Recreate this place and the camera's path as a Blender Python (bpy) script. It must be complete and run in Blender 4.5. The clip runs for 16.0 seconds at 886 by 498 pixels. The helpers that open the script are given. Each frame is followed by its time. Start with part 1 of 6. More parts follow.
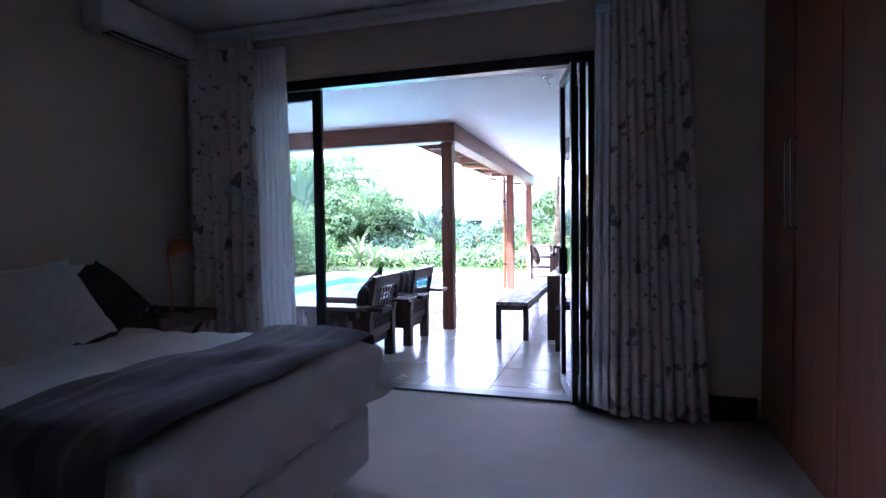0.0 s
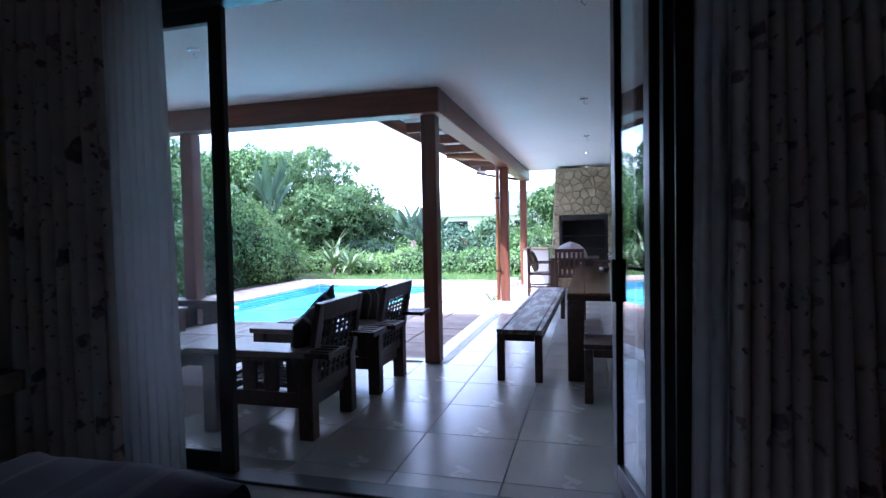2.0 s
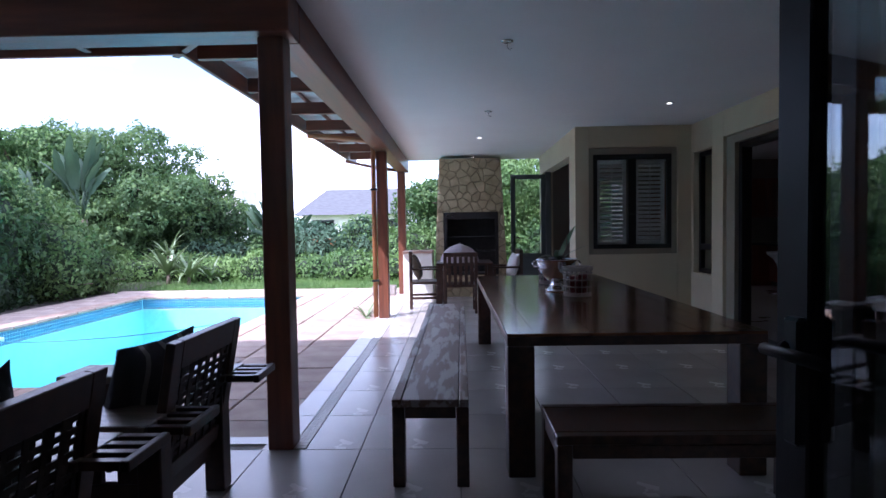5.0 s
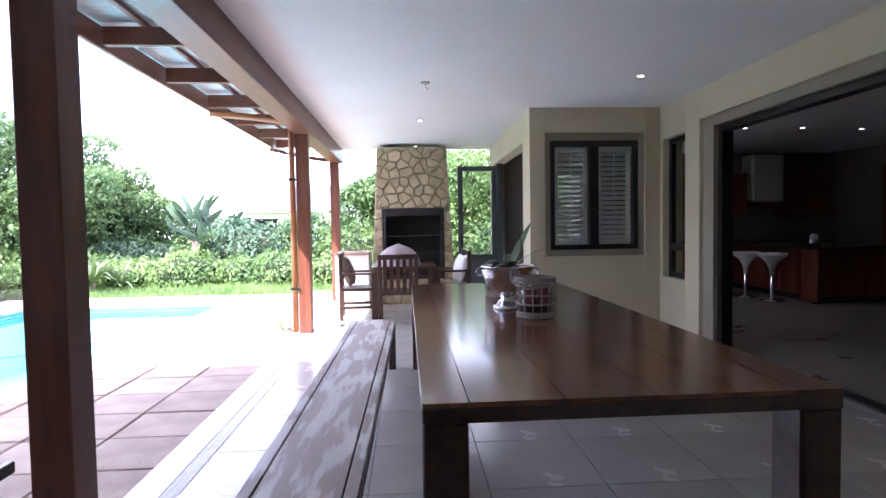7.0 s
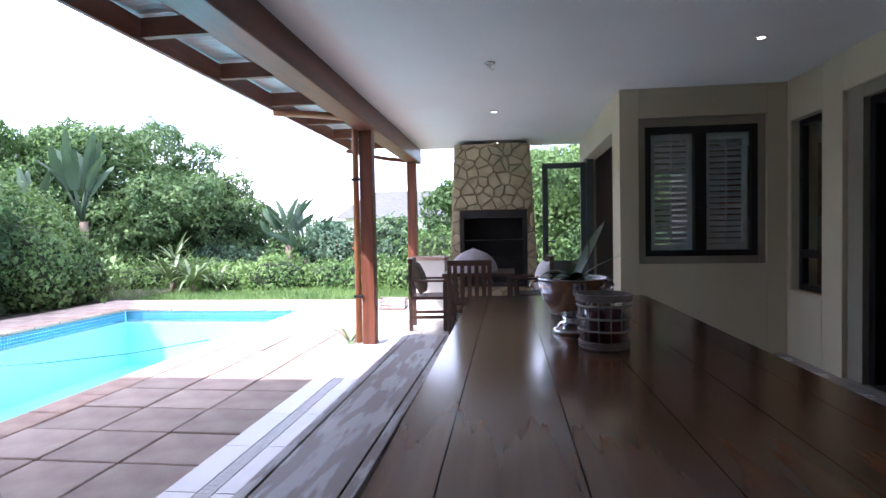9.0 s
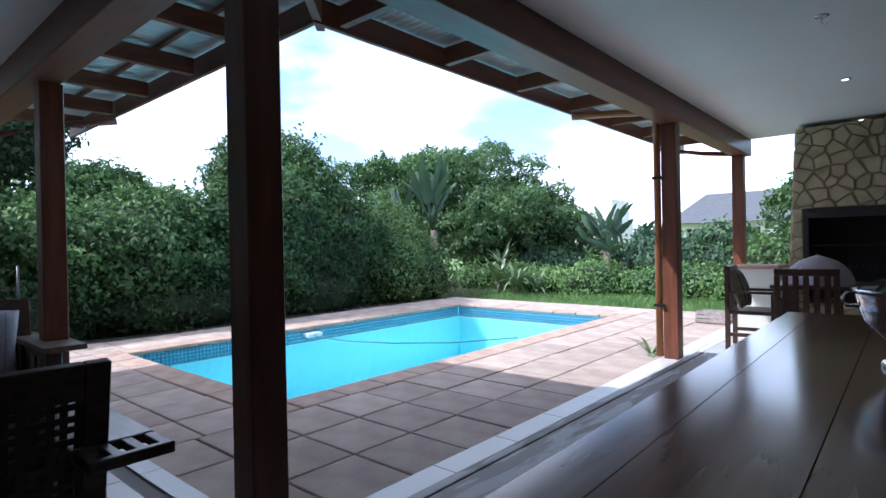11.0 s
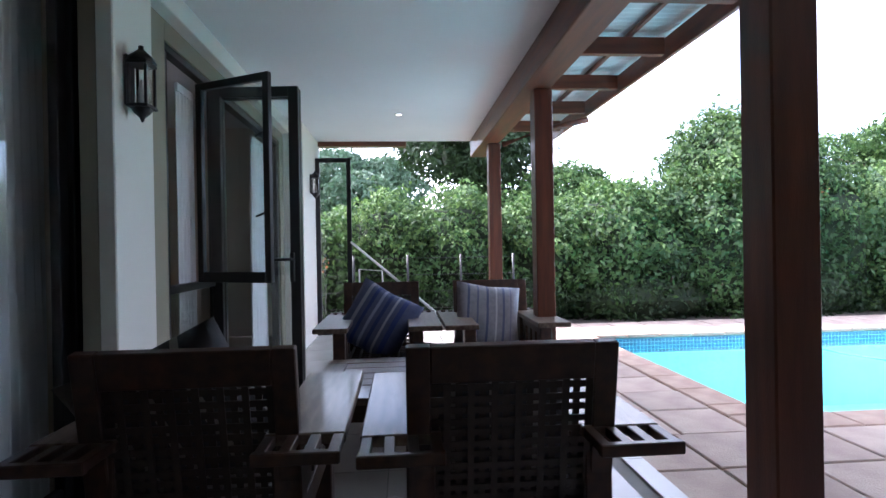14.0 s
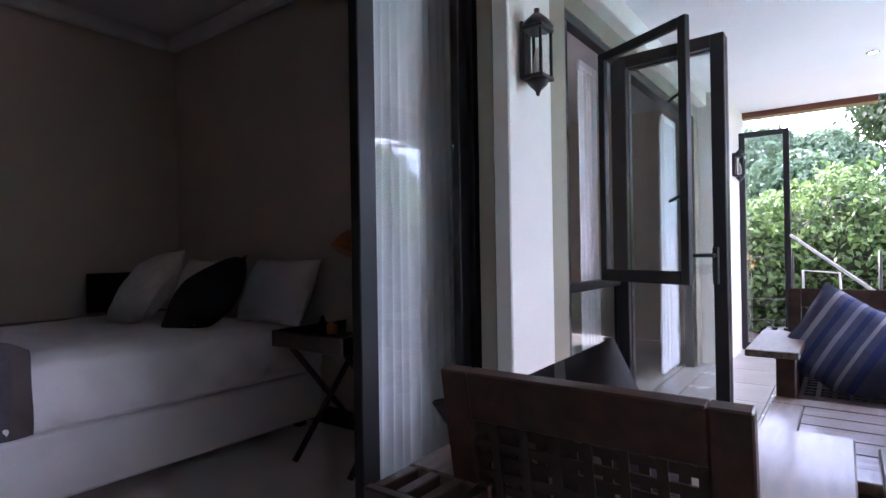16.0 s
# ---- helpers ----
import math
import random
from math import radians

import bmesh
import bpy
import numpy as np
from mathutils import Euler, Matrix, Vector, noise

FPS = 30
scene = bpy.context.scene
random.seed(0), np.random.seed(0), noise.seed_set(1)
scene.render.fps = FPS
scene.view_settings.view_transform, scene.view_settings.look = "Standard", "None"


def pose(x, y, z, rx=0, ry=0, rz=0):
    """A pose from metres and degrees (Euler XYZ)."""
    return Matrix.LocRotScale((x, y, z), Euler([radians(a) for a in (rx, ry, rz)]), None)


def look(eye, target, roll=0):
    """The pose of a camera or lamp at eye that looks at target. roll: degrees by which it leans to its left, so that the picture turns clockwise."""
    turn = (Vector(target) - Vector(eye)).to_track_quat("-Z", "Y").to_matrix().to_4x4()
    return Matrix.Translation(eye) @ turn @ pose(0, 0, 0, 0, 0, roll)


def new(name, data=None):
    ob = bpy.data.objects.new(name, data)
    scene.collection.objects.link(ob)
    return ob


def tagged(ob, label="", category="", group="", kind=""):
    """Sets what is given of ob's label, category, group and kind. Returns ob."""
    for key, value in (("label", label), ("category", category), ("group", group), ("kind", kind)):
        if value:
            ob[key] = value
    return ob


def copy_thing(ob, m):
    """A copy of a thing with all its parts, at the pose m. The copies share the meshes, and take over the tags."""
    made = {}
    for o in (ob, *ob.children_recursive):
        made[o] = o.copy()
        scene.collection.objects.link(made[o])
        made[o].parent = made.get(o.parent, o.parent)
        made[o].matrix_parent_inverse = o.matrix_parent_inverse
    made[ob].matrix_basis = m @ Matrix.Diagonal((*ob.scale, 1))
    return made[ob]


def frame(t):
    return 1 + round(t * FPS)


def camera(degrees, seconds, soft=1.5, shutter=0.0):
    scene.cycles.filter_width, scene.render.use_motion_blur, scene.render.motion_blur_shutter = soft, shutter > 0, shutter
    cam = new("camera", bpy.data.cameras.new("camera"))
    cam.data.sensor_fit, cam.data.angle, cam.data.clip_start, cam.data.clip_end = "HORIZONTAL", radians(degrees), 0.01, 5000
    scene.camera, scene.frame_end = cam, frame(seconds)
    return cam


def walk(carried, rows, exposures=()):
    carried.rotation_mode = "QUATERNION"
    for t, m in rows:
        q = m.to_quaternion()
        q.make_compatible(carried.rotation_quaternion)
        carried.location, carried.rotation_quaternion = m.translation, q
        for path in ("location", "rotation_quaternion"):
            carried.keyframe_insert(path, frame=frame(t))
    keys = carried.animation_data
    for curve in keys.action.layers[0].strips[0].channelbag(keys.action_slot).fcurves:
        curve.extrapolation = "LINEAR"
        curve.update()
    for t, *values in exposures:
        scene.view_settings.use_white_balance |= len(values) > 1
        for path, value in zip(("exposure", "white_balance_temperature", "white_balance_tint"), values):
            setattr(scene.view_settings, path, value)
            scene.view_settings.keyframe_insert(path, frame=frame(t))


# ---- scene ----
cam = camera(78.3, 16.0)
PATH = [
    (0, (0.689, 0.991, 1.338), (0.109, 2.904, 1.265), -0.7),
    (0.5, (0.569, 1.413, 1.334), (0.004, 3.33, 1.265), -0.7),
    (1, (0.451, 1.856, 1.313), (-0.093, 3.779, 1.242), -0.8),
    (1.5, (0.319, 2.28, 1.308), (-0.216, 4.206, 1.24), -1.0),
    (2, (0.2, 2.713, 1.33), (-0.325, 4.641, 1.263), -1.1),
    (2.5, (0.119, 3.097, 1.318), (-0.397, 5.029, 1.252), -1.2),
    (3, (0.003, 3.438, 1.297), (-0.471, 5.38, 1.231), -1.3),
    (3.5, (-0.116, 3.752, 1.299), (-0.452, 5.723, 1.229), -1.1),
    (4, (-0.208, 4.081, 1.32), (-0.431, 6.068, 1.247), -1.1),
    (4.5, (-0.284, 4.37, 1.328), (-0.44, 6.362, 1.253), -1.0),
    (5, (-0.271, 4.674, 1.331), (-0.316, 6.672, 1.254), -0.9),
    (5.2, (-0.232, 4.812, 1.34), (-0.247, 6.81, 1.261), -0.9),
    (7.3, (-0.005, 6.02, 1.31), (0.121, 8.015, 1.225), -0.9),
    (7.5, (0.018, 6.112, 1.318), (0.141, 8.107, 1.23), -0.9),
    (8, (0.058, 6.315, 1.33), (0.15, 8.312, 1.246), -0.95),
    (8.2, (0.096, 6.372, 1.325), (0.143, 8.371, 1.247), -0.95),
    (10.3, (0.529, 6.799, 1.248), (-0.397, 8.571, 1.23), -1.1),
    (10.5, (0.538, 6.812, 1.248), (-0.501, 8.521, 1.232), -1.1),
    (11, (0.603, 6.843, 1.237), (-0.707, 8.353, 1.226), -1.1),
    (11.5, (0.65, 6.861, 1.246), (-0.846, 8.189, 1.234), -0.9),
    (12, (0.665, 6.896, 1.242), (-0.996, 8.009, 1.235), -1.1),
    (12.5, (0.64, 6.882, 1.238), (-1.153, 7.769, 1.231), -1.1),
    (13, (0.59, 6.873, 1.231), (-1.297, 7.537, 1.224), -1.1),
    (13.5, (0.448, 6.863, 1.199), (-1.508, 7.28, 1.194), -0.9),
    (14, (0.263, 6.795, 1.185), (-1.731, 6.951, 1.181), -1.0),
    (14.5, (0.077, 6.757, 1.185), (-1.922, 6.689, 1.178), -1.3),
    (15, (-0.141, 6.715, 1.174), (-2.094, 6.281, 1.172), -1.2),
    (15.5, (-0.284, 6.679, 1.151), (-2.109, 5.859, 1.161), -1.2),
    (16, (-0.383, 6.594, 1.168), (-1.992, 5.406, 1.177), -0.9),
]
EXPOSURES = [(0.0, 4.0, 5000, 34), (1.0, 3.3, 5000, 28), (2.0, 2.5, 4950, 25), (3.5, 1.55, 5050, 26), (4.5, 1.4, 5200, 28), (5.0, 1.6, 5300, 30), (6.3, 2.45, 5650, 32), (7.5, 3.25, 5850, 31), (8.2, 2.95, 5850, 33), (9.4, 1.6, 5550, 22), (10.3, 0.95, 5350, 15), (12.0, 1.35, 5350, 16), (13.0, 1.75, 5500, 24), (14.0, 2.35, 5750, 23), (14.5, 2.5, 5850, 28), (15.2, 2.95, 6000, 34), (16.0, 3.45, 5950, 38)]
walk(cam, [(t, look(eye, target, roll)) for t, eye, target, roll in PATH], EXPOSURES)

# ---- world and sun ----
SUN_TO = Vector((-1.8, -1.9, 2.8)).normalized()
world = bpy.data.worlds.new("world")
scene.world = world
world.use_nodes = True
wn, wl = world.node_tree.nodes, world.node_tree.links
wn.clear()
w_out = wn.new("ShaderNodeOutputWorld")
w_bg = wn.new("ShaderNodeBackground")
w_sky = wn.new("ShaderNodeTexSky")
w_sky.sky_type = "NISHITA"
w_sky.sun_disc = False
w_sky.sun_elevation = math.asin(SUN_TO.z)
w_sky.sun_rotation = math.atan2(SUN_TO.x, SUN_TO.y)
w_co = wn.new("ShaderNodeTexCoord")
w_map = wn.new("ShaderNodeMapping")
w_map.inputs["Scale"].default_value = (1.0, 1.0, 2.2)
w_noise = wn.new("ShaderNodeTexNoise")
w_noise.inputs["Scale"].default_value = 2.6
w_noise.inputs["Detail"].default_value = 7
w_ramp = wn.new("ShaderNodeValToRGB")
w_ramp.color_ramp.elements[0].position, w_ramp.color_ramp.elements[1].position = 0.40, 0.62
w_ramp.color_ramp.elements[0].color = (0.05, 0.05, 0.05, 1)
w_mix = wn.new("ShaderNodeMix")
w_mix.data_type = "RGBA"
w_mix.inputs["B"].default_value = (9.0, 9.2, 9.5, 1)
wl.new(w_co.outputs["Generated"], w_map.inputs["Vector"])
wl.new(w_map.outputs["Vector"], w_noise.inputs["Vector"])
wl.new(w_noise.outputs["Fac"], w_ramp.inputs["Fac"])
wl.new(w_ramp.outputs["Color"], w_mix.inputs["Factor"])
wl.new(w_sky.outputs["Color"], w_mix.inputs["A"])
wl.new(w_mix.outputs["Result"], w_bg.inputs["Color"])
w_bg.inputs["Strength"].default_value = 0.15
wl.new(w_bg.outputs["Background"], w_out.inputs["Surface"])
sun = new("sun", bpy.data.lights.new("sun", "SUN"))
sun.data.energy, sun.data.angle, sun.data.color = 2.85, radians(0.6), (1.0, 0.95, 0.87)
sun.matrix_world = look(SUN_TO * 40, (0, 0, 0))


# ---- materials ----
def mat(name, color, rough=0.6, color2=None, scale=6.0, stretch=(1, 1, 1), bump=0.1, fine=60.0, metal=0.0, vary=0.0, coat=0.0, sheen=0.0, contrast=(0.35, 0.68), detail=5.0):
    """A procedural surface: two colours in a broad noise, a fine grain in the relief and the gloss."""
    m = bpy.data.materials.new(name)
    m.use_nodes = True
    n, l = m.node_tree.nodes, m.node_tree.links
    b = n["Principled BSDF"]
    co = n.new("ShaderNodeTexCoord")
    mp = n.new("ShaderNodeMapping")
    mp.inputs["Scale"].default_value = stretch
    l.new(co.outputs["Object"], mp.inputs["Vector"])
    big = n.new("ShaderNodeTexNoise")
    big.inputs["Scale"].default_value, big.inputs["Detail"].default_value = scale, detail
    l.new(mp.outputs["Vector"], big.inputs["Vector"])
    ramp = n.new("ShaderNodeValToRGB")
    c2 = color2 or tuple(c * 0.8 for c in color)
    ramp.color_ramp.elements[0].position, ramp.color_ramp.elements[1].position = contrast
    ramp.color_ramp.elements[0].color, ramp.color_ramp.elements[1].color = (*c2, 1), (*color, 1)
    l.new(big.outputs["Fac"], ramp.inputs["Fac"])
    tint = ramp.outputs["Color"]
    if vary:
        info = n.new("ShaderNodeObjectInfo")
        geo = n.new("ShaderNodeNewGeometry")
        add = n.new("ShaderNodeMath")
        l.new(info.outputs["Random"], add.inputs[0])
        l.new(geo.outputs["Random Per Island"], add.inputs[1])
        rng = n.new("ShaderNodeMapRange")
        rng.inputs["From Max"].default_value = 2.0
        rng.inputs["To Min"].default_value, rng.inputs["To Max"].default_value = 1 - vary, 1 + vary
        l.new(add.outputs[0], rng.inputs["Value"])
        hsv = n.new("ShaderNodeHueSaturation")
        l.new(rng.outputs["Result"], hsv.inputs["Value"])
        l.new(tint, hsv.inputs["Color"])
        tint = hsv.outputs["Color"]
    l.new(tint, b.inputs["Base Color"])
    small = n.new("ShaderNodeTexNoise")
    small.inputs["Scale"].default_value, small.inputs["Detail"].default_value = fine, 4
    l.new(mp.outputs["Vector"], small.inputs["Vector"])
    bp = n.new("ShaderNodeBump")
    bp.inputs["Strength"].default_value, bp.inputs["Distance"].default_value = bump, 0.01
    l.new(small.outputs["Fac"], bp.inputs["Height"])
    l.new(bp.outputs["Normal"], b.inputs["Normal"])
    rr = n.new("ShaderNodeMapRange")
    rr.inputs["To Min"].default_value, rr.inputs["To Max"].default_value = max(rough - 0.08, 0.02), min(rough + 0.08, 1)
    l.new(big.outputs["Fac"], rr.inputs["Value"])
    l.new(rr.outputs["Result"], b.inputs["Roughness"])
    b.inputs["Metallic"].default_value = metal
    b.inputs["Coat Weight"].default_value = coat
    b.inputs["Coat Roughness"].default_value = 0.12
    b.inputs["Sheen Weight"].default_value = sheen
    return m


def stripes(name, base, bands, axis=1, rough=0.9, wave=0.01):
    """Woven cloth with stripes: bands are (start, end, colour) in metres along an axis."""
    m = mat(name, base, rough, scale=30, bump=0.35, fine=400, sheen=0.2)
    n, l = m.node_tree.nodes, m.node_tree.links
    b = n["Principled BSDF"]
    co = n.new("ShaderNodeTexCoord")
    sep = n.new("ShaderNodeSeparateXYZ")
    l.new(co.outputs["Object"], sep.inputs[0])
    tint = b.inputs["Base Color"].links[0].from_socket
    for lo, hi, colour in bands:
        c = n.new("ShaderNodeMath")
        c.operation = "COMPARE"
        c.inputs[1].default_value, c.inputs[2].default_value = (lo + hi) / 2, (hi - lo) / 2
        l.new(sep.outputs[axis], c.inputs[0])
        mx = n.new("ShaderNodeMix")
        mx.data_type = "RGBA"
        l.new(c.outputs[0], mx.inputs["Factor"])
        l.new(tint, mx.inputs["A"])
        mx.inputs["B"].default_value = (*colour, 1)
        tint = mx.outputs["Result"]
    l.new(tint, b.inputs["Base Color"])
    return m


def glass(name, tint=(0.96, 0.98, 0.98), mirror=0.0):
    """Thin window glass: sharp reflection by angle over a clear pane."""
    m = bpy.data.materials.new(name)
    m.use_nodes = True
    n, l = m.node_tree.nodes, m.node_tree.links
    n.clear()
    out = n.new("ShaderNodeOutputMaterial")
    clear = n.new("ShaderNodeBsdfTransparent")
    clear.inputs["Color"].default_value = (*tint, 1)
    gl = n.new("ShaderNodeBsdfGlossy")
    gl.inputs["Roughness"].default_value = 0.015
    lw = n.new("ShaderNodeLayerWeight")
    lw.inputs["Blend"].default_value = 0.5
    pw = n.new("ShaderNodeMath")
    pw.operation = "POWER"
    pw.inputs[1].default_value = 4.0
    l.new(lw.outputs["Facing"], pw.inputs[0])
    fr = n.new("ShaderNodeMath")
    fr.operation = "MULTIPLY_ADD"
    fr.inputs[1].default_value, fr.inputs[2].default_value = 0.8, 0.06 + mirror
    l.new(pw.outputs[0], fr.inputs[0])
    mx = n.new("ShaderNodeMixShader")
    l.new(fr.outputs[0], mx.inputs[0])
    l.new(clear.outputs[0], mx.inputs[1])
    l.new(gl.outputs[0], mx.inputs[2])
    l.new(mx.outputs[0], out.inputs["Surface"])
    return m


def sheer(name, color, see):
    """Thin curtain net: part cloth, part clear."""
    m = bpy.data.materials.new(name)
    m.use_nodes = True
    n, l = m.node_tree.nodes, m.node_tree.links
    n.clear()
    out = n.new("ShaderNodeOutputMaterial")
    d = n.new("ShaderNodeBsdfDiffuse")
    t = n.new("ShaderNodeBsdfTranslucent")
    d.inputs["Color"].default_value = t.inputs["Color"].default_value = (*color, 1)
    a = n.new("ShaderNodeMixShader")
    a.inputs[0].default_value = 0.10
    l.new(d.outputs[0], a.inputs[1])
    l.new(t.outputs[0], a.inputs[2])
    clear = n.new("ShaderNodeBsdfTransparent")
    mx = n.new("ShaderNodeMixShader")
    mx.inputs[0].default_value = 1 - see
    l.new(clear.outputs[0], mx.inputs[1])
    l.new(a.outputs[0], mx.inputs[2])
    l.new(mx.outputs[0], out.inputs["Surface"])
    return m


def glow(name, color, strength):
    m = bpy.data.materials.new(name)
    m.use_nodes = True
    b = m.node_tree.nodes["Principled BSDF"]
    b.inputs["Base Color"].default_value = (*color, 1)
    b.inputs["Emission Color"].default_value = (*color, 1)
    b.inputs["Emission Strength"].default_value = strength
    return m


def leaf_mat(name, c1, c2, rough=0.68, trans=0.3):
    m = mat(name, c1, rough, c2, scale=0.9, bump=0.1, fine=40, vary=0.45, contrast=(0.3, 0.7))
    n, l = m.node_tree.nodes, m.node_tree.links
    b = n["Principled BSDF"]
    out = n["Material Output"]
    t = n.new("ShaderNodeBsdfTranslucent")
    l.new(b.inputs["Base Color"].links[0].from_socket, t.inputs["Color"])
    mx = n.new("ShaderNodeMixShader")
    mx.inputs[0].default_value = trans
    l.new(b.outputs[0], mx.inputs[1])
    l.new(t.outputs[0], mx.inputs[2])
    l.new(mx.outputs[0], out.inputs["Surface"])
    return m


M = {}
M["white"] = mat("white_ceiling_paint", (0.80, 0.80, 0.79), 0.75, (0.76, 0.76, 0.75), 1.2, bump=0.03, fine=90)
M["inner"] = mat("bedroom_wall_paint", (0.68, 0.59, 0.49), 0.8, (0.64, 0.55, 0.46), 1.5, bump=0.06, fine=120)
M["plaster"] = mat("cream_plaster", (0.62, 0.56, 0.385), 0.85, (0.56, 0.50, 0.345), 1.3, bump=0.12, fine=140)
M["cream"] = mat("pale_plaster", (0.74, 0.72, 0.65), 0.85, (0.68, 0.66, 0.60), 1.3, bump=0.12, fine=140)
M["band"] = mat("taupe_plaster_band", (0.31, 0.285, 0.21), 0.85, (0.27, 0.245, 0.185), 1.8, bump=0.12, fine=140)
M["carpet"] = mat("beige_carpet", (0.66, 0.61, 0.56), 0.95, (0.59, 0.54, 0.49), 3.0, bump=0.6, fine=500, sheen=0.3)
M["tile"] = mat("grey_beige_floor_tile", (0.46, 0.43, 0.395), 0.25, (0.40, 0.375, 0.345), 1.6, bump=0.03, fine=30, vary=0.04)
# Darker than the patio tile: the dimness indoors is put into the colour.
M["house_tile"] = mat("brown_floor_tile_with_shade", (0.27, 0.235, 0.20), 0.3, (0.23, 0.20, 0.17), 1.6, bump=0.03, fine=30)
M["grout"] = mat("grout", (0.25, 0.24, 0.22), 0.9, fine=200)
M["mosaic"] = mat("pale_stone_mosaic", (0.66, 0.64, 0.60), 0.5, (0.58, 0.56, 0.53), 40, vary=0.12)
M["border"] = mat("pale_border_tile", (0.70, 0.68, 0.64), 0.3, (0.64, 0.62, 0.58), 1.6, bump=0.03, fine=30, vary=0.04)
# Wall paint darkened so that its colour carries the kitchen's shade.
M["mid_plaster"] = mat("taupe_paint_with_shade", (0.24, 0.21, 0.18), 0.8, (0.21, 0.185, 0.16), 1.5, bump=0.06, fine=120)
M["hose"] = mat("grey_blue_pool_hose", (0.05, 0.16, 0.19), 0.4)
M["candle"] = mat("plum_wax", (0.24, 0.03, 0.05), 0.45, (0.17, 0.022, 0.04), 9, bump=0.05)
M["slab"] = mat("sandstone_paving_slab", (0.50, 0.40, 0.32), 0.85, (0.38, 0.28, 0.23), 3.5, bump=0.4, fine=70, vary=0.24)
M["coping"] = mat("terracotta_coping", (0.50, 0.36, 0.27), 0.85, (0.38, 0.25, 0.19), 5.0, bump=0.35, fine=70, vary=0.15)
M["soil"] = mat("dark_soil", (0.09, 0.07, 0.05), 0.95, (0.05, 0.04, 0.03), 4, bump=0.6, fine=40)
M["lawn"] = mat("lawn", (0.14, 0.22, 0.05), 0.9, (0.08, 0.15, 0.03), 3, bump=0.8, fine=120)
M["poolwall"] = mat("pool_plaster", (0.52, 0.88, 0.90), 0.6, (0.46, 0.83, 0.87), 0.8, bump=0.02)
M["pooltile"] = mat("blue_pool_tile", (0.05, 0.16, 0.26), 0.25, (0.10, 0.22, 0.30), 25, vary=0.5)
M["timber"] = mat("red_brown_stained_timber", (0.20, 0.065, 0.030), 0.45, (0.11, 0.035, 0.018), 3.0, (6, 6, 0.6), 0.15, 50, coat=0.15)
M["timber_x"] = mat("red_brown_stained_beam", (0.20, 0.065, 0.030), 0.45, (0.11, 0.035, 0.018), 3.0, (0.6, 6, 6), 0.15, 50, coat=0.15)
M["timber_y"] = mat("red_brown_stained_rafter", (0.20, 0.065, 0.030), 0.45, (0.11, 0.035, 0.018), 3.0, (6, 0.6, 6), 0.15, 50, coat=0.15)
M["darkwood"] = mat("dark_stained_hardwood", (0.075, 0.035, 0.020), 0.42, (0.035, 0.017, 0.011), 4.0, (5, 5, 5), 0.12, 60, coat=0.2, vary=0.12)
M["greywood"] = mat("weathered_dark_boards", (0.20, 0.15, 0.11), 0.38, (0.09, 0.055, 0.035), 5.0, (1, 7, 7), 0.12, 60, coat=0.3, vary=0.12)
M["greywood_y"] = mat("weathered_dark_slats", (0.20, 0.15, 0.11), 0.38, (0.09, 0.055, 0.035), 5.0, (7, 1, 7), 0.12, 60, coat=0.3, vary=0.12)
M["tabletop"] = mat("varnished_brown_hardwood", (0.21, 0.095, 0.042), 0.17, (0.075, 0.030, 0.015), 1.7, (7.5, 0.26, 7.5), 0.012, 30, coat=0.35, vary=0.26, contrast=(0.26, 0.80), detail=9.0)
M["benchtop"] = mat("worn_varnish_boards", (0.17, 0.115, 0.09), 0.44, (0.37, 0.335, 0.315), 2.6, (7, 1.1, 7), 0.1, 60, contrast=(0.455, 0.525), detail=9.0)
M["alu"] = mat("dark_bronze_aluminium", (0.020, 0.020, 0.022), 0.35, (0.016, 0.016, 0.018), 8, bump=0.02, metal=0.3)
M["alugrey"] = mat("grey_green_aluminium", (0.10, 0.12, 0.12), 0.4, bump=0.02, metal=0.3)
M["glass"] = glass("window_glass")
M["door_glass"] = glass("tinted_door_glass", (0.72, 0.76, 0.76), 0.10)
M["reed"] = mat("woven_leather_strap", (0.06, 0.045, 0.035), 0.6, (0.035, 0.025, 0.02), 20, bump=0.2, fine=200)
M["stone"] = mat("yellow_sandstone", (0.56, 0.47, 0.30), 0.85, (0.40, 0.33, 0.20), 6, bump=0.5, fine=45, vary=0.22)
M["mortar"] = mat("sand_mortar", (0.30, 0.25, 0.16), 0.95, bump=0.5, fine=60)
M["soot"] = mat("sooty_black_steel", (0.012, 0.012, 0.012), 0.6, (0.02, 0.018, 0.016), 10, bump=0.2)
M["steel"] = mat("polished_steel", (0.75, 0.75, 0.76), 0.12, (0.68, 0.68, 0.7), 8, bump=0.01, metal=1.0)
M["copper"] = mat("brushed_copper", (0.62, 0.24, 0.10), 0.3, (0.5, 0.18, 0.07), 12, bump=0.05, metal=0.9)
M["pipe"] = mat("orange_brown_painted_pipe", (0.36, 0.14, 0.04), 0.45, (0.27, 0.095, 0.03), 4, bump=0.05)
M["black"] = mat("black_painted_iron", (0.012, 0.012, 0.012), 0.4, bump=0.1)
M["linen"] = mat("white_linen", (0.84, 0.82, 0.82), 0.9, (0.78, 0.76, 0.77), 4, bump=0.3, fine=300, sheen=0.2)
M["cover"] = mat("mauve_grey_net_cloth", (0.46, 0.41, 0.43), 0.9, (0.40, 0.35, 0.38), 12, bump=0.3, fine=250)
M["furwhite"] = mat("white_long_fur", (0.72, 0.69, 0.63), 0.95, (0.6, 0.57, 0.52), 20, bump=0.9, fine=150, sheen=0.4)
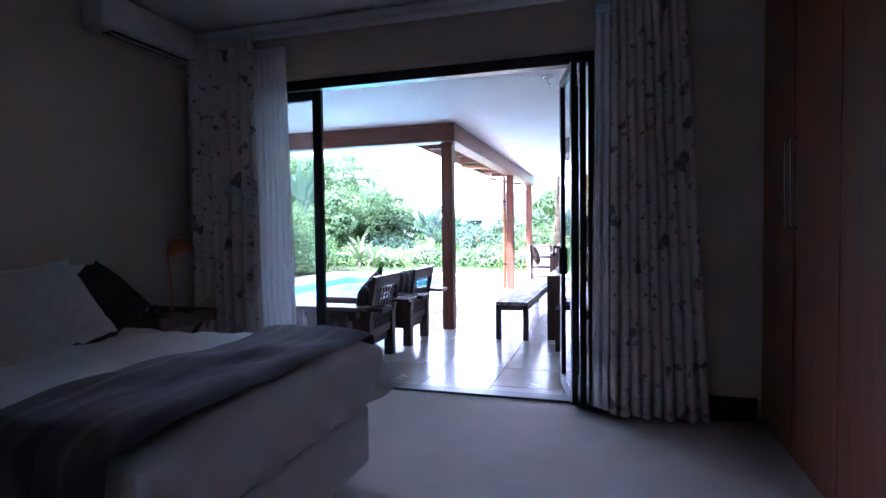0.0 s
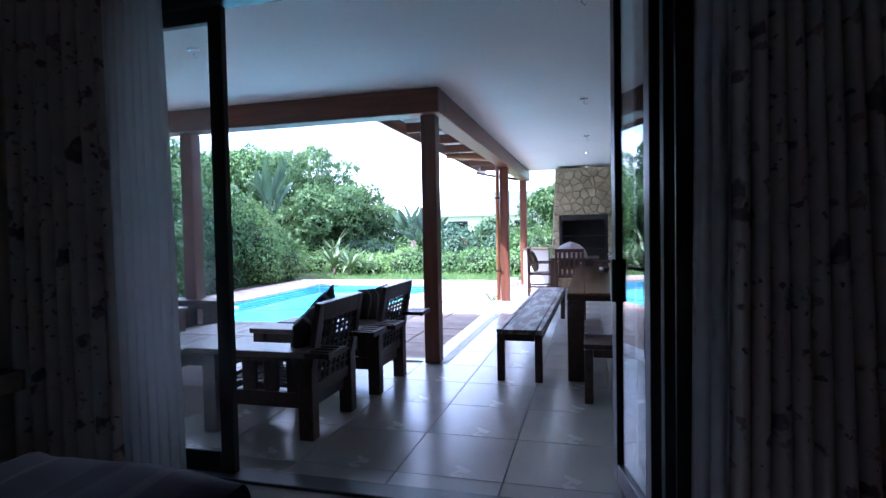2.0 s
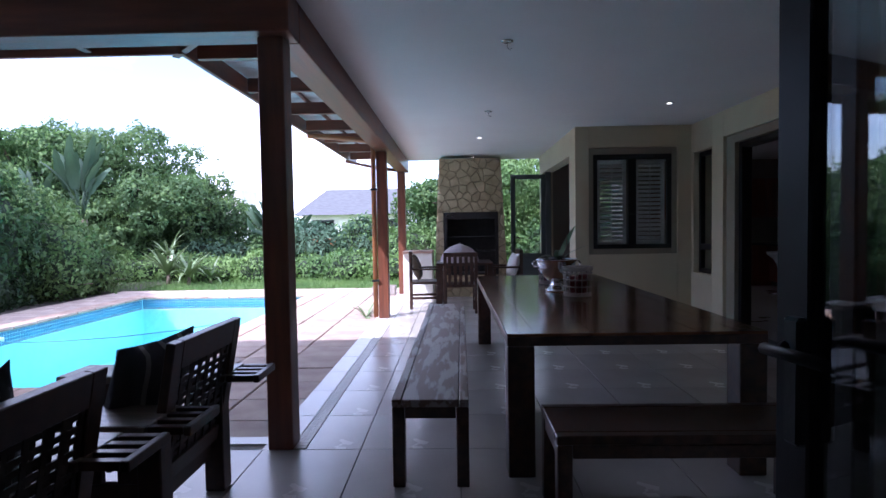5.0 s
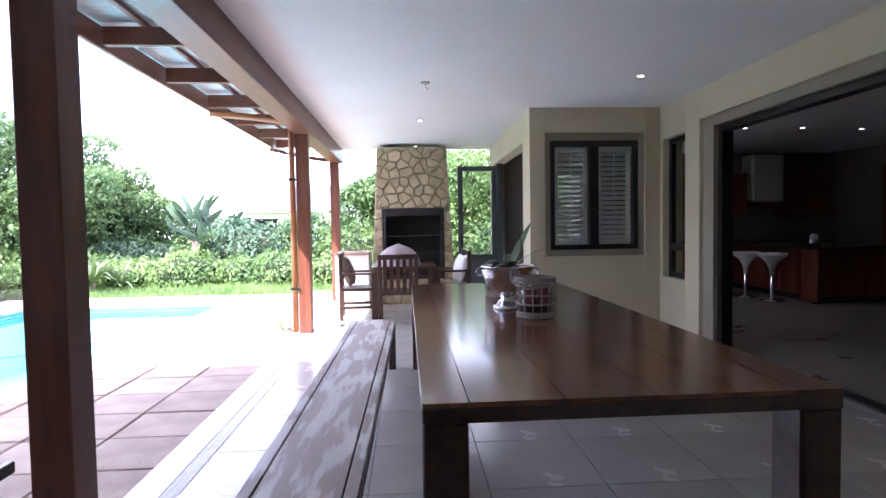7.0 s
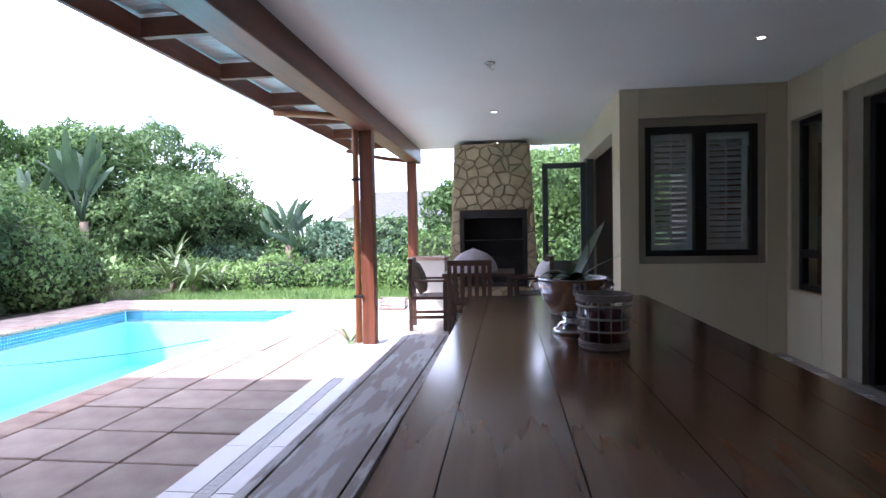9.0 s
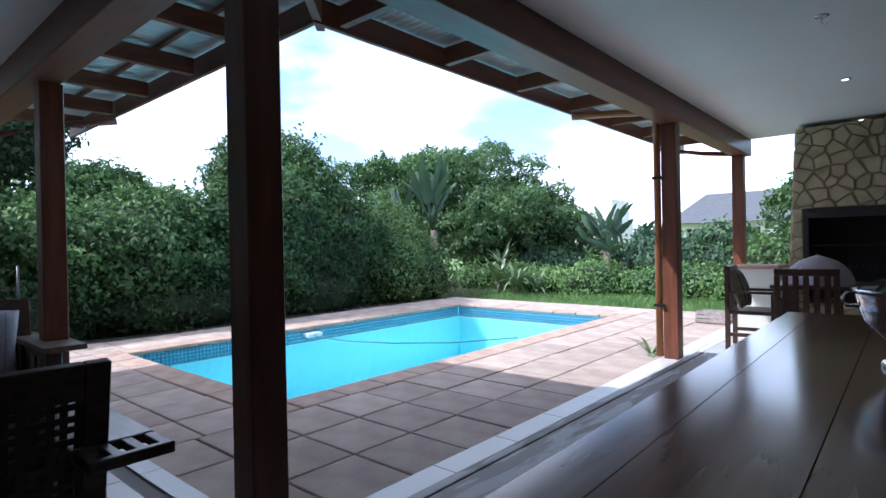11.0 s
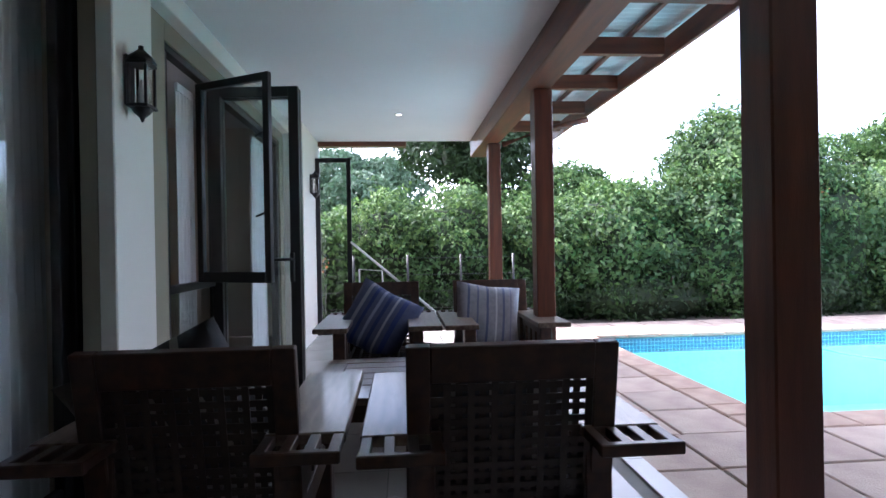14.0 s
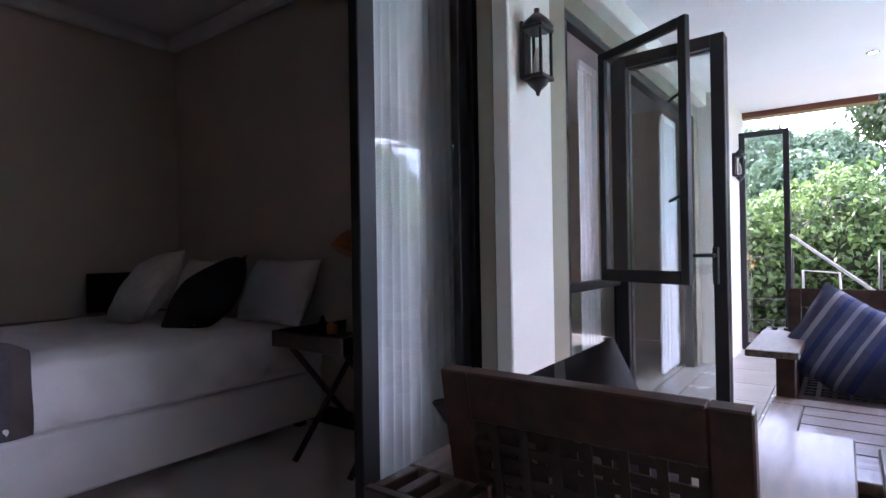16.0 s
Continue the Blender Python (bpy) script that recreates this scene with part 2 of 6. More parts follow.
M["furblack"] = mat("black_long_fur", (0.012, 0.012, 0.014), 0.9, (0.02, 0.02, 0.022), 20, bump=0.9, fine=150)
M["plastic"] = mat("white_plastic", (0.75, 0.75, 0.74), 0.35, bump=0.01)
M["wardrobe"] = mat("red_brown_cabinet_veneer", (0.28, 0.095, 0.040), 0.4, (0.17, 0.052, 0.024), 2.5, (7, 7, 0.5), 0.04, 60, coat=0.2)
M["skirt"] = mat("dark_wood_skirting", (0.06, 0.03, 0.02), 0.5, stretch=(1, 8, 8))
M["sheet"] = mat("pale_translucent_roof_sheet", (0.62, 0.66, 0.66), 0.5, (0.5, 0.55, 0.56), 4, bump=0.05)
M["sheet"].node_tree.nodes["Principled BSDF"].inputs["Transmission Weight"].default_value = 0.0
M["roofslate"] = mat("grey_slate_roof", (0.12, 0.122, 0.128), 0.8, (0.08, 0.082, 0.088), 3, (1, 1, 8), 0.3, 30)
M["cane"] = mat("whitewashed_cane", (0.42, 0.38, 0.35), 0.7, (0.28, 0.24, 0.22), 14, bump=0.3, fine=100)
M["purple"] = mat("plum_glazed_pot", (0.10, 0.02, 0.035), 0.25, (0.06, 0.012, 0.025), 8, bump=0.03)
M["bark"] = mat("grey_brown_bark", (0.20, 0.15, 0.11), 0.9, (0.10, 0.075, 0.055), 9, (1, 1, 0.3), 0.7, 40)
M["leaf"] = leaf_mat("hedge_leaf", (0.088, 0.172, 0.048), (0.030, 0.076, 0.021))
# Own colour of the fresh plants; also laid on tops as painted sunlight.
M["leaf_light"] = leaf_mat("fresh_and_sunlit_leaf", (0.175, 0.275, 0.078), (0.075, 0.15, 0.042))
M["leaf_mid"] = leaf_mat("garden_tree_leaf", (0.145, 0.235, 0.09), (0.06, 0.12, 0.045))
M["leaf_olive"] = leaf_mat("grey_green_leaf", (0.12, 0.20, 0.11), (0.06, 0.12, 0.07))
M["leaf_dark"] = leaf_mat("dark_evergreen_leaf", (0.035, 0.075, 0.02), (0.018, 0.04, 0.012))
# Near-black green: the shade deep inside the foliage is put into this colour.
M["core"] = mat("painted_shade_foliage", (0.026, 0.046, 0.015), 0.95, (0.012, 0.022, 0.008), 6, bump=1.0, fine=12)
M["strel"] = leaf_mat("banana_like_leaf", (0.095, 0.16, 0.085), (0.045, 0.09, 0.045), 0.6)
M["orchid"] = leaf_mat("orchid_leaf", (0.06, 0.13, 0.05), (0.035, 0.08, 0.03), 0.3, 0.1)
M["aloe"] = leaf_mat("aloe_leaf", (0.26, 0.34, 0.16), (0.13, 0.20, 0.08), 0.4, 0.1)
M["bloom"] = mat("orange_blossom", (0.65, 0.22, 0.08), 0.7, vary=0.3)
M["blue_cloth"] = stripes("blue_striped_cloth", (0.10, 0.12, 0.22), [(-0.2, -0.17, (0.35, 0.35, 0.42)), (-0.13, -0.10, (0.03, 0.05, 0.18)), (-0.06, -0.035, (0.30, 0.32, 0.45)), (0.0, 0.03, (0.03, 0.05, 0.16)), (0.07, 0.09, (0.38, 0.38, 0.45)), (0.13, 0.17, (0.04, 0.06, 0.2))])
M["grey_cloth"] = stripes("pale_blue_striped_cloth", (0.36, 0.36, 0.40), [(-0.19, -0.17, (0.12, 0.14, 0.24)), (-0.11, -0.095, (0.16, 0.18, 0.28)), (-0.03, -0.01, (0.12, 0.14, 0.24)), (0.05, 0.065, (0.6, 0.6, 0.62)), (0.11, 0.13, (0.14, 0.16, 0.26)), (0.18, 0.19, (0.2, 0.2, 0.3))])
M["dark_cloth"] = stripes("charcoal_striped_cloth", (0.05, 0.05, 0.055), [(-0.16, -0.13, (0.30, 0.28, 0.24)), (-0.02, 0.01, (0.3, 0.28, 0.24)), (0.12, 0.15, (0.3, 0.28, 0.24))])
M["throw"] = stripes("slate_blue_throw_cloth", (0.085, 0.08, 0.095), [(-0.30, -0.24, (0.10, 0.08, 0.075)), (-0.16, -0.14, (0.16, 0.14, 0.14)), (-0.02, 0.05, (0.03, 0.03, 0.045)), (0.14, 0.17, (0.14, 0.12, 0.12)), (0.24, 0.31, (0.05, 0.05, 0.07))], axis=0)
M["brown_cloth"] = stripes("brown_zebra_cloth", (0.30, 0.24, 0.17), [(-0.15, -0.11, (0.03, 0.02, 0.015)), (-0.06, -0.02, (0.03, 0.02, 0.015)), (0.03, 0.07, (0.03, 0.02, 0.015)), (0.12, 0.16, (0.03, 0.02, 0.015))])
M["sheer"] = sheer("white_voile", (0.93, 0.94, 0.96), 0.03)
M["lamp_glass"] = glass("lantern_glass", (0.95, 0.95, 0.94))
M["bulb"] = glow("lit_lamp", (1.0, 0.93, 0.8), 2.5)
M["screen"] = mat("black_screen", (0.01, 0.01, 0.012), 0.15, bump=0.0)
M["kitchen_red"] = mat("cherry_cabinet_wood", (0.20, 0.055, 0.025), 0.4, (0.14, 0.035, 0.018), 3, (6, 6, 0.7), 0.05, 50, coat=0.2)
M["granite"] = mat("black_granite", (0.02, 0.02, 0.02), 0.15, (0.05, 0.05, 0.05), 60)


def water_mat():
    m = bpy.data.materials.new("pool_water")
    m.use_nodes = True
    n, l = m.node_tree.nodes, m.node_tree.links
    n.clear()
    out = n.new("ShaderNodeOutputMaterial")
    clear = n.new("ShaderNodeBsdfTransparent")
    clear.inputs["Color"].default_value = (0.74, 0.97, 0.99, 1)
    gl = n.new("ShaderNodeBsdfGlossy")
    gl.inputs["Roughness"].default_value = 0.03
    co = n.new("ShaderNodeTexCoord")
    ns = n.new("ShaderNodeTexNoise")
    ns.inputs["Scale"].default_value, ns.inputs["Detail"].default_value = 2.2, 3
    l.new(co.outputs["Object"], ns.inputs["Vector"])
    bp = n.new("ShaderNodeBump")
    bp.inputs["Strength"].default_value, bp.inputs["Distance"].default_value = 0.12, 0.05
    l.new(ns.outputs["Fac"], bp.inputs["Height"])
    l.new(bp.outputs["Normal"], gl.inputs["Normal"])
    fr = n.new("ShaderNodeFresnel")
    fr.inputs["IOR"].default_value = 1.16
    l.new(bp.outputs["Normal"], fr.inputs["Normal"])
    mx = n.new("ShaderNodeMixShader")
    l.new(fr.outputs[0], mx.inputs[0])
    l.new(clear.outputs[0], mx.inputs[1])
    l.new(gl.outputs[0], mx.inputs[2])
    l.new(mx.outputs[0], out.inputs["Surface"])
    return m


M["water"] = water_mat()


# ---- building blocks ----
def box(x0, x1, y0, y1, z0, z1, bevel=0.004, seg=1):
    bm = bmesh.new()
    bmesh.ops.create_cube(bm, size=1, matrix=Matrix.Translation(((x0 + x1) / 2, (y0 + y1) / 2, (z0 + z1) / 2)) @ Matrix.Diagonal((abs(x1 - x0), abs(y1 - y0), abs(z1 - z0), 1)))
    if bevel:
        bmesh.ops.bevel(bm, geom=bm.edges[:], offset=bevel, segments=seg, affect="EDGES", profile=0.5)
    return bm


def boxes(*dims, bevel=0.004):
    out = bmesh.new()
    for d in dims:
        merge(out, box(*d, bevel=bevel))
    return out


def merge(out, bm, m=None):
    if m is not None:
        bmesh.ops.transform(bm, matrix=m, verts=bm.verts)
    me = bpy.data.meshes.new("tmp")
    bm.to_mesh(me)
    bm.free()
    out.from_mesh(me)
    bpy.data.meshes.remove(me)
    return out


def turned(bm, m):
    bmesh.ops.transform(bm, matrix=m, verts=bm.verts)
    return bm


def lathe(profile, seg=24):
    """A turned body from (radius, height) pairs."""
    bm = bmesh.new()
    rings = []
    for r, z in profile:
        rings.append([bm.verts.new((r * math.cos(2 * math.pi * k / seg), r * math.sin(2 * math.pi * k / seg), z)) for k in range(seg)])
    for a, b in zip(rings, rings[1:]):
        for k in range(seg):
            bm.faces.new((a[k], a[(k + 1) % seg], b[(k + 1) % seg], b[k]))
    bm.faces.new(rings[0][::-1])
    bm.faces.new(rings[-1])
    for f in bm.faces:
        f.smooth = True
    return bm


def tube(points, r, seg=8, taper=1.0):
    """A round bar along points."""
    bm = bmesh.new()
    pts = [Vector(p) for p in points]
    rings = []
    for i, p in enumerate(pts):
        d = (pts[min(i + 1, len(pts) - 1)] - pts[max(i - 1, 0)]).normalized()
        u = d.orthogonal().normalized()
        v = d.cross(u)
        rr = r * (1 + (taper - 1) * i / max(len(pts) - 1, 1))
        rings.append([bm.verts.new(p + rr * (math.cos(2 * math.pi * k / seg) * u + math.sin(2 * math.pi * k / seg) * v)) for k in range(seg)])
    for a, b in zip(rings, rings[1:]):
        best = min(range(seg), key=lambda s: (a[0].co - b[s].co).length)
        for k in range(seg):
            bm.faces.new((a[k], a[(k + 1) % seg], b[(k + 1 + best) % seg], b[(k + best) % seg]))
    bm.faces.new(rings[0][::-1])
    bm.faces.new(rings[-1])
    bmesh.ops.recalc_face_normals(bm, faces=bm.faces)
    for f in bm.faces:
        f.smooth = len(f.verts) == 4
    return bm


def cushion_bm(w, h, t, n=14, rag=0.0):
    """A soft pillow, thick in the middle, w by h, standing in the yz plane."""
    bm = bmesh.new()
    grids = []
    for side in (1, -1):
        g = []
        for i in range(n + 1):
            row = []
            for j in range(n + 1):
                u, v = 2 * i / n - 1, 2 * j / n - 1
                puff = (max(0, 1 - u * u) * max(0, 1 - v * v)) ** 0.42
                pin = 1 - 0.07 * (1 - abs(u)) * abs(v) ** 4 - 0.07 * (1 - abs(v)) * abs(u) ** 4
                x = side * t / 2 * puff + 0.012 * noise.noise((u * 2.1, v * 2.1, side + w))
                jag = rag * noise.noise((u * 9, v * 9, 3.0)) if puff < 0.3 else 0
                row.append(bm.verts.new((x, u * w / 2 * pin + jag, v * h / 2 * pin + jag)))
            g.append(row)
        for i in range(n):
            for j in range(n):
                f = bm.faces.new((g[i][j], g[i + 1][j], g[i + 1][j + 1], g[i][j + 1]))
                f.smooth = True
        grids.append(g)
    bmesh.ops.remove_doubles(bm, verts=bm.verts, dist=0.004)
    bmesh.ops.recalc_face_normals(bm, faces=bm.faces)
    return bm


def mesh_object(name, bm, material, parent=None, label=""):
    me = bpy.data.meshes.new(name)
    bm.to_mesh(me)
    bm.free()
    me.materials.append(material)
    ob = new(name, me)
    if parent is not None:
        ob.parent = parent
    if label:
        tagged(ob, label)
    return ob


def part(name, bm, material, parent, label=""):
    return mesh_object(name, bm, material, parent, label)


def thing(name, at, label, category, group="", rz=0.0):
    ob = new(name)
    ob.empty_display_size = 0.1
    ob.matrix_world = pose(*at, 0, 0, rz)
    return tagged(ob, label, category, group)


def solid(name, bm, material, label, category, group="", kind="", at=None):
    ob = mesh_object(name, bm, material)
    if at is not None:
        ob.matrix_world = at
    return tagged(ob, label, category, group, kind)


def structure(name, bm, material, label=""):
    return tagged(mesh_object(name, bm, material), label, "", "", "structure")


def raw_mesh(name, verts, faces, material, smooth=False):
    me = bpy.data.meshes.new(name)
    me.from_pydata(verts, [], faces)
    me.materials.append(material)
    if smooth:
        me.polygons.foreach_set("use_smooth", [True] * len(me.polygons))
    me.update()
    return me


# ---- the building ----
Z_CEIL = 2.72
DECK = -0.03
# bedroom: x -3.05..2.35, y -1.6..5.12; facade band 5.12..5.50
structure("floor_bedroom", box(-3.3, 2.6, -1.9, 5.24, -0.12, 0.0, 0), M["carpet"], "beige carpet on the bedroom floor")
structure("wall_west", box(-3.12, -2.92, -1.8, 5.12, 0, 3.1, 0), M["inner"], "plain beige painted bedroom wall")
structure("wall_alcove", box(-2.92, -1.35, 1.55, 1.75, 0, 3.1, 0), M["inner"], "plain beige painted alcove wall")
structure("wall_alcove_return", box(-1.55, -1.35, -1.6, 1.55, 0, 3.1, 0), M["inner"], "plain beige painted wall")
structure("wall_south", box(-3.25, 2.55, -1.8, -1.6, 0, 3.1, 0), M["inner"], "plain beige painted back wall")
structure("wall_east", box(2.35, 2.55, -1.6, 5.12, 0, 3.1, 0), M["inner"], "plain beige painted bedroom wall")
structure("ceiling_bedroom", box(-3.25, 2.55, -1.8, 5.12, 3.1, 3.2, 0), M["white"], "white painted bedroom ceiling")
# door wall, inner leaf
structure("wall_north_inner", boxes((-3.12, -2.45, 5.12, 5.34, 0, 3.1), (0.62, 2.35, 5.12, 5.34, 0, 3.1), (-2.45, 0.62, 5.12, 5.34, 2.65, 3.1), bevel=0), M["inner"], "beige painted wall round the patio door")


def cornice(name, x0, x1, y0, y1, z0, z1):
    return structure(name, box(x0, x1, y0, y1, z0, z1, 0.035, 3), M["white"], "white coved plaster cornice")


cornice("trim_cornice_north", -2.918, 2.35, 5.02, 5.118, 2.98, 3.098)
cornice("trim_cornice_west", -2.918, -2.81, 1.76, 5.02, 2.98, 3.098)
cornice("trim_cornice_alcove", -2.81, -1.36, 1.752, 1.86, 2.98, 3.098)
structure("baseboard_north", box(0.66, 1.66, 5.10, 5.118, 0, 0.16, 0.003), M["skirt"], "dark wood skirting board")
structure("baseboard_west", box(-2.918, -2.90, 1.76, 5.10, 0, 0.12, 0.003), M["skirt"], "dark wood skirting board")

# facade on the patio side: wall 5.50, taupe bands 5.42 round the openings
FA, BA, IN = 5.50, 5.42, 5.34
structure("wall_facade", boxes((-2.735, -2.335, BA + 0.003, FA, 0, Z_CEIL), (-7.75, -6.35, IN, 5.65, 0, Z_CEIL), (0.80, 3.30, IN, FA, 0, Z_CEIL), (-6.35, -2.735, IN, FA, 2.58, Z_CEIL), (-2.335, 0.80, IN, FA, 2.70, Z_CEIL), bevel=0.006), M["cream"], "pale cream plastered facade")
structure("wall_facade_band", boxes((-3.09, -2.345, IN, BA, 0, 2.577), (0.62, 0.797, IN, BA, 0, 2.697), (-2.345, 0.62, IN, BA, 2.64, 2.697), (-6.347, -6.15, IN, BA, 0, 2.577), (-6.15, -3.09, IN, BA, 2.45, 2.577), (-3.09, -2.45, 5.342 - 0.04, IN - 0.003, 0, 2.6), bevel=0.004), M["band"], "taupe plaster band round the openings")

# patio floor body and ceiling
structure("floor_patio_bed", boxes((-7.55, 3.05, 5.24, 8.12, -0.15, -0.012), (-1.47, 3.05, 8.12, 17.2, -0.15, -0.012), bevel=0), M["grout"], "grey grout bed under the patio tiles")
structure("ceiling_patio", boxes((-7.55, 3.05, FA, 7.96, Z_CEIL, Z_CEIL + 0.06), (-1.34, 3.05, 7.96, 15.9, Z_CEIL, Z_CEIL + 0.06), bevel=0), M["white"], "white painted patio ceiling")
structure("roof", boxes((-7.9, 9.5, -2.2, 9.05, 3.22, 3.3), (-1.3, 9.5, 9.05, 17.5, 3.22, 3.3), bevel=0), M["roofslate"], "dark roof over the house")

# right-hand house wall x = 3.05 with kitchen opening and slit window
structure("wall_kitchen", boxes((3.05, 3.30, FA, 8.2, 0, Z_CEIL), (3.05, 3.30, 11.50, 11.80, 0, Z_CEIL), (3.05, 3.30, 12.34, 12.60, 0, Z_CEIL), (3.05, 3.30, 8.2, 11.50, 2.40, Z_CEIL), (3.05, 3.30, 11.80, 12.34, 2.32, Z_CEIL), (3.05, 3.30, 11.80, 12.34, 0, 0.66), bevel=0.004), M["plaster"], "cream plastered house wall with a wide opening")
structure("wall_kitchen_band", boxes((3.09, 3.28, 11.30, 11.497, 0, 2.397), (3.09, 3.28, 8.203, 8.32, 0, 2.397), (3.09, 3.28, 8.32, 11.30, 2.30, 2.397), bevel=0.003), M["band"], "taupe plaster band round the kitchen opening")
structure("wall_bay", boxes((1.43, 1.62, 12.40, 12.62, 0, Z_CEIL), (2.86, 3.05, 12.40, 12.62, 0, Z_CEIL), (1.62, 2.86, 12.40, 12.62, 2.42, Z_CEIL), (1.62, 2.86, 12.40, 12.62, 0, 0.92), bevel=0.004), M["plaster"], "cream plastered bay wall with a shuttered window")
structure("wall_bay_band", boxes((1.622, 1.69, 12.43, 12.60, 0.922, 2.418), (2.79, 2.858, 12.43, 12.60, 0.922, 2.418), (1.69, 2.79, 12.43, 12.60, 2.33, 2.418), (1.69, 2.79, 12.43, 12.60, 0.922, 1.0), bevel=0.003), M["band"], "taupe plaster band round the shuttered window")
structure("wall_bay_side", boxes((1.43, 1.62, 12.62, 12.80, 0, Z_CEIL), (1.43, 1.62, 12.80, 15.2, 2.36, Z_CEIL), (1.43, 1.62, 15.2, 15.6, 0, Z_CEIL), bevel=0.004), M["plaster"], "cream plastered wall over the folding door")
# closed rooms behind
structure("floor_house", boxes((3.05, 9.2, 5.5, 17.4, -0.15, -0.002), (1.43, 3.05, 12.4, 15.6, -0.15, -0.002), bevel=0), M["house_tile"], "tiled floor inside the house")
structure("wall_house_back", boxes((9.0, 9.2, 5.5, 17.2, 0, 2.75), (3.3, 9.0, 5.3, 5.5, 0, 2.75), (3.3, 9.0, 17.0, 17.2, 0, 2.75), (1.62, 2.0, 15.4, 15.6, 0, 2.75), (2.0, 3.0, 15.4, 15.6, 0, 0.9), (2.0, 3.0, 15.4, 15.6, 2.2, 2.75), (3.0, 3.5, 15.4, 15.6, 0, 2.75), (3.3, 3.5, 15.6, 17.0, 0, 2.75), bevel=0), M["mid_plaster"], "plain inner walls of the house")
structure("ceiling_house", boxes((3.30, 9.2, 5.3, 17.2, 2.75, 2.85), (1.62, 3.30, 12.62, 15.6, 2.75, 2.85), bevel=0), M["white"], "white inner ceiling")
# second bedroom behind the window and folding door of the west facade
structure("floor_room_two", box(-7.5, -3.3, 1.0, 5.30, -0.12, -0.003, 0), M["tile"], "pale tiled floor of the second room")
structure("wall_room_two", boxes((-7.7, -7.5, 1.0, IN, 0, 2.9), (-7.5, -3.27, 0.8, 1.0, 0, 2.9), bevel=0), M["inner"], "plain walls of the second room")
structure("ceiling_room_two", box(-7.7, -3.27, 0.8, IN, 2.9, 3.0, 0), M["white"], "white ceiling of the second room")

# ---- timber frame of the patio roof ----
def post(x, y, z1, label="red-brown stained square timber post", s=0.152):
    return solid("timber_post", box(-s / 2, s / 2, -s / 2, s / 2, 0, z1, 0.006), M["timber"], label, "post", "patio roof posts", at=pose(x, y, 0))


for px, py in ((-1.346, 7.976), (-1.346, 12.80), (-1.346, 15.75), (-4.20, 7.985), (-6.52, 7.985)):
    post(px, py, 2.477)
solid("timber_beam", box(-7.5, -1.21, 7.82, 8.05, 2.48, 2.77, 0.008), M["timber_x"], "heavy red-brown stained timber eave beam", "beam", "patio beams")
solid("timber_beam", box(-1.44, -1.21, 8.053, 15.95, 2.48, 2.77, 0.008), M["timber_y"], "heavy red-brown stained timber eave beam", "beam", "patio beams")
EAVE_X, EAVE_Y = -2.47, 9.10
for k in range(7):
    solid("rafter", box(EAVE_X + 0.05, -1.2, -0.032, 0.032, 2.785, 2.93, 0.004), M["timber_x"], "dark stained timber rafter under the roof sheets", "rafter", "patio rafters", at=pose(0, 9.30 + 1.12 * k, 0))
for k in range(5):
    solid("rafter", box(-0.032, 0.032, 7.85, EAVE_Y - 0.05, 2.785, 2.93, 0.004), M["timber_y"], "dark stained timber rafter under the roof sheets", "rafter", "patio rafters", at=pose(-3.20 - 1.0 * k, 0, 0))
hip = turned(box(-0.03, 0.03, -0.1, 1.75, 2.785, 2.94, 0.004), pose(-1.345, 7.995, 0, 0, 0, 45))
solid("rafter", hip, M["timber_y"], "dark stained diagonal hip rafter at the roof corner", "rafter", "patio rafters")
solid("fascia_board", box(EAVE_X - 0.02, EAVE_X + 0.02, EAVE_Y - 0.02, 16.9, 2.77, 2.95, 0.004), M["timber_y"], "dark stained fascia board along the eave", "fascia", "fascia boards")
solid("fascia_board", box(-7.85, EAVE_X - 0.023, EAVE_Y - 0.02, EAVE_Y + 0.02, 2.77, 2.95, 0.004), M["timber_x"], "dark stained fascia board along the eave", "fascia", "fascia boards")
solid("fascia_board", box(-7.75, -7.58, 5.5, 6.9, 2.66, 2.86, 0.004), M["timber_y"], "dark stained barge board at the patio end", "fascia", "fascia boards")
for x in (-1.62, -2.1):
    solid("roof_batten", box(x - 0.02, x + 0.02, 8.9, 16.9, 2.933, 2.968, 0.003), M["timber_y"], "thin stained roof batten", "batten", "roof battens")
for yy in (8.25, 8.75):
    solid("roof_batten", box(-7.85, -2.6, yy - 0.02, yy + 0.02, 2.933, 2.968, 0.003), M["timber_x"], "thin stained roof batten", "batten", "roof battens")


def corrugated(u0, u1, v0, v1, z, pitch=0.076, high=0.009):
    """A wavy roof sheet: waves across u, long in v; returned in u, v."""
    n = int((u1 - u0) / pitch * 6)
    verts = [(u0 + (u1 - u0) * i / n, v, z + high * math.sin(2 * math.pi * (u1 - u0) * i / n / pitch)) for v in (v0, v1) for i in range(n + 1)]
    faces = [(i, i + 1, n + 2 + i, n + 1 + i) for i in range(n)]
    return verts, faces


vs, fs = corrugated(9.0, 17.0, -2.6, -1.2, 2.98)
tagged(new("roof_sheet", raw_mesh("roof_sheet", [(v, u, z) for u, v, z in vs], fs, M["sheet"])), "pale corrugated translucent roof sheeting", "roof sheet", "roof sheets")
vs, fs = corrugated(-7.9, -1.2, 7.85, 9.2, 2.985)
tagged(new("roof_sheet", raw_mesh("roof_sheet", vs, fs, M["sheet"])), "pale corrugated translucent roof sheeting", "roof sheet", "roof sheets")

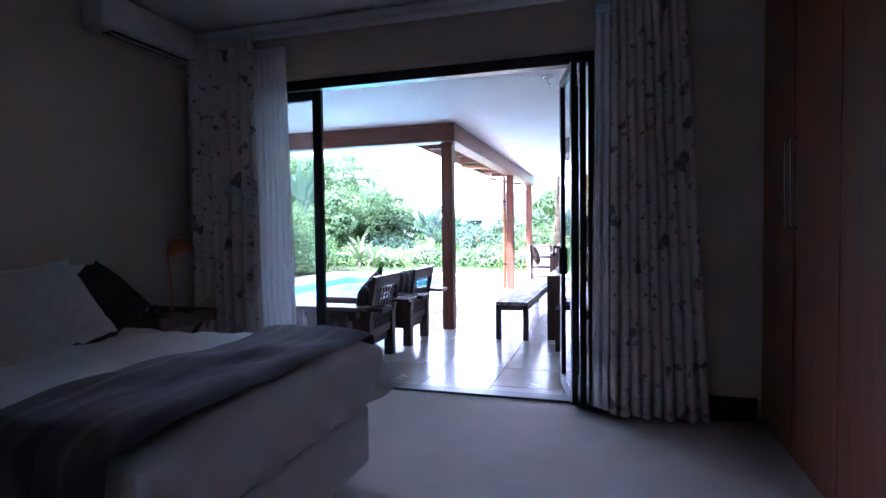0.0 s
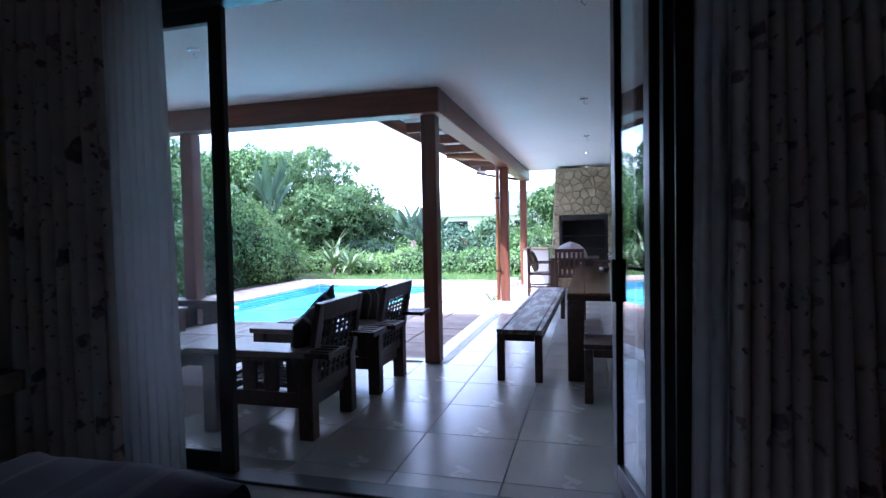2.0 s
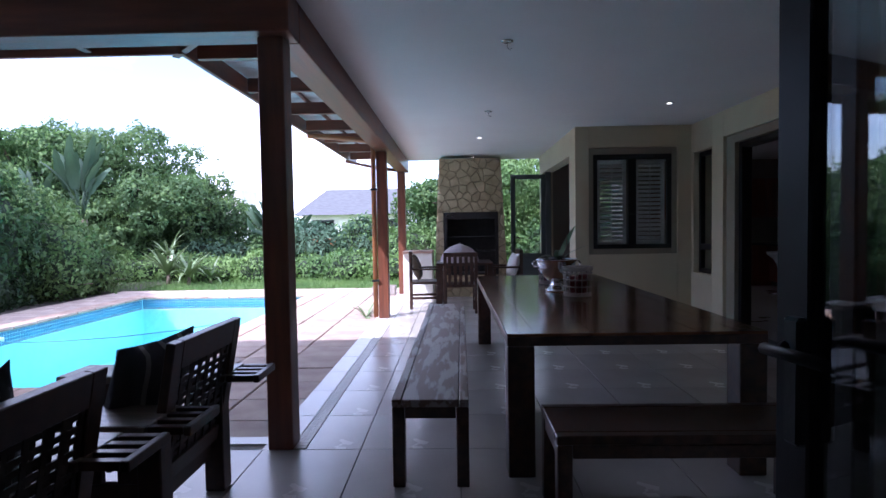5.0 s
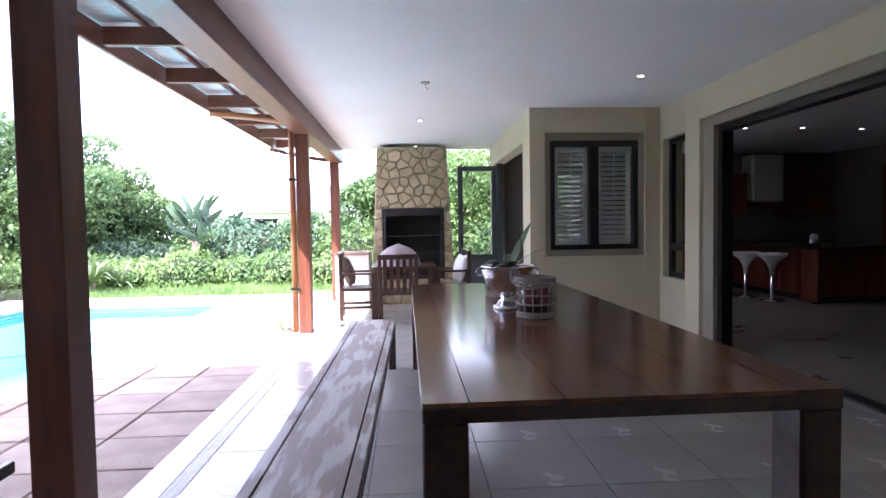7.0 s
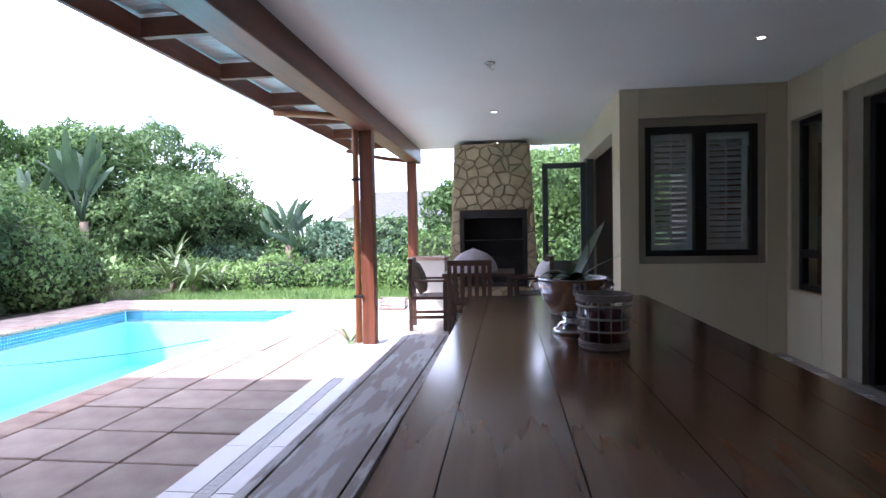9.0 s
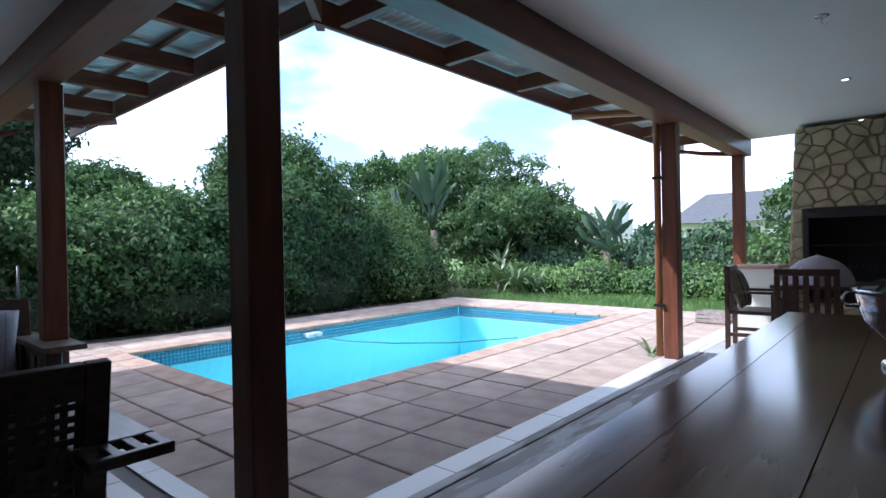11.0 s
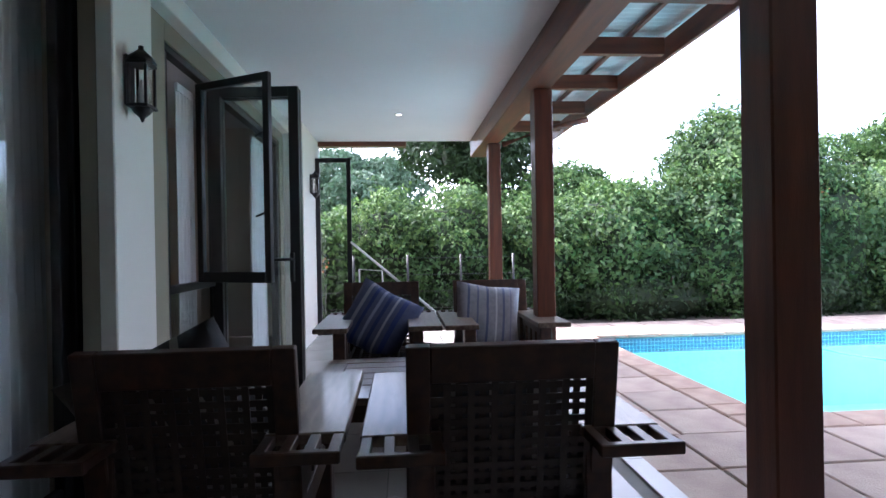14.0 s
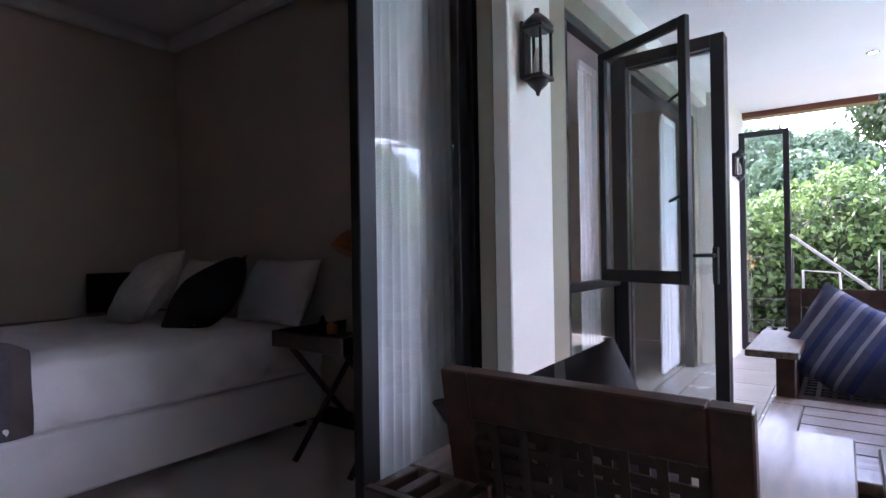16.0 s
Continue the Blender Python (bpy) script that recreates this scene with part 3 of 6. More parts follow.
# gutter pipes and downpipe
dp = thing("downpipe", (-1.434, 12.73, 0), "orange-brown painted round downpipe beside the post", "downpipe")
part("pipe", tube([(-0.03, 0, 0.02), (-0.03, 0, 2.4), (-0.03, 0, 2.58)], 0.036, 12), M["pipe"], dp)
part("elbow", tube([(-0.03, 0, 2.55), (-0.1, -0.01, 2.63), (-0.5, -0.02, 2.68), (-0.98, -0.04, 2.72)], 0.04, 12), M["pipe"], dp)
for z in (0.55, 1.9):
    part("bracket", box(-0.075, 0.03, -0.045, 0.045, z, z + 0.03, 0.003), M["black"], dp)
gp = thing("gutter_pipe", (-1.35, 15.8, 0), "brown horizontal gutter pipe at the patio end", "gutter", "gutter pipes")
part("pipe", tube([(-1.1, -0.2, 2.70), (-0.5, 0, 2.58), (0.0, 0.1, 2.52)], 0.035, 10), M["timber"], gp)
gp = thing("gutter_pipe", (-6.5, 8.1, 0), "brown horizontal gutter pipe at the patio end", "gutter", "gutter pipes")
part("pipe", tube([(0, 0, 2.47), (0.25, 0.45, 2.6), (0.45, 0.95, 2.68)], 0.035, 10), M["timber"], gp)


# ---- doors and windows ----
def leaf_frame(w, z0, z1, rail=0.075, t=0.045, mid=None):
    """A glazed leaf in the xz plane, from x = 0 to w."""
    dims = [(0, rail, -t / 2, t / 2, z0, z1), (w - rail, w, -t / 2, t / 2, z0, z1), (rail, w - rail, -t / 2, t / 2, z0, z0 + rail * 1.4), (rail, w - rail, -t / 2, t / 2, z1 - rail, z1)]
    if mid:
        dims.append((rail, w - rail, -t / 2, t / 2, mid, mid + rail))
    return boxes(*dims, bevel=0.004)


def leaf(parent, w, z0, z1, m, mat_frame=None, rail=0.075, handle=None, mid=None, panel=None, pane_mat=None):
    fr = part("door_leaf", leaf_frame(w, z0, z1, rail, 0.045, mid), mat_frame or M["alu"], parent)
    fr.matrix_local = m
    zb = mid + rail if (mid and panel) else z0 + rail * 1.4
    pane = part("pane", box(rail - 0.005, w - rail + 0.005, -0.004, 0.004, zb - 0.005, z1 - rail + 0.005, 0), pane_mat or M["glass"], fr, "clear glass pane")
    pane.visible_shadow = False
    if panel:
        part("panel", box(rail - 0.005, w - rail + 0.005, -0.012, 0.012, z0 + rail, mid + 0.005, 0), panel, fr)
    if handle is not None:
        hb = boxes((handle - 0.018, handle + 0.018, -0.04, 0.04, 0.95, 1.17), bevel=0.006)
        merge(hb, tube([(handle, -0.05, 1.12), (handle, -0.09, 1.12), (handle - 0.12, -0.095, 1.12)], 0.011, 8))
        merge(hb, tube([(handle, 0.05, 1.12), (handle, 0.09, 1.12), (handle - 0.12, 0.095, 1.12)], 0.011, 8))
        part("handle", hb, M["black"], fr, "black lever handle")
    return fr


D = thing("door_1", (0, 5.26, 0), "dark bronze aluminium folding patio door, leaves folded open outwards", "patio door")
D["kind"] = "structure"
part("door_frame", boxes((-2.45, 0.62, -0.05, 0.05, 2.56, 2.645), (-2.45, -2.355, -0.05, 0.05, 0.0, 2.56), (0.55, 0.62, -0.05, 0.05, 0, 2.56), bevel=0.004), M["alu"], D)
part("threshold", box(-2.45, 0.62, -0.07, 0.07, -0.02, 0.018, 0.004), M["alugrey"], D, "pale aluminium threshold strip")
leaf(D, 0.685, 0.02, 2.555, pose(-2.375, 0.0, 0), rail=0.085)
leaf(D, 0.58, 0.02, 2.555, pose(0.455, -0.16, 0, 0, 0, 103), rail=0.07, handle=0.53, pane_mat=M["door_glass"])
leaf(D, 0.56, 0.02, 2.555, pose(0.515, -0.12, 0, 0, 0, 98), rail=0.06, pane_mat=M["door_glass"])

D2 = thing("door_2", (-4.10, 5.36, 0), "dark bronze aluminium folding door of the second room, leaves open", "patio door")
D2["kind"] = "structure"
part("door_frame", boxes((-2.05, 0, -0.04, 0.04, 2.40, 2.45), (-0.07, 0, -0.04, 0.04, 0, 2.40), (-2.05, -1.98, -0.04, 0.04, 0, 2.40), bevel=0.004), M["alu"], D2)
leaf(D2, 0.66, 0.02, 2.42, pose(0.14, 0.03, 0, 0, 0, 86), handle=0.60)
leaf(D2, 0.66, 0.02, 2.42, pose(0.07, 0.03, 0, 0, 0, 86))
W2 = thing("window_2", (-3.30, 5.38, 0), "dark aluminium casement window with one sash standing open", "window")
W2["kind"] = "structure"
part("window_frame", boxes((-0.73, 0.21, -0.03, 0.03, 2.40, 2.45), (0.16, 0.21, -0.03, 0.03, 0.06, 2.40), (-0.73, -0.68, -0.03, 0.03, 0.06, 2.40), (-0.68, 0.16, -0.03, 0.03, 0.93, 0.98), (-0.73, 0.21, -0.03, 0.03, 0, 0.06), bevel=0.003), M["alu"], W2)
part("lower_pane", box(-0.685, 0.165, -0.003, 0.003, 0.055, 0.935, 0), M["glass"], W2, "clear fixed lower pane").visible_shadow = False
s2 = part("sash", leaf_frame(0.63, 0.98, 2.33, 0.05, 0.035), M["alu"], W2)
s2.matrix_local = pose(-0.28, 0.045, 0, 0, 0, 62)
sp = part("pane", box(0.045, 0.585, -0.003, 0.003, 1.035, 2.285, 0), M["glass"], s2)
sp.visible_shadow = False
for z in (1.45, 1.98):
    part("stay", tube([(0.60, 0.02, z), (0.55, 0.055, z - 0.005), (0.45, 0.06, z - 0.035)], 0.009, 6), M["black"], s2)
screen = thing("wind_screen", (-7.3, 5.652, 0), "dark framed clear glass screen at the patio end", "glass screen")
leaf(screen, 0.48, 0.02, 2.44, pose(0, 0, 0, 0, 0, 90), rail=0.06)

# shuttered window in the bay
W3 = thing("window_3", (2.24, 12.47, 0), "dark framed window with white louvred shutters behind the glass", "window")
W3["kind"] = "structure"
part("window_frame", boxes((-0.55, 0.55, -0.03, 0.03, 2.26, 2.33), (-0.55, 0.55, -0.03, 0.03, 1.0, 1.06), (-0.55, -0.49, -0.03, 0.03, 1.06, 2.26), (0.49, 0.55, -0.03, 0.03, 1.06, 2.26), (-0.055, 0.055, -0.03, 0.03, 1.06, 2.26), bevel=0.003), M["alu"], W3)
for sx in (-0.272, 0.272):
    pn = part("pane", box(sx - 0.22, sx + 0.22, -0.003, 0.003, 1.055, 2.265, 0), M["glass"], W3)
    pn.visible_shadow = False
    shf = part("shutter", boxes((sx - 0.21, sx - 0.16, 0.05, 0.08, 1.05, 2.27), (sx + 0.16, sx + 0.21, 0.05, 0.08, 1.05, 2.27), (sx - 0.16, sx + 0.16, 0.05, 0.08, 1.05, 1.12), (sx - 0.16, sx + 0.16, 0.05, 0.08, 2.2, 2.27), (sx - 0.008, sx + 0.008, 0.04, 0.05, 1.12, 2.2), bevel=0.002), M["plastic"], W3, "white louvred shutter")
    slat = None
    for k in range(18):
        z = 1.15 + k * 0.060
        if slat is None:
            slat = part("slat", turned(box(-0.16, 0.16, -0.032, 0.032, -0.004, 0.004, 0), pose(0, 0, 0, 38, 0, 0)), M["plastic"], shf)
            slat.matrix_local = pose(sx, 0.065, z)
        else:
            o = new("slat", slat.data)
            o.parent = shf
            o.matrix_local = pose(sx, 0.065, z)
    part("handle", tube([(sx * 0.2, -0.035, 1.5), (sx * 0.2, -0.06, 1.5), (sx * 0.2 - sx * 0.35, -0.065, 1.48)], 0.008, 6), M["black"], W3)
W4 = thing("window_4", (3.16, 12.07, 0), "narrow dark framed slit window", "window")
W4["kind"] = "structure"
part("window_frame", boxes((-0.03, 0.03, -0.27, -0.21, 0.66, 2.32), (-0.03, 0.03, 0.21, 0.27, 0.66, 2.32), (-0.03, 0.03, -0.21, 0.21, 0.66, 0.72), (-0.03, 0.03, -0.21, 0.21, 2.26, 2.32), (-0.03, 0.03, -0.21, 0.21, 0.98, 1.06), bevel=0.003), M["alu"], W4)
pn = part("pane", box(-0.003, 0.003, -0.21, 0.21, 0.72, 2.26, 0), M["glass"], W4)
pn.visible_shadow = False
D3 = thing("door_3", (3.2, 9.85, 0), "dark frame of the wide kitchen opening, doors slid away", "patio door")
D3["kind"] = "structure"
part("door_frame", boxes((-0.06, 0.06, 1.38, 1.45, 0, 2.30), (-0.06, 0.06, -1.53, -1.46, 0, 2.30), (-0.06, 0.06, -1.46, 1.38, 2.23, 2.297), bevel=0.004), M["alu"], D3)
part("threshold", box(-0.06, 0.06, -1.46, 1.38, -0.01, 0.02, 0.004), M["alu"], D3)
D4 = thing("door_4", (1.46, 15.12, 0), "grey-green glazed door leaf standing open with a solid lower panel", "patio door")
D4["kind"] = "structure"
leaf(D4, 0.66, 0.02, 2.32, pose(0, 0, 0, 0, 0, 180), M["alugrey"], rail=0.085, handle=0.6, mid=0.74, panel=M["alugrey"])
part("door_frame", boxes((0.0, 0.1, -0.06, 0.06, 0, 2.36), (0.0, 0.1, -2.32, -2.22, 0, 2.36), bevel=0.004), M["alugrey"], D4)

# ---- ground, pool ----
PX0, PX1, PY0, PY1 = -6.87, -3.38, 9.36, 15.95
GROUND = -0.06


def ground_sheet():
    """One ground sheet to the horizon with the pool's hole in it."""
    xs = [-900, -60, PX0 - 0.25, PX1 + 0.25, 60, 900]
    ys = [-900, -60, PY0 - 0.25, PY1 + 0.25, 90, 900]
    verts = [(x, y, GROUND - 0.03) for y in ys for x in xs]
    faces = [(j * 6 + i, j * 6 + i + 1, j * 6 + 7 + i, j * 6 + 6 + i) for j in range(5) for i in range(5) if not (i == 2 and j == 2)]
    return raw_mesh("ground", verts, faces, M["lawn"])


tagged(new("ground", ground_sheet()), "green lawn and ground reaching the garden", "", "", "structure")
structure("ground_bed", boxes((-14, -8.05, 2.0, 22, -0.2, -0.055), (-8.05, -7.6, 2.0, 8.2, -0.2, -0.056), bevel=0), M["soil"], "dark planting bed under the hedge")
structure("ground_slab_bed", boxes((-8.05, PX0 - 0.2, 8.12, 17.25, -0.2, -0.047), (PX1 + 0.2, -1.47, 8.12, 17.25, -0.2, -0.047), (PX0 - 0.2, PX1 + 0.2, 8.12, PY0 - 0.2, -0.2, -0.047), (PX0 - 0.2, PX1 + 0.2, PY1 + 0.2, 17.25, -0.2, -0.047), bevel=0), M["mortar"], "sandy joint bed under the paving")
structure("pool_basin", boxes((PX0 - 0.25, PX0, PY0 - 0.25, PY1 + 0.25, -1.3, -0.085), (PX1, PX1 + 0.25, PY0 - 0.25, PY1 + 0.25, -1.3, -0.085), (PX0, PX1, PY0 - 0.25, PY0, -1.3, -0.085), (PX0, PX1, PY1, PY1 + 0.25, -1.3, -0.085), (PX0 - 0.25, PX1 + 0.25, PY0 - 0.25, PY1 + 0.25, -1.3, -1.1), bevel=0), M["poolwall"], "pale turquoise plastered pool basin")
wat = bmesh.new()
bmesh.ops.create_grid(wat, x_segments=2, y_segments=2, size=0.5, matrix=Matrix.Translation(((PX0 + PX1) / 2, (PY0 + PY1) / 2, -0.16)) @ Matrix.Diagonal((PX1 - PX0, PY1 - PY0, 1, 1)))
wo = structure("water", wat, M["water"], "clear turquoise swimming pool water")
wo.visible_shadow = False


# ---- furniture of the patio ----
def dining_table():
    t = thing("dining_table", (0.665, 9.245, 0), "long varnished dark hardwood dining table of broad boards", "table", "", 0.3)
    x0, x1, y0, y1, zt = -0.68, 0.68, -1.725, 1.725, 0.77
    cuts = [x0, x0 + 0.146, x0 + 0.45, x0 + 0.745, x0 + 1.0, x1 - 0.146, x1]
    for a, b in zip(cuts, cuts[1:]):
        part("board", box(a + 0.0018, b - 0.0018, y0, y1, zt - 0.016, zt, 0), M["tabletop"], t)
    part("underside", box(x0 + 0.046, x1 - 0.046, y0 + 0.046, y1 - 0.046, zt - 0.034, zt - 0.018, 0), M["darkwood"], t)
    for sx in (x0, x1 - 0.146):
        for sy in (y0, y1 - 0.146):
            part("leg", box(sx + 0.002, sx + 0.144, sy + 0.002, sy + 0.144, 0, zt - 0.068, 0.005), M["darkwood"], t)
    for dims in ((x0, x1, y0, y0 + 0.045), (x0, x1, y1 - 0.045, y1), (x0, x0 + 0.045, y0 + 0.047, y1 - 0.047), (x1 - 0.045, x1, y0 + 0.047, y1 - 0.047)):
        part("apron", box(*dims, zt - 0.066, zt - 0.017, 0.003), M["darkwood"], t)
    return t


def bench(at, lx, ly, z, top, label, rz=0.0):
    b = thing("bench", at, label, "bench", "benches at the long table", rz)
    long_y = ly > lx
    w = lx if long_y else ly
    for a, c in ((-w / 2, -w / 2 + 0.052), (-w / 2 + 0.052, w / 2 - 0.052), (w / 2 - 0.052, w / 2)):
        a, c = a + 0.002, c - 0.002
        part("board", box(a, c, -ly / 2, ly / 2, z - 0.04, z, 0.004) if long_y else box(-lx / 2, lx / 2, a, c, z - 0.04, z, 0.004), top, b)
    for sx in (-1, 1):
        for sy in (-1, 1):
            cx, cy = sx * (lx / 2 - 0.035), sy * (ly / 2 - 0.035)
            part("leg", box(cx - 0.032, cx + 0.032, cy - 0.032, cy + 0.032, 0, z - 0.042, 0.004), M["darkwood"], b)
    for dims in ((-lx / 2 + 0.07, lx / 2 - 0.07, -ly / 2 + 0.008, -ly / 2 + 0.04), (-lx / 2 + 0.07, lx / 2 - 0.07, ly / 2 - 0.04, ly / 2 - 0.008), (-lx / 2 + 0.008, -lx / 2 + 0.04, -ly / 2 + 0.07, ly / 2 - 0.07), (lx / 2 - 0.04, lx / 2 - 0.008, -ly / 2 + 0.07, ly / 2 - 0.07)):
        part("apron", box(*dims, z - 0.10, z - 0.042, 0.003), M["darkwood"], b)
    return b


dining_table()
bench((-0.393, 9.17, 0), 0.40, 3.51, 0.457, M["benchtop"], "long dark bench with worn flaking varnish on its boards", -0.6)
bench((0.74, 7.13, 0), 1.20, 0.42, 0.455, M["darkwood"], "short dark hardwood bench at the head of the table")


def lattice(parent, m, w, h, t=0.006, step=0.038, bar=0.022):
    """Woven straps in the yz plane, w wide and h high from the origin; each strap is a part."""
    k = 0
    while k * step + bar <= w:
        s = 0.005 if k % 2 else -0.005
        part("strap", turned(box(s - t / 2, s + t / 2, k * step, k * step + bar, 0, h, 0), m), M["reed"], parent)
        k += 1
    k = 0
    while 0.01 + k * step + bar <= h:
        s = -0.003 if k % 2 else 0.003
        part("strap", turned(box(s - t / 2, s + t / 2, 0, w, 0.01 + k * step, 0.01 + k * step + bar, 0), m), M["reed"], parent)
        k += 1


def armchair(label):
    """A heavy lounge chair facing +x, origin at the middle of its back feet line."""
    c = thing("armchair", (0, 0, 0), label, "armchair", "armchairs round the coffee table")
    W = 0.67
    for s in (-1, 1):
        y0, y1 = (s * W / 2 - (0.09 if s > 0 else 0), s * W / 2 + (0.09 if s < 0 else 0))
        part("leg", box(0.72, 0.82, y0, y1, 0, 0.565, 0.005), M["darkwood"], c)
        part("leg", box(0.0, 0.10, y0, y1, 0, 0.565, 0.005), M["darkwood"], c)
        side = boxes((0.10, 0.72, y0 + 0.025, y1 - 0.025, 0.20, 0.30), (0.10, 0.72, y0 + 0.025, y1 - 0.025, 0.50, 0.565), bevel=0.003)
        for k in range(4):
            xx = 0.10 + k * 0.165
            merge(side, box(xx, xx + 0.10, y0 + 0.03, y1 - 0.03, 0.30, 0.50, 0.003))
        part("side_panel", side, M["darkwood"], c)
        ya, yb = (y0 - 0.02, y1 + 0.145) if s > 0 else (y0 - 0.145, y1 + 0.02)
        part("armrest", box(-0.03, 0.84, ya, yb, 0.567, 0.605, 0.005), M["greywood"], c)
        for k in range(4):
            yy = ya + 0.012 + k * (yb - ya - 0.042) / 3
            part("arm_slat", box(-0.169, -0.031, yy - 0.008, yy + 0.026, 0.57, 0.602, 0.003), M["darkwood"], c)
        part("arm_end", box(-0.20, -0.17, ya, yb, 0.567, 0.605, 0.004), M["darkwood"], c)
    part("front_rail", box(0.72, 0.80, -W / 2 + 0.09, W / 2 - 0.09, 0.24, 0.36), M["darkwood"], c)
    part("back_rail", box(0.06, 0.12, -W / 2 + 0.09, W / 2 - 0.09, 0.18, 0.28), M["darkwood"], c)
    seat = part("seat_rail", box(0.10, 0.72, -0.03, 0.03, 0.24, 0.30, 0.004), M["darkwood"], c)
    lattice(seat, pose(0.10, -W / 2 + 0.09, 0.33, 0, 90, 0) @ pose(0, 0, 0), W - 0.18, 0.62)
    tilt = pose(0.05, 0, 0.275, 0, -10, 0)
    bk = part("back_frame", turned(boxes((-0.02, 0.02, -W / 2 + 0.0, -W / 2 + 0.075, 0, 0.62), (-0.02, 0.02, W / 2 - 0.075, W / 2 - 0.0, 0, 0.62), (-0.02, 0.02, -W / 2 + 0.075, W / 2 - 0.075, 0.50, 0.62), (-0.02, 0.02, -W / 2 + 0.075, W / 2 - 0.075, 0.0, 0.08)), tilt), M["darkwood"], c)
    lattice(bk, tilt @ pose(0, -W / 2 + 0.075, 0.075), W - 0.15, 0.43)
    return c


chair_label = "dark hardwood lounge chair with a woven strap back"
ch = armchair(chair_label + " by the door")
ch.matrix_world = pose(-1.52, 6.13, 0, 0, 0, 180)
c2 = copy_thing(ch, pose(-1.47, 7.14, 0, 0, 0, 180))
c2["label"] = chair_label + " by the post"
c3 = copy_thing(ch, pose(-4.62, 6.62, 0, 0, 0, 0))
c3["label"] = chair_label + " and blue cushion"
c4 = copy_thing(ch, pose(-4.62, 7.60, 0, 0, 0, 0))
c4["label"] = chair_label + " and pale cushion"


def cushion(m, w, h, t, cloth, label, rag=0.0, name="cushion"):
    return solid(name, cushion_bm(w, h, t, rag=rag), cloth, label, "cushion", "scatter cushions", at=m)


cushion(pose(-1.635, 6.04, 0.62, 24, 16, 4), 0.56, 0.56, 0.17, M["dark_cloth"], "charcoal striped cushion leaning in a lounge chair")
cushion(pose(-1.69, 7.12, 0.585, 0, 14, -5), 0.56, 0.56, 0.17, M["dark_cloth"], "charcoal striped cushion leaning in a lounge chair")
cushion(pose(-4.30, 6.60, 0.585, -28, -22, -8), 0.58, 0.56, 0.17, M["blue_cloth"], "dark blue striped cushion tilted in a lounge chair")
cushion(pose(-4.30, 7.52, 0.60, -8, -20, 6), 0.56, 0.56, 0.17, M["grey_cloth"], "pale blue-grey striped cushion in a lounge chair")


def coffee_table(at, lx, ly, z, label, n):
    t = thing("coffee_table", at, label, "table", "low patio tables")
    f, m = 0.13, 0.06
    part("top_frame", boxes((-lx / 2, -lx / 2 + f, -ly / 2, ly / 2, z - 0.04, z), (lx / 2 - f, lx / 2, -ly / 2, ly / 2, z - 0.04, z), (-lx / 2 + f + 0.001, lx / 2 - f - 0.001, -ly / 2, -ly / 2 + f, z - 0.04, z), (-lx / 2 + f + 0.001, lx / 2 - f - 0.001, ly / 2 - f, ly / 2, z - 0.04, z), (-lx / 2 + f + 0.001, lx / 2 - f - 0.001, -m, m, z - 0.04, z)), M["greywood"], t)
    w = (lx - 2 * f) / n
    for ya, yb in ((-ly / 2 + f, -m), (m, ly / 2 - f)):
        for k in range(n):
            part("slat", box(-lx / 2 + f + k * w + 0.005, -lx / 2 + f + (k + 1) * w - 0.005, ya + 0.002, yb - 0.002, z - 0.035, z - 0.003, 0.003), M["greywood_y"], t)
    for sx in (-1, 1):
        for sy in (-1, 1):
            cx, cy = sx * (lx / 2 - 0.06), sy * (ly / 2 - 0.06)
            part("leg", box(cx - 0.05, cx + 0.05, cy - 0.05, cy + 0.05, 0, z - 0.041, 0.005), M["darkwood"], t)
    for dims in ((-lx / 2 + 0.11, lx / 2 - 0.11, -ly / 2 + 0.02, -ly / 2 + 0.05), (-lx / 2 + 0.11, lx / 2 - 0.11, ly / 2 - 0.05, ly / 2 - 0.02), (-lx / 2 + 0.02, -lx / 2 + 0.05, -ly / 2 + 0.11, ly / 2 - 0.11), (lx / 2 - 0.05, lx / 2 - 0.02, -ly / 2 + 0.11, ly / 2 - 0.11)):
        part("apron", box(*dims, z - 0.13, z - 0.041, 0.003), M["darkwood"], t)
    return t


coffee_table((-3.02, 6.95, 0), 1.0, 1.30, 0.43, "low slatted dark hardwood coffee table between the lounge chairs", 5)

# ---- fireplace, far dining corner ----
def clip_poly(poly, px, py, nx, ny):
    out = []
    for (ax, ay), (bx, by) in zip(poly, poly[1:] + poly[:1]):
        da, db = (ax - px) * nx + (ay - py) * ny, (bx - px) * nx + (by - py) * ny
        if da <= 0:
            out.append((ax, ay))
        if da * db < 0:
            t = da / (da - db)
            out.append((ax + t * (bx - ax), ay + t * (by - ay)))
    return out


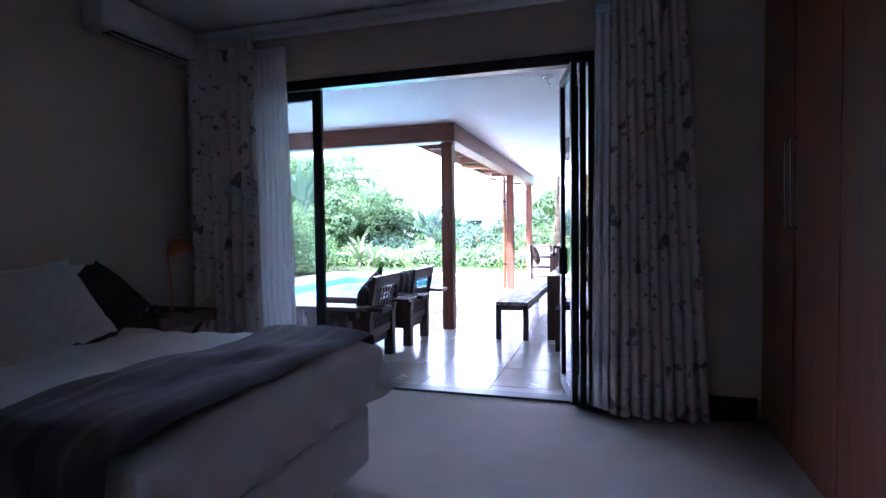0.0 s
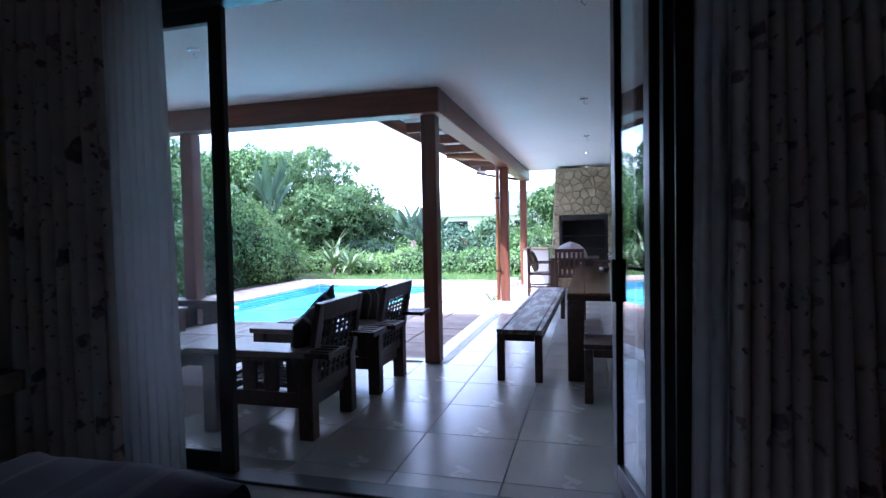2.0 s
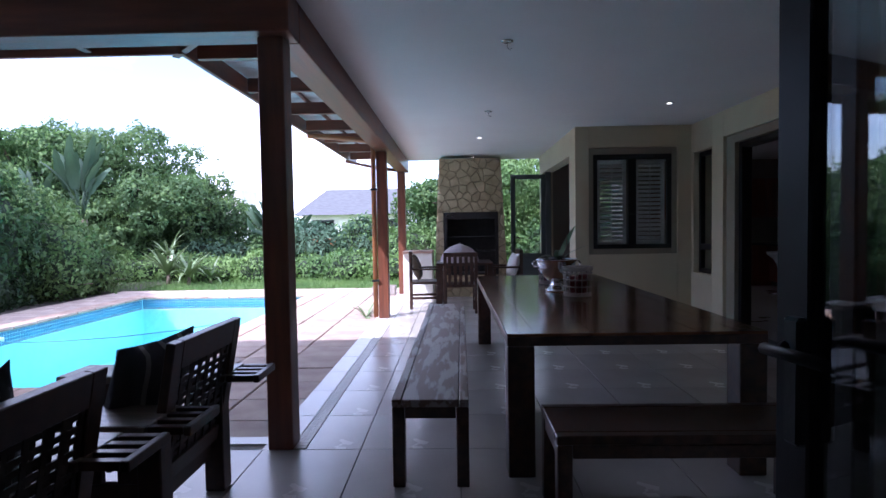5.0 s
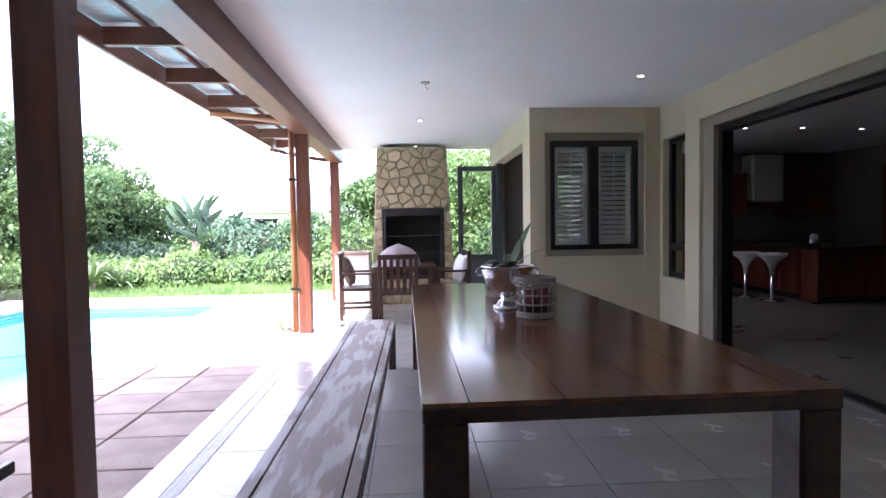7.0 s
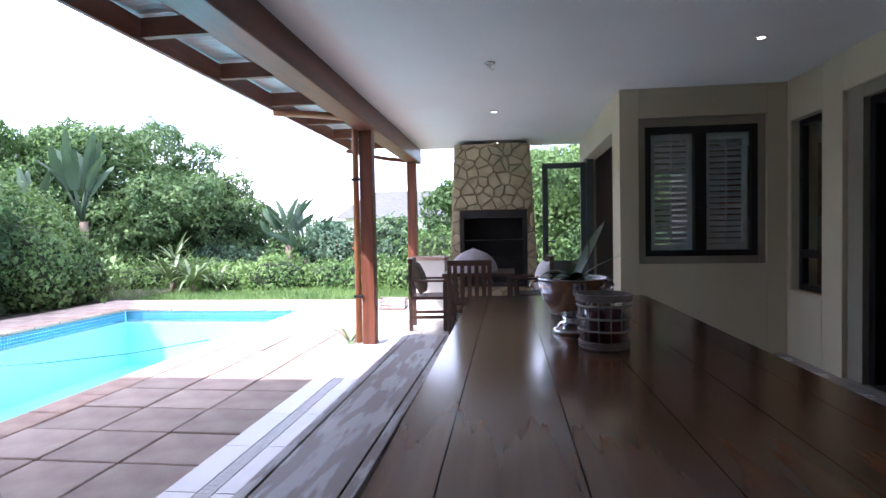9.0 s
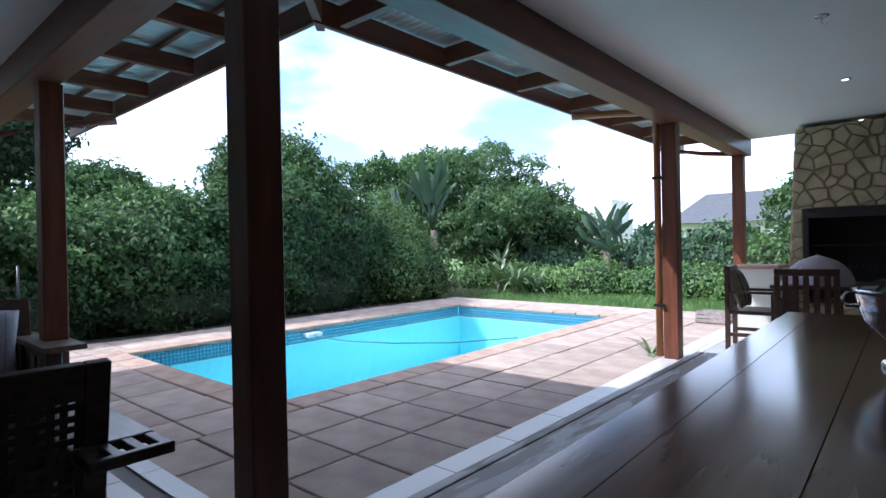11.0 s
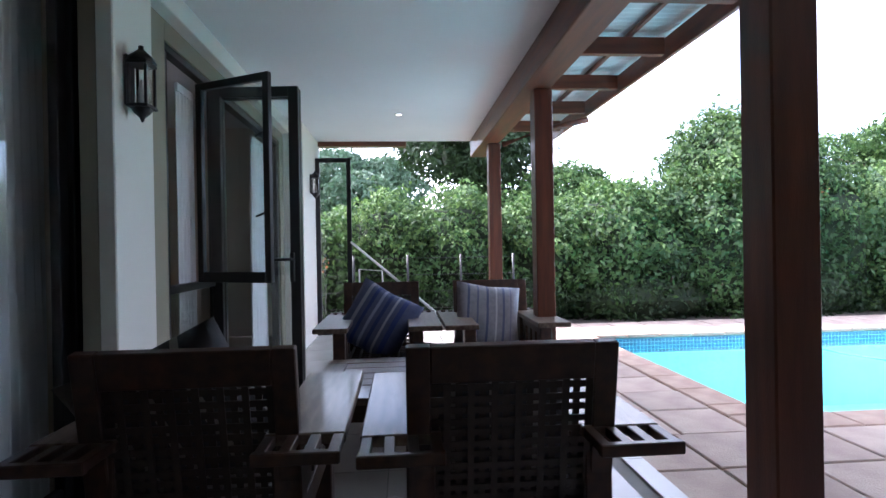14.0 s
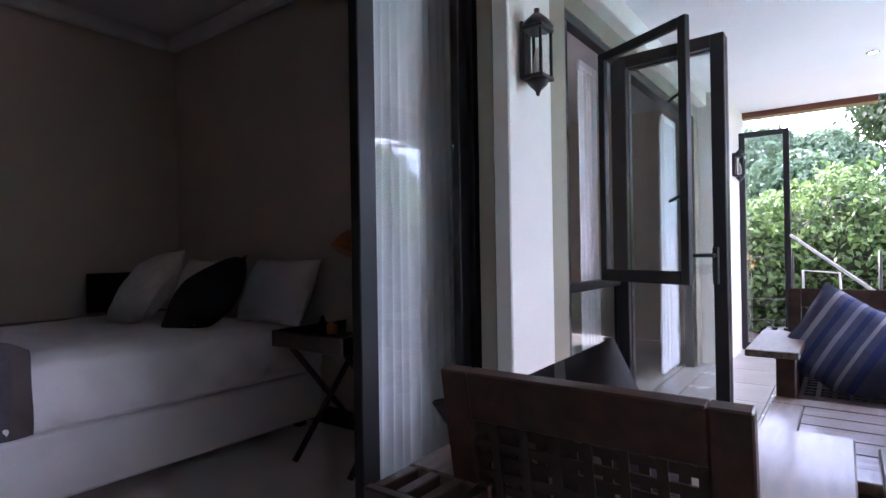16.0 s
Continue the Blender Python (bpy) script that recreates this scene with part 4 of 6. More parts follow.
def cells(region, step, rng, jitter=0.75):
    """Irregular stones that fill a convex region, each shrunk for its joint."""
    xs, ys = [p[0] for p in region], [p[1] for p in region]
    seeds = []
    y = min(ys)
    row = 0
    while y < max(ys) + step:
        x = min(xs) - step / 2 * (row % 2)
        while x < max(xs) + step:
            seeds.append((x + rng.uniform(-jitter, jitter) * step / 2, y + rng.uniform(-jitter, jitter) * step / 2))
            x += step * 1.15
        y += step * 0.95
        row += 1
    found = []
    for sx, sy in seeds:
        poly = list(region)
        for tx, ty in seeds:
            d = math.hypot(tx - sx, ty - sy)
            if 0 < d < 3 * step and poly:
                poly = clip_poly(poly, (sx + tx) / 2 - (tx - sx) / d * 0.0065, (sy + ty) / 2 - (ty - sy) / d * 0.0065, (tx - sx) / d, (ty - sy) / d)
        if len(poly) >= 3:
            area = abs(sum(a[0] * b[1] - b[0] * a[1] for a, b in zip(poly, poly[1:] + poly[:1]))) / 2
            if area > 0.0025:
                found.append(poly)
    return found


def stone_bm(poly, lift, place):
    """A rough stone: outline at the joint, a smaller face proud of it. place maps (u, v, out) to the world."""
    cx, cy = sum(p[0] for p in poly) / len(poly), sum(p[1] for p in poly) / len(poly)
    bm = bmesh.new()
    low = [bm.verts.new(place(u, v, 0)) for u, v in poly]
    mid = [bm.verts.new(place(u, v, lift * 0.7)) for u, v in poly]
    top = [bm.verts.new(place(cx + (u - cx) * 0.86, cy + (v - cy) * 0.86, lift * random.uniform(0.9, 1.2))) for u, v in poly]
    n = len(poly)
    for a, b in ((low, mid), (mid, top)):
        for k in range(n):
            bm.faces.new((a[k], a[(k + 1) % n], b[(k + 1) % n], b[k]))
    bm.faces.new(top)
    bmesh.ops.recalc_face_normals(bm, faces=bm.faces)
    return bm


def fireplace():
    f = thing("fireplace", (0.03, 15.2, 0), "tall yellow sandstone outdoor fireplace with a black steel grill opening", "fireplace")
    B, T, H, DP = 0.70, 0.57, 2.66, 0.75
    body = bmesh.new()
    ring = [[body.verts.new((s * (B + (T - B) * z / H), d, z)) for s, d in ((-1, 0), (1, 0), (1, DP), (-1, DP))] for z in (0, 0.42, 1.62, H)]
    for j in range(3):
        for k in range(4):
            if not (j == 1 and k == 0):
                body.faces.new((ring[j][k], ring[j][(k + 1) % 4], ring[j + 1][(k + 1) % 4], ring[j + 1][k]))
    body.faces.new(ring[3])
    bl, br, tl, tr = (ring[1][0].co, ring[1][1].co, ring[2][0].co, ring[2][1].co)
    ix = [body.verts.new((x, 0, z)) for x, z in ((-0.51, 0.42), (0.53, 0.42), (0.53, 1.62), (-0.51, 1.62))]
    body.faces.new((ring[1][0], ix[0], ix[3], ring[2][0]))
    body.faces.new((ix[1], ring[1][1], ring[2][1], ix[2]))
    part("chimney_body", body, M["mortar"], f)
    part("grill_box", boxes((-0.51, 0.53, 0.45, 0.47, 0.42, 1.62), (-0.51, -0.49, -0.02, 0.45, 0.42, 1.62), (0.51, 0.53, -0.02, 0.45, 0.42, 1.62), (-0.49, 0.51, -0.02, 0.45, 1.60, 1.62), (-0.49, 0.51, -0.02, 0.45, 0.42, 0.45), bevel=0.002), M["soot"], f, "black steel grill box")
    part("hood_plate", boxes((-0.51, 0.53, -0.045, -0.022, 1.50, 1.625), (-0.51, -0.45, -0.045, -0.022, 0.42, 1.50), (0.47, 0.53, -0.045, -0.022, 0.42, 1.50), bevel=0.003), M["soot"], f)
    part("name_plate", box(-0.46, -0.36, -0.05, -0.045, 1.565, 1.585, 0), M["steel"], f)
    grid = bmesh.new()
    for k in range(15):
        merge(grid, tube([(-0.47 + k * 0.068, 0.0, 0.88), (-0.47 + k * 0.068, 0.42, 0.88)], 0.005, 5))
    merge(grid, tube([(-0.48, 0.0, 0.875), (0.5, 0.0, 0.875)], 0.008, 6))
    part("grate", grid, M["black"], f)
    part("shelf", box(-0.48, 0.50, 0.0, 0.44, 1.14, 1.155, 0.002), M["soot"], f)
    rng = random.Random(4)
    face = lambda u, v, o: Vector((u, -o, v))
    for reg in ([(-B + (B - T) * 1.62 / H, 1.63), (B - (B - T) * 1.62 / H, 1.63), (T, H), (-T, H)],
                [(-B, 0.0), (B, 0.0), (B - 0.02, 0.41), (-B + 0.02, 0.41)],
                [(-B + 0.02, 0.43), (-0.52, 0.43), (-0.52, 1.62), (-B + 0.079, 1.62)],
                [(0.54, 0.43), (B - 0.02, 0.43), (B - 0.079, 1.62), (0.54, 1.62)]):
        for poly in cells(reg, 0.16, rng, 0.95):
            part("stone", stone_bm(poly, rng.uniform(0.022, 0.046), face), M["stone"], f)
    for s in (-1, 1):
        side = lambda u, v, o, s=s: Vector((s * (B + (T - B) * v / H + o), u, v))
        for poly in cells([(0.0, 0.0), (DP, 0.0), (DP, H), (0.0, H)], 0.2, rng):
            part("stone", stone_bm(poly, 0.022, side), M["stone"], f)
    return f


fireplace()
lw = thing("low_wall", (-0.98, 15.0, 0), "low cream plastered wall with a flat top beside the fireplace", "wall")
part("wall_body", box(-0.27, 0.28, -0.15, 0.55, 0, 0.86, 0.008), M["cream"], lw)
part("coping", box(-0.29, 0.28, -0.17, 0.57, 0.862, 0.90, 0.006), M["coping"], lw)


def dining_chair(label):
    """A slatted dining chair facing +y."""
    c = thing("dining_chair", (0, 0, 0), label, "chair", "chairs round the small table")
    for sx in (-0.24, 0.24):
        part("leg", box(sx - 0.025, sx + 0.025, -0.25, -0.20, 0, 0.88, 0.004), M["darkwood"], c)
        part("leg", box(sx - 0.025, sx + 0.025, 0.20, 0.25, 0, 0.64, 0.004), M["darkwood"], c)
        part("armrest", box(sx - 0.035, sx + 0.035, -0.24, 0.28, 0.642, 0.67, 0.006), M["darkwood"], c)
        part("stretcher", box(sx - 0.015, sx + 0.015, -0.20, 0.20, 0.16, 0.20, 0.003), M["darkwood"], c)
    part("seat", box(-0.26, 0.26, -0.24, 0.26, 0.41, 0.45, 0.008), M["darkwood"], c)
    part("top_rail", box(-0.265, 0.265, -0.255, -0.195, 0.882, 0.95, 0.008), M["darkwood"], c)
    for k in range(5):
        x = -0.17 + k * 0.085
        part("slat", box(x - 0.025, x + 0.025, -0.235, -0.215, 0.452, 0.88, 0.003), M["darkwood"], c)
    return c


d1 = dining_chair("dark wooden slat-back dining chair seen from behind")
d1.matrix_world = pose(-0.20, 13.30, 0, 0, 0, 2)
d2 = copy_thing(d1, pose(-0.80, 13.85, 0, 0, 0, -86))
d2["label"] = "dark wooden dining chair with a zebra striped cushion"
d3 = copy_thing(d1, pose(0.60, 14.05, 0, 0, 0, 92))
d3["label"] = "dark wooden dining chair with a white cushion"
cushion(pose(-0.93, 13.85, 0.68, 0, -16, 0), 0.44, 0.44, 0.15, M["brown_cloth"], "brown and cream zebra striped cushion on a chair")
cushion(pose(0.72, 14.02, 0.68, 0, 16, 10), 0.42, 0.42, 0.16, M["linen"], "plain white cushion on a dining chair")
st = thing("small_table", (-0.12, 14.05, 0), "square dark wooden table before the fireplace", "table")
part("tabletop", box(-0.47, 0.47, -0.47, 0.47, 0.71, 0.75, 0.008), M["darkwood"], st)
for sx in (-1, 1):
    for sy in (-1, 1):
        part("leg", box(sx * 0.41 - 0.035, sx * 0.41 + 0.035, sy * 0.41 - 0.035, sy * 0.41 + 0.035, 0, 0.708, 0.005), M["darkwood"], st)
fc = thing("food_cover", (-0.20, 14.0, 0.752), "pale grey fabric food cover like a little umbrella", "food cover")
cov = bmesh.new()
rings = []
for j in range(7):
    a = j / 6 * math.pi / 2
    rr, zz = 0.33 * math.cos(a * 0.98), 0.29 * math.sin(a) ** 1.1 + (0.02 if j == 6 else 0)
    rings.append([cov.verts.new(((rr * (1 - 0.06 * abs(math.sin(4 * th)))) * math.cos(th), (rr * (1 - 0.06 * abs(math.sin(4 * th)))) * math.sin(th), zz)) for th in [2 * math.pi * k / 24 for k in range(24)]])
for a, b in zip(rings, rings[1:]):
    for k in range(24):
        cov.faces.new((a[k], a[(k + 1) % 24], b[(k + 1) % 24], b[k])).smooth = True
part("cover", cov, M["cover"], fc)
part("tip", lathe([(0.012, 0.295), (0.016, 0.31), (0.008, 0.33)], 8), M["black"], fc)


# ---- things on the long table ----
def leaf_blade(length, width, bend, up=0.5, n=7, fold=0.15):
    """A long leaf that rises from the origin along +x and droops."""
    bm = bmesh.new()
    rows = []
    for i in range(n + 1):
        t = i / n
        w = width / 2 * math.sin(math.pi * min(1, 0.12 + 0.88 * t) ** 0.8) ** 0.8 if t < 1 else 0.001
        x, z = length * t * (1 - 0.18 * bend * t), length * (up * t - bend * t * t)
        rows.append([bm.verts.new((x, -w, z + fold * w)), bm.verts.new((x, 0, z)), bm.verts.new((x, w, z + fold * w))])
    for a, b in zip(rows, rows[1:]):
        for k in (0, 1):
            bm.faces.new((a[k], b[k], b[k + 1], a[k + 1])).smooth = True
    return bm


def cane_basket(at, label):
    """A candle holder: plum candles behind glass in a whitewashed cane basket."""
    p = thing("candle_basket", at, label, "candle holder", "candle baskets on the table")
    for k in range(13):
        a = 2 * math.pi * k / 13
        part("cane", tube([(0.098 * math.cos(a), 0.098 * math.sin(a), 0.008), (0.110 * math.cos(a), 0.110 * math.sin(a), 0.215)], 0.0042, 6), M["cane"], p)
    for z, r in ((0.008, 0.101), (0.020, 0.102), (0.032, 0.103), (0.082, 0.106), (0.136, 0.109), (0.190, 0.112), (0.214, 0.114), (0.224, 0.1145), (0.234, 0.115)):
        part("hoop", tube([((r + 0.003) * math.cos(2 * math.pi * k / 28), (r + 0.003) * math.sin(2 * math.pi * k / 28), z) for k in range(29)], 0.0058, 6), M["cane"], p)
    part("base", lathe([(0.001, 0.004), (0.095, 0.004), (0.095, 0.012), (0.001, 0.012)], 24), M["cane"], p)
    gl = part("glass_cylinder", lathe([(0.086, 0.013), (0.088, 0.20), (0.085, 0.20), (0.083, 0.016)], 28), M["lamp_glass"], p, "clear glass cylinder")
    gl.visible_shadow = False
    for cx, cy, h in ((-0.038, -0.012, 0.165), (0.038, -0.02, 0.175), (0.002, 0.042, 0.15)):
        part("candle", turned(lathe([(0.001, 0.014), (0.034, 0.014), (0.034, h - 0.004), (0.03, h), (0.001, h - 0.006)], 18), pose(cx, cy, 0)), M["candle"], p, "plum coloured candle")
    return p


TT = 0.77
cane_basket((0.70, 9.03, TT), "round whitewashed cane basket holding plum candles")
cane_basket((0.65, 10.0, TT), "round whitewashed cane basket behind the silver bowl")
bw = thing("silver_bowl", (0.60, 9.38, TT), "polished silver footed bowl with two handles holding an orchid", "bowl")
part("bowl", lathe([(0.05, 0.085), (0.09, 0.105), (0.142, 0.165), (0.164, 0.24), (0.170, 0.272), (0.180, 0.282), (0.172, 0.278), (0.150, 0.19), (0.10, 0.125), (0.02, 0.105)], 40), M["steel"], bw)
part("foot", lathe([(0.092, 0.0), (0.096, 0.010), (0.09, 0.022), (0.072, 0.03), (0.06, 0.05), (0.042, 0.065), (0.052, 0.088)], 32), M["steel"], bw)
for s in (-1, 1):
    part("handle", tube([(s * 0.166, 0, 0.262), (s * 0.195, 0, 0.262), (s * 0.206, 0, 0.24), (s * 0.195, 0, 0.215), (s * 0.158, 0, 0.215)], 0.007, 8), M["steel"], bw)
orc = thing("orchid", (0.615, 9.38, TT + 0.112), "leafy green orchid without flowers in the silver bowl", "plant")
part("pot", lathe([(0.04, 0.0), (0.055, 0.005), (0.07, 0.16), (0.064, 0.16), (0.05, 0.10)], 20), M["purple"], orc)
part("bark_mix", lathe([(0.062, 0.13), (0.062, 0.145), (0.02, 0.155)], 16), M["soil"], orc)
for az, ln, wd, up, bend in ((25, 0.15, 0.07, 1.9, 0.35), (355, 0.20, 0.035, 0.75, 0.25), (170, 0.17, 0.085, 0.75, 0.75), (200, 0.13, 0.07, 0.85, 0.9), (80, 0.13, 0.06, 1.1, 0.6), (290, 0.12, 0.06, 0.9, 0.7)):
    part("leaf", turned(leaf_blade(ln * 1.3, wd * 1.15, bend, up, 9, 0.25), pose(0, 0, 0.15, 0, 0, az)), M["orchid"], orc)
part("stem", tube([(0.01, 0, 0.15), (0.05, 0.0, 0.22), (0.075, 0.0, 0.30), (0.07, 0.0, 0.36), (0.05, 0.0, 0.375)], 0.0042, 6), M["bark"], orc)

# ---- lamps of the patio ----
def lantern(x, z, label):
    l = thing("wall_lantern", (x, FA + 0.002, z), label, "wall lamp", "wall lanterns")
    part("back_plate", box(-0.04, 0.04, 0, 0.02, 0.05, 0.30, 0.008), M["black"], l)
    for sx in (-0.049, 0.049):
        for sy in (0.026, 0.106):
            part("bar", box(sx - 0.006, sx + 0.006, sy - 0.006, sy + 0.006, 0.061, 0.249, 0.002), M["black"], l)
    part("top_plate", box(-0.058, 0.058, 0.018, 0.116, 0.25, 0.265, 0.002), M["black"], l)
    part("bottom_plate", box(-0.058, 0.058, 0.018, 0.116, 0.045, 0.06, 0.002), M["black"], l)
    cap = lathe([(0.07, 0.265), (0.06, 0.29), (0.03, 0.315), (0.012, 0.33), (0.012, 0.345)], 6)
    part("cap", turned(cap, pose(0, 0.067, 0)), M["black"], l)
    part("finial", turned(lathe([(0.05, 0.045), (0.035, 0.02), (0.012, 0.0), (0.006, -0.02)], 6), pose(0, 0.067, 0)), M["black"], l)
    for dims in ((-0.043, 0.043, 0.104, 0.107, 0.06, 0.25), (-0.051, -0.048, 0.032, 0.10, 0.06, 0.25), (0.048, 0.051, 0.032, 0.10, 0.06, 0.25)):
        pn = part("pane", box(*dims, 0), M["lamp_glass"], l)
        pn.visible_shadow = False
    part("candle_lamp", turned(lathe([(0.018, 0.06), (0.018, 0.13), (0.01, 0.17), (0.004, 0.185)], 10), pose(0, 0.067, 0)), M["plastic"], l)
    return l


lantern(-2.46, 1.835, "black iron wall lantern with clear glass, unlit")
lantern(-6.85, 1.86, "black iron wall lantern with clear glass, unlit").location.y = 5.652


def downlight(x, y, z, hook=False, lit=True):
    d = thing("downlight", (x, y, z), "small round steel ceiling downlight" + (" with a hook below" if hook else ""), "ceiling light", "ceiling downlights")
    part("ring", lathe([(0.045, -0.001), (0.047, -0.006), (0.033, -0.010), (0.030, -0.004)], 20), M["steel"], d)
    part("lamp", lathe([(0.028, -0.0045), (0.028, -0.007)], 14), M["bulb"] if lit else M["plastic"], d)
    if hook:
        part("hook", tube([(0, 0, -0.008), (0, 0, -0.05), (0.02, 0, -0.07), (0.03, 0, -0.055)], 0.004, 6), M["steel"], d)
    return d


for x, y, hk in ((0.14, 8.8, True), (0.15, 11.25, True), (0.13, 13.15, False), (0.11, 15.45, False), (2.2, 11.0, False), (-5.97, 6.8, False), (-2.65, 6.2, True), (0.16, 6.1, True)):
    downlight(x, y, Z_CEIL, hk, not hk)
for x, y in ((5.15, 14.0), (6.07, 14.0), (7.12, 14.1)):
    downlight(x, y, 2.75)

# ---- kitchen seen through the opening ----
isl = thing("kitchen_island", (7.15, 15.4, 0), "cherry wood kitchen island with a black granite top", "kitchen island")
part("body", box(-0.75, 0.75, -1.35, 1.35, 0.1, 0.86, 0.005), M["kitchen_red"], isl)
part("plinth", box(-0.70, 0.70, -1.30, 1.30, 0, 0.1, 0), M["black"], isl)
part("worktop", box(-0.97, 0.80, -1.58, 1.40, 0.862, 0.90, 0.006), M["granite"], isl)
part("end_panel", box(-0.785, -0.752, -1.37, -1.0, 0.02, 0.86, 0.004), M["kitchen_red"], isl)
for k in range(9):
    part("slat", box(-0.775, -0.753, -0.97 + k * 0.11, -0.91 + k * 0.11, 0.12, 0.84, 0.003), M["kitchen_red"], isl)
for k in range(2):
    part("door", box(-0.73 + k * 0.74, -0.01 + k * 0.74, -1.372, -1.352, 0.13, 0.83, 0.004), M["kitchen_red"], isl)
part("socket", box(0.35, 0.47, -1.380, -1.373, 0.62, 0.70, 0.002), M["plastic"], isl)
for x in (4.0, 4.99, 5.98, 6.70, 8.2):
    wide = 0.49 if x != 6.70 else 0.19
    cu = thing("wall_cabinet", (x, 16.83, 1.45), "dark cherry wood wall cabinet", "cabinet", "kitchen wall cabinets")
    part("body", box(-wide, wide, -0.16, 0.16, 0, 0.85, 0.004), M["kitchen_red"], cu)
    for s_ in (-1, 1):
        part("door", box(min(0, s_ * wide) + 0.004, max(0, s_ * wide) - 0.004, -0.18, -0.162, 0.01, 0.84, 0.004), M["kitchen_red"], cu)
for k in range(5):
    bu = thing("base_cabinet", (4.02 + k * 1.01, 16.68, 0), "dark cherry wood base cabinet with a granite top", "cabinet", "kitchen base cabinets")
    part("body", box(-0.5, 0.5, -0.3, 0.3, 0, 0.86, 0.004), M["kitchen_red"], bu)
    part("worktop", box(-0.504, 0.504, -0.33, 0.3, 0.862, 0.9, 0.004), M["granite"], bu)
    for s_ in (-1, 1):
        part("door", box(min(0, s_ * 0.49) + 0.004, max(0, s_ * 0.49) - 0.004, -0.32, -0.302, 0.08, 0.84, 0.004), M["kitchen_red"], bu)
for k in range(4):
    tall = thing("tall_cabinet", (8.7, 9.2 + k * 1.7, 0), "tall dark cherry wood kitchen cupboard", "cabinet", "kitchen tall cupboards")
    part("body", box(-0.3, 0.3, -0.8, 0.8, 0, 2.3, 0.004), M["kitchen_red"], tall)
    for s_ in (-1, 1):
        part("door", box(-0.32, -0.302, min(0, s_ * 0.79) + 0.004, max(0, s_ * 0.79) - 0.004, 0.08, 2.28, 0.004), M["kitchen_red"], tall)
kt = thing("kettle", (6.55, 14.35, 0.90), "small steel kettle on the granite worktop", "kettle")
part("body", lathe([(0.09, 0), (0.10, 0.02), (0.095, 0.12), (0.06, 0.18), (0.02, 0.20)], 20), M["steel"], kt)
part("handle", tube([(0.08, 0, 0.16), (0.12, 0, 0.17), (0.13, 0, 0.08), (0.10, 0, 0.03)], 0.009, 7), M["black"], kt)


def stool(x, y, rz):
    s = thing("bar_stool", (x, y, 0), "white moulded swivel bar stool on a chrome foot", "bar stool", "bar stools", rz)
    part("base", lathe([(0.20, 0.0), (0.20, 0.012), (0.05, 0.03), (0.028, 0.06), (0.026, 0.40), (0.02, 0.42)], 24), M["steel"], s)
    part("seat", lathe([(0.03, 0.40), (0.05, 0.55), (0.11, 0.66), (0.21, 0.74), (0.225, 0.79), (0.205, 0.785), (0.10, 0.72), (0.02, 0.70)], 24), M["plastic"], s)
    return s


stool(5.80, 14.98, 0)
stool(5.91, 14.45, 20)
hob = thing("cooker_hood", (7.3, 16.75, 1.62), "pale rounded cooker hood with a broad flue", "cooker hood")
part("hood", box(-0.40, 0.40, -0.25, 0.24, 0.0, 0.10, 0.02, 2), M["steel"], hob)
part("flue", box(-0.34, 0.34, -0.18, 0.24, 0.102, 1.06, 0.06, 3), M["cream"], hob)

# ---- bedroom things ----
def cloth_sheet(x0, x1, y0, y1, top, drop, n=60, wrinkle=0.012, flare=0.03, skip=(), seed=0.0):
    """A cloth laid on a block, hanging over its edges by drop; skip names edges that do not hang."""
    d0 = {k: (0 if k in skip else drop) for k in ("x0", "x1", "y0", "y1")}
    bm = bmesh.new()
    g = []
    for i in range(n + 1):
        row = []
        sx = x0 - d0["x0"] + (x1 - x0 + d0["x0"] + d0["x1"]) * i / n
        for j in range(n + 1):
            sy = y0 - d0["y0"] + (y1 - y0 + d0["y0"] + d0["y1"]) * j / n
            ox, oy = max(x0 - sx, 0, sx - x1), max(y0 - sy, 0, sy - y1)
            hang = max(ox, oy)
            cx, cy = min(max(sx, x0), x1), min(max(sy, y0), y1)
            wob = flare * math.sin(sx * 21 + seed) * math.sin(sy * 19) if hang > 0 else 0
            out = min(hang, 0.05) * 0.6 + hang * 0.06 + wob * hang / max(drop, 0.01)
            x = cx + (out * (1 if sx > x1 else -1) if ox > 0 else 0)
            y = cy + (out * (1 if sy > y1 else -1) if oy > 0 else 0)
            z = top - max(0, hang - 0.02) + wrinkle * (noise.noise((sx * 2.3 + seed, sy * 2.3, 1.7)) + 0.6 * noise.noise((sx * 7, sy * 4 + seed, 4.2)))
            e = min(sx - x0, x1 - sx, sy - y0, y1 - sy)
            if 0 <= e < 0.07:
                z -= 0.03 * (1 - e / 0.07) ** 2
            elif hang > 0:
                z -= 0.03
            row.append(bm.verts.new((x, y, z)))
        g.append(row)
    for i in range(n):
        for j in range(n):
            bm.faces.new((g[i][j], g[i + 1][j], g[i + 1][j + 1], g[i][j + 1])).smooth = True
    return bm


